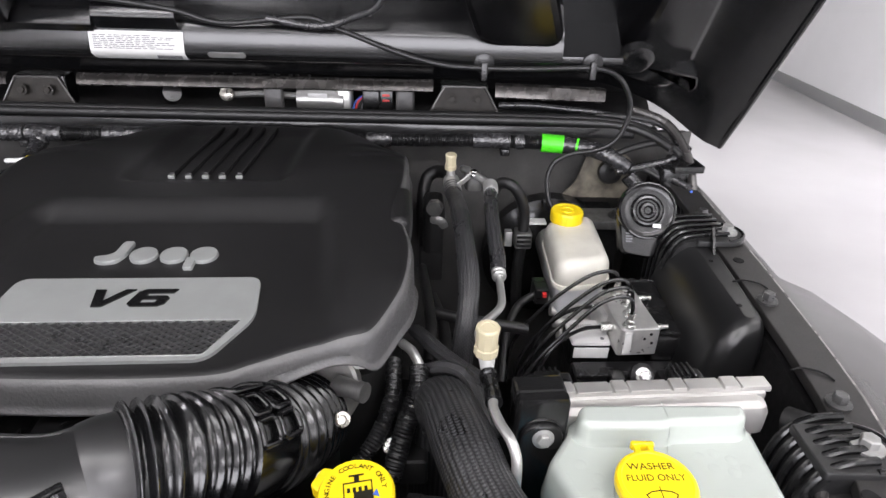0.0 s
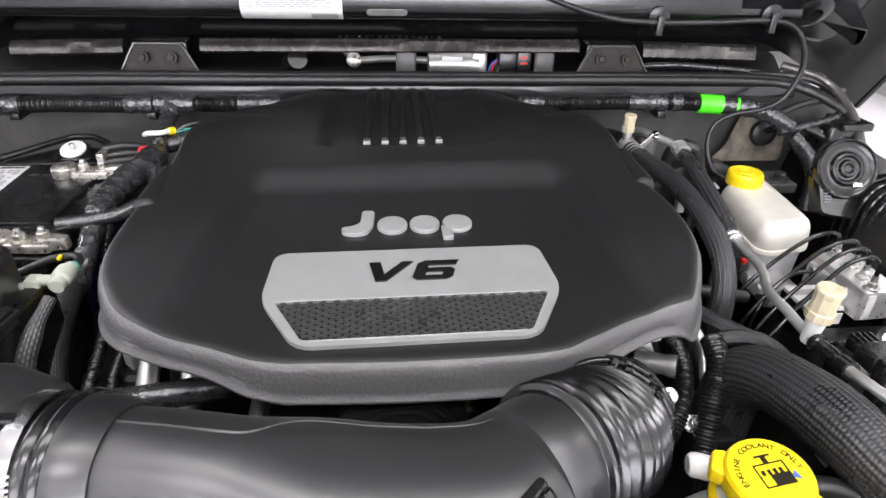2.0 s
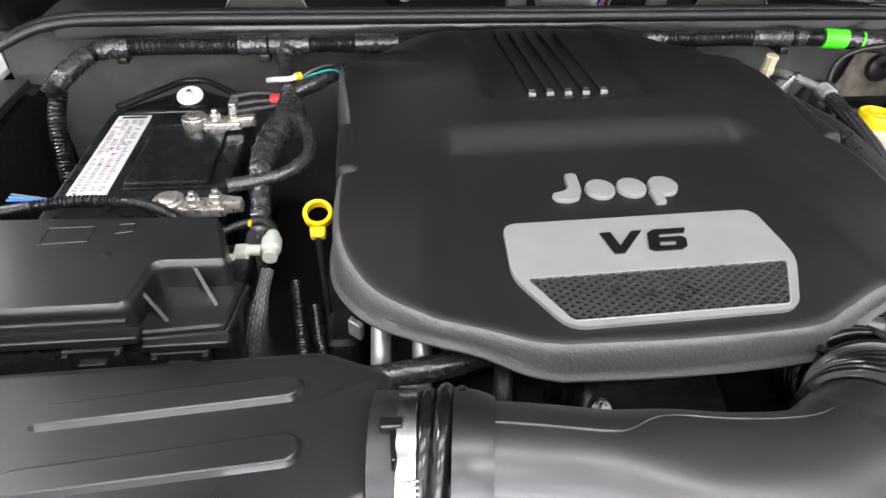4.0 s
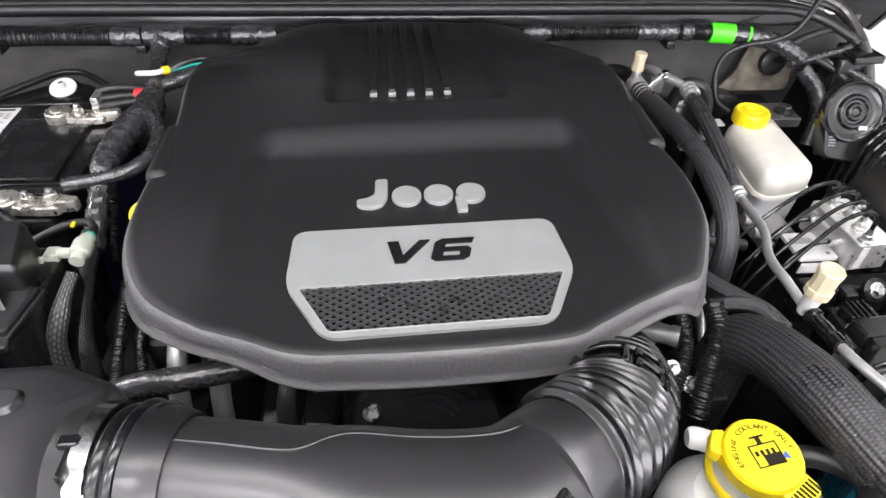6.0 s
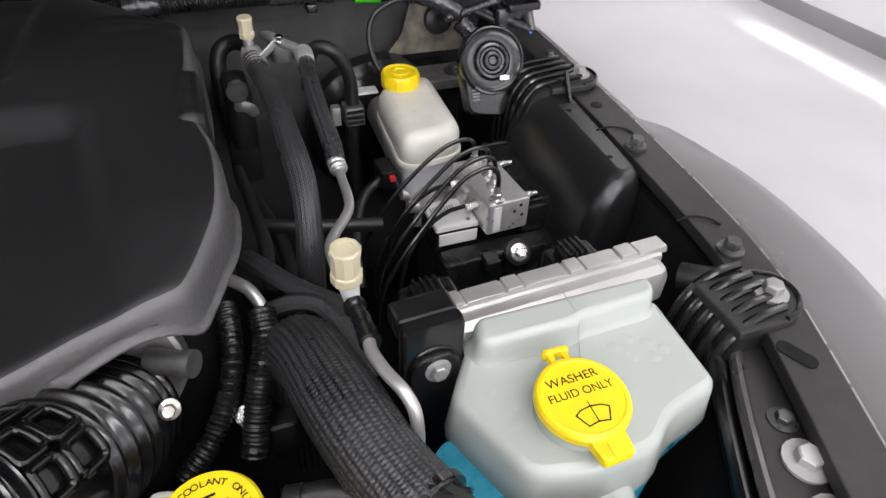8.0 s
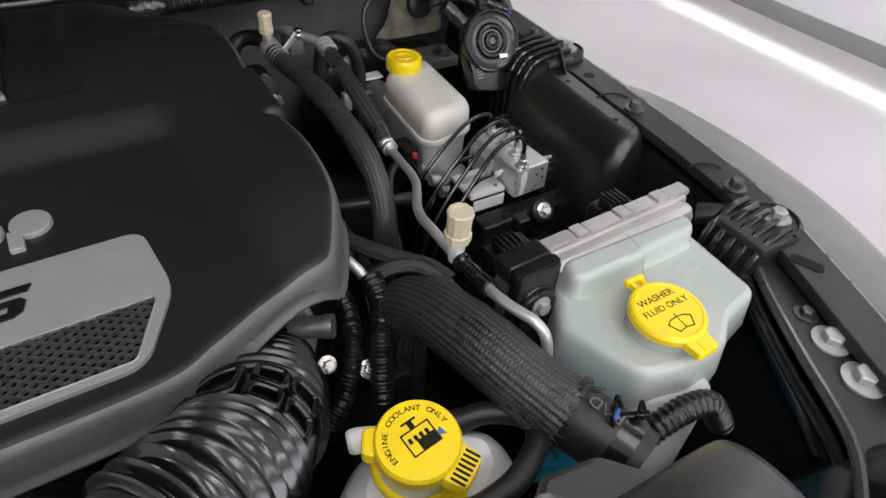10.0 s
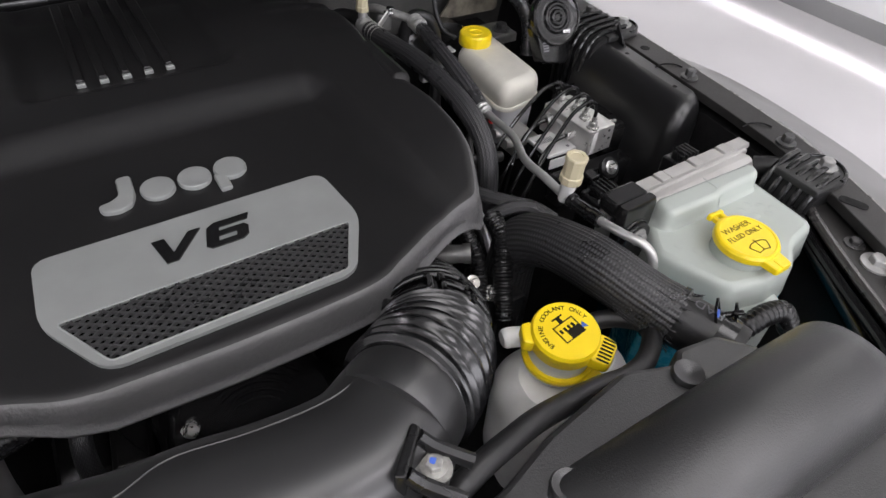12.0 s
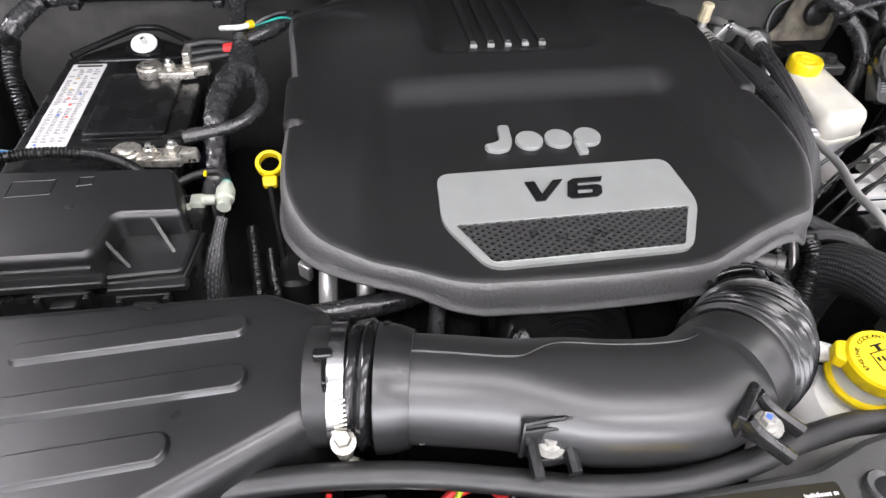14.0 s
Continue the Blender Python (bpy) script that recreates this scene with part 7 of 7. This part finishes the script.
for x, z in ((0.590, 0.919), (0.593, 0.905), (0.582, 0.912)):
    part("port", lathe([(0, 0), (0.0022, 0), (0.0022, 0.0006), (0, 0.0006)], pose(x, 0.1035 + 0.06 * (x - 0.572), z, 90), 10), PIT, blk)
part("code_label", box(-0.020, -0.0490, 0.002, -0.010, -0.0480, 0.036, 0.0003, pose(0.572, 0.151, 0.887, 0, 0, 4)), PAPER, blk, "white code label")

# ---- horn ----
hn = thing("horn", 0.66, 0.36, 0.86, "glossy black snail horn with ridged face", "horn")
hm = pose(0.635, 0.308, 1.000, 62, 0, -4) @ Matrix.Diagonal((0.82, 0.82, 0.82, 1))
part("shell", lathe([(0, -0.03), (0.044, -0.03), (0.052, -0.020), (0.054, -0.006), (0.0525, 0.001), (0.049, 0.004), (0.045, 0.002), (0.040, 0.0005), (0.031, 0.001), (0.027, 0.0055), (0.023, 0.006), (0.020, 0.003), (0.0165, 0.003), (0.0135, 0.0075), (0.009, 0.008), (0.006, 0.005), (0, 0.005)], hm, 48), GLOSS, hn)
part("mouth", loft([(rounded([(-0.044, -0.082), (0.020, -0.090), (0.050, 0.0), (-0.052, 0.0)], 0.014), -0.028), (rounded([(-0.044, -0.082), (0.020, -0.090), (0.050, 0.0), (-0.052, 0.0)], 0.014), -0.008), (rounded([(-0.040, -0.078), (0.016, -0.086), (0.046, 0.0), (-0.048, 0.0)], 0.012), -0.002)], hm), GLOSS, hn, "flared mouth of the horn")
part("rim", sweep([tuple(hm @ Vector((0.0505 * math.cos(a), 0.0505 * math.sin(a), 0.0045))) for a in (radians(-130 + 12 * k) for k in range(24))], 0.0022, 8), GLOSS, hn)
part("terminal", box(0.010, -0.032, 0.0, 0.026, -0.024, 0.006, 0.001, hm), CHROME, hn, "bright terminal")
for k in range(4):
    part("stamp_bar", box(-0.036, -0.060 + 0.005 * k, -0.0018, -0.024, -0.057 + 0.005 * k, -0.0008, 0.0002, hm), GREY, hn)
part("hanger", sweep([(0.70, 0.34, 0.93), (0.72, 0.36, 0.95), (0.735, 0.40, 0.968)], 0.006, 8), DARK, hn)

# ---- cables and clutter in the rear corner ----
corner = thing("corner_harness", 0.72, 0.50, 0.92, "tangled black taped cables in the rear corner", "cable harness")
for pts, r, mt in (([(0.62, 0.50, 1.012), (0.68, 0.515, 1.03), (0.73, 0.52, 1.035), (0.755, 0.50, 1.02)], 0.006, RUBBER), ([(0.64, 0.49, 0.99), (0.70, 0.50, 1.0), (0.745, 0.505, 1.012), (0.76, 0.53, 1.03)], 0.007, TAPE), ([(0.66, 0.485, 0.985), (0.69, 0.47, 0.955), (0.70, 0.45, 0.92), (0.69, 0.43, 0.87)], 0.0135, TAPE), ([(0.70, 0.50, 0.99), (0.735, 0.48, 0.985), (0.765, 0.45, 0.975)], 0.008, TAPE), ([(0.74, 0.47, 0.965), (0.76, 0.40, 0.972), (0.752, 0.36, 0.965)], 0.004, RUBBER)):
    part("cable", sweep(pts, r, 12), mt, corner, "", 60)
part("box", box(0.715, 0.47, 0.94, 0.775, 0.52, 1.005, 0.006), GLOSS, corner, "black plastic cover")
part("flap", slab(rounded([(0.73, 0.46), (0.79, 0.465), (0.785, 0.52), (0.74, 0.53)], 0.006), 1.0, 1.012, 0.003), GLOSS, corner)
part("blue_clip", box(0.754, 0.430, 0.978, 0.759, 0.434, 0.981, 0.001), BLUEINK, corner, "blue clip")

# ---- fender rail fittings ----
first = None
for x, y in ((0.739, 0.340), (0.723, 0.097), (0.703, -0.086)):
    if first is None:
        first = thing("rail_bolt", x, y, 0.9765, "dark flanged bolt in the fender rail", "bolt", "rail bolts")
        part("head", hexa(0.0075, 0.013, pose(x, y, 0.9765), None, 0.0125), STEEL, first)
    else:
        copy_thing(first, pose(x, y, 0.9765))
for x, y in ((0.734, 0.200),):
    part("rail_hole", lathe([(0, 0), (0.0075, 0), (0.0075, 0.0008), (0, 0.0008)], pose(x, y, 0.9758), 20), PIT, car, "dark hole in the rail")
# Thin dark lines paint the shade of grooves in the rail.
for x, y in ((0.724, 0.137), (0.706, -0.040)):
    part("rail_groove", sweep([(x - 0.024, y + 0.006, 0.977), (x - 0.008, y + 0.007, 0.978), (x + 0.008, y - 0.001, 0.978), (x + 0.014, y - 0.012, 0.977)], 0.0011, 6), PIT, car, "thin dark line standing for a shaded groove")
# rail in front of the forward mount, stepping down to the lamp panel
inner_edge = [(0.660, -0.150), (0.632, -0.190), (0.612, -0.222), (0.585, -0.270), (0.545, -0.343), (0.497, -0.385)]
front_rail = part("front_flange", slab(rounded(inner_edge + [(0.50, -0.46), (0.68, -0.46), (0.700, -0.30), (0.710, -0.16)], 0.006), 0.948, 0.958, 0.002), RAILM, car, "dark painted front flange", 30)
part("rolled_edge", sweep([(x - 0.001, y, 0.957) for x, y in inner_edge], 0.0055, 10, 0.01), PAINT, front_rail, "rolled bright edge")
part("inner_lip", sweep([(x - 0.014, y - 0.004, 0.945) for x, y in inner_edge], 0.006, 10, 0.01), SHADEPAINT, front_rail, "black inner lip")
part("flange_slot", slab(rounded([(-0.016, -0.007), (0.016, -0.007), (0.016, 0.007), (-0.016, 0.007)], 0.0065), 0, 0.0008, 0.0001, pose(0.668, -0.204, 0.9762, 0, 0, -66)), PIT, front_rail, "dark slot")
for x, y, r in ((0.629, -0.240, 0.0065), (0.620, -0.272, 0.0098), (0.606, -0.312, 0.0105)):
    part("flange_bolt", hexa(r, r * 1.1, pose(x, y, 0.958), None, r * 1.75), BOLTW if r > 0.009 else STEEL, front_rail, "flanged bolt")
part("inner_brace", sweep([(0.642, -0.155, 0.945), (0.612, -0.215, 0.935), (0.585, -0.28, 0.92), (0.55, -0.36, 0.905)], 0.012, 12), SHADEPAINT, car, "black painted brace", 60)
part("wheel_liner", grid_sheet(span(0, 1, 10), span(0, 1, 8), lambda u, v: (0.650 - 0.05 * v - 0.08 * u, -0.14 - 0.25 * u, 0.935 - 0.25 * v - 0.04 * u)), LINING, car, "black inner lining", 60)
lampb = thing("headlamp_housing", 0.56, -0.40, 0.80, "black headlamp housing with a bright fitting", "headlamp")
part("shell", lathe([(0, 0), (0.08, 0), (0.09, 0.02), (0.085, 0.06), (0.05, 0.09), (0, 0.095)], pose(0.55, -0.42, 0.88, -70), 32), GLOSS, lampb)
part("fitting", lathe([(0, 0), (0.011, 0), (0.011, 0.012), (0.006, 0.014), (0, 0.014)], pose(0.505, -0.392, 0.945, -20), 24), PIPE, lampb, "bright adjuster")
part("stand", box(0.48, -0.55, 0.44, 0.62, -0.42, 0.86, 0.01), PIT, lampb)
part("bumper_post", sweep([(0.665, -0.075, 0.95), (0.675, -0.09, 0.955), (0.69, -0.10, 0.955)], 0.014, 14), RUBBER, pcm, "black rubber post")

# ---- cowl: hinges, wiper drive, strips ----
for hx in (-0.40, 0.372):
    pts = rounded([(-0.066, 0.0), (0.066, 0.0), (0.038, 0.048), (-0.038, 0.048)], 0.008)
    hg = part("hinge", sheet(pts, [], 0.005, pose(hx, 0.607, 1.054, 76)), HINGEM, hood, "black folded hinge bracket")
    part("hinge_flange", sweep([tuple(pose(hx, 0.604, 1.054, 76) @ Vector(q)) for q in ((-0.066, 0.0, 0.003), (-0.04, 0.046, 0.003), (-0.03, 0.05, 0.003), (0.03, 0.05, 0.003), (0.04, 0.046, 0.003), (0.066, 0.0, 0.003))], 0.0024, 8, 0.01), PAINT, hg)
    part("hinge_arm", box(hx - 0.045, 0.62, 1.05, hx + 0.045, 0.66, 1.106, 0.004), SHADEPAINT, hg)
    for dx in (-0.023, 0.023):
        part("hinge_bolt", hexa(0.0062, 0.006, pose(hx + dx, 0.600, 1.084, 76), None, 0.0095), HINGEM, hg, "dark bolt")
wm = thing("wiper_motor", 0.10, 0.67, 1.03, "grey cast wiper motor with a pale label", "wiper motor")
part("body", sweep([(0.052, 0.67, 1.058), (0.10, 0.672, 1.058), (0.142, 0.672, 1.056)], lambda s, u: 0.019 + 0.004 * u, 22), PIPE, wm)
part("gear_case", box(0.128, 0.655, 1.035, 0.158, 0.70, 1.082, 0.005), PIPE, wm)
part("label", box(0.075, 0.650, 1.066, 0.112, 0.6535, 1.076, 0.0005, None), PAPER, wm, "pale label")
for sx, mt in ((0.16, BLUEINK), (0.165, RED), (0.17, BLACK), (0.176, GREY)):
    part("wire", sweep([(sx, 0.655, 1.045), (sx + 0.006, 0.66, 1.06), (sx + 0.02, 0.67, 1.068)], 0.002, 6), mt, wm)
part("plug", box(0.178, 0.655, 1.04, 0.213, 0.69, 1.082, 0.003), BLACK, wm, "black plug")
part("plug_mark", box(0.217, 0.652, 1.062, 0.231, 0.6535, 1.066, 0.0005), RED, wm, "red mark")
part("plug_mark", box(0.217, 0.652, 1.072, 0.231, 0.6535, 1.076, 0.0005), RED, wm, "red mark")
part("relay", box(0.212, 0.653, 1.045, 0.238, 0.68, 1.084, 0.002), BLACK, wm)
for x in (0.012, 0.262):
    part("mount", box(x - 0.019, 0.645, 1.038, x + 0.017, 0.66, 1.086, 0.004), FOOTGREY, wm, "grey mounting foot")
part("link", sweep([(-0.11, 0.70, 1.085), (-0.085, 0.685, 1.066), (-0.07, 0.68, 1.062), (-0.02, 0.675, 1.066), (0.05, 0.672, 1.064)], 0.0065, 10), CASTGREY, wm, "dull metal linkage")
part("pivot", lathe([(0, 0), (0.013, 0), (0.013, 0.008), (0.006, 0.012), (0, 0.012)], pose(-0.082, 0.672, 1.064, 70), 20), LEAD, wm)
dr = thing("drain_tube", -0.19, 0.68, 1.03, "dark metal stub in the cowl", "tube")
part("stub", sweep([(-0.20, 0.70, 1.05), (-0.185, 0.67, 1.064), (-0.18, 0.655, 1.07)], 0.017, 16), GLOSS, dr)
for x0, x1, za, zb, h in ((-0.64, -0.46, 1.084, 1.088, 0.016), (-0.335, 0.314, 1.091, 1.093, 0.015), (0.430, 0.640, 1.085, 1.080, 0.020)):
    bm = bmesh.new()
    rows = []
    for i in range(25):
        u = i / 24
        x, z = x0 + (x1 - x0) * u, za + (zb - za) * u
        dent = 0.004 * (math.sin(u * 75) > 0.2) * (0.45 < u < 0.72)
        rows.append([bm.verts.new((x, y, zz)) for y, zz in ((0.625, z - 0.004), (0.619, z), (0.621 + dent, z + h * 0.5), (0.626, z + h), (0.634, z + h + 0.003))])
    for a, b in zip(rows, rows[1:]):
        for k in range(4):
            bm.faces.new((a[k], a[k + 1], b[k + 1], b[k]))
    part("cowl_strip", bm, EDGEPAINT, car, "grey painted metal edge above the cowl", 40)
for k in range(16):
    part("vent_slat", box(-0.11 + 0.012 * k, 0.694, 1.094 + 0.003 * (k % 3), -0.104 + 0.012 * k, 0.70, 1.110, 0.001), DARK, car)
for pts, mt in (([(0.44, 0.63, 1.066), (0.50, 0.62, 1.07), (0.56, 0.61, 1.068), (0.64, 0.60, 1.062), (0.72, 0.57, 1.05)], TAPE), ([(0.44, 0.64, 1.062), (0.52, 0.63, 1.062), (0.62, 0.61, 1.056)], RUBBER), ([(0.62, 0.60, 1.06), (0.70, 0.585, 1.06), (0.745, 0.56, 1.05), (0.765, 0.53, 1.02)], RUBBER)):
    part("cowl_cable", sweep(pts, 0.006, 10), mt, corner, "", 60)
for x in span(-0.6, 0.6, 9):
    part("cowl_bump", lathe([(0, 0), (0.015, 0), (0.01, 0.012), (0, 0.014)], pose(x + 0.03 * math.sin(x * 40), 0.63 + 0.01 * math.sin(x * 9), 1.01), 12), BLACK, car)

# ---- hood cable, label, clips, bump stop ----
hc = thing("hood_cable", 0.3, 0.5, 0.94, "thin black cable clipped under the hood", "cable")
part("cable", sweep([(-0.40, 0.478, 1.262), (-0.25, 0.478, 1.262), (-0.10, 0.484, 1.245), (-0.018, 0.486, 1.226), (0.107, 0.484, 1.238), (0.16, 0.484, 1.222), (0.248, 0.484, 1.190), (0.32, 0.484, 1.172), (0.393, 0.486, 1.167), (0.48, 0.486, 1.168), (0.572, 0.486, 1.171), (0.615, 0.488, 1.158), (0.64, 0.49, 1.125), (0.645, 0.49, 1.09), (0.63, 0.49, 1.05), (0.60, 0.492, 1.03), (0.556, 0.50, 1.018), (0.528, 0.50, 1.0), (0.518, 0.49, 0.97), (0.524, 0.47, 0.935), (0.545, 0.46, 0.92)], 0.0042, 12), RUBBER, hc)
part("branch", sweep([(0.05, 0.484, 1.235), (0.13, 0.478, 1.226), (0.18, 0.47, 1.24), (0.225, 0.455, 1.262), (0.235, 0.45, 1.30)], 0.006, 12), TAPE, hc, "taped branch")
for x, z in ((0.392, 1.173), (0.570, 1.178)):
    part("clip", merge(lathe([(0, 0), (0.0165, 0), (0.0165, 0.003), (0.010, 0.005), (0, 0.005)], pose(x, 0.491, z, 92), 24), box(x - 0.005, 0.478, z - 0.024, x + 0.005, 0.490, z + 0.004, 0.001)), BLACK, hc, "black push clip")
lbl_bm = bmesh.new()
cols = []
for x in span(-0.073, 0.073, 14):
    cols.append([lbl_bm.verts.new(HOOD @ Vector((x - 0.178, y, z))) for y, z in ((0.216, 0.0205), (0.226, 0.0272), (0.238, 0.0297), (0.2432, 0.0278), (0.2535, 0.0169), (0.2632, 0.0066))])
for a, b in zip(cols, cols[1:]):
    for k in range(5):
        lbl_bm.faces.new((a[k], a[k + 1], b[k + 1], b[k]))
hlab = part("label", lbl_bm, PAPER, hood, "white printed sticker with grey lines", 60)
for k in range(8):
    yy, zz = 0.2448 + 0.0019 * k, 0.0262 - 0.00202 * k
    bars = bmesh.new()
    x = -0.245
    while x < -0.130 - 0.03 * (k % 3 == 1):
        w = random.uniform(0.004, 0.014)
        box(0, 0, -0.0003, w, 0.0012, 0.0005, 0.0001, HOOD @ pose(x, yy, zz, -46.7), bars)
        x += w + random.uniform(0.001, 0.004)
    part("print_line", bars, GREY, hlab)
for c in range(14):
    part("code_bar", box(-0.150 + 0.0028 * c, 0.2275, 0.0272, -0.1488 + 0.0028 * c, 0.2355, 0.0301, 0.0001, HOOD), GREY, hlab)
part("beam_slot", slab(rounded([(-0.03, -0.006), (0.03, -0.006), (0.03, 0.006), (-0.03, 0.006)], 0.006), 0, 0.001, 0.0003, HOOD @ pose(-0.04, 0.2385, 0.0281)), PIPE, hood, "pale oval slot")
part("bump_stop", lathe([(0.008, 0), (0.03, 0), (0.032, 0.006), (0.03, 0.016), (0.02, 0.022), (0.012, 0.022), (0.009, 0.012)], HOOD @ pose(0.625, 0.235, 0.0), 28), GLOSS, hood, "round black bump stop")
part("side_strap", slab(rounded([(0.0, -0.012), (0.10, -0.03), (0.11, -0.06), (0.095, -0.075), (0.085, -0.045), (0.0, 0.012)], 0.008), -0.05, 0.012, 0.004, HOOD @ pose(0.650, 0.225, 0.0)), SHADEPAINT, hood, "bent black strap")
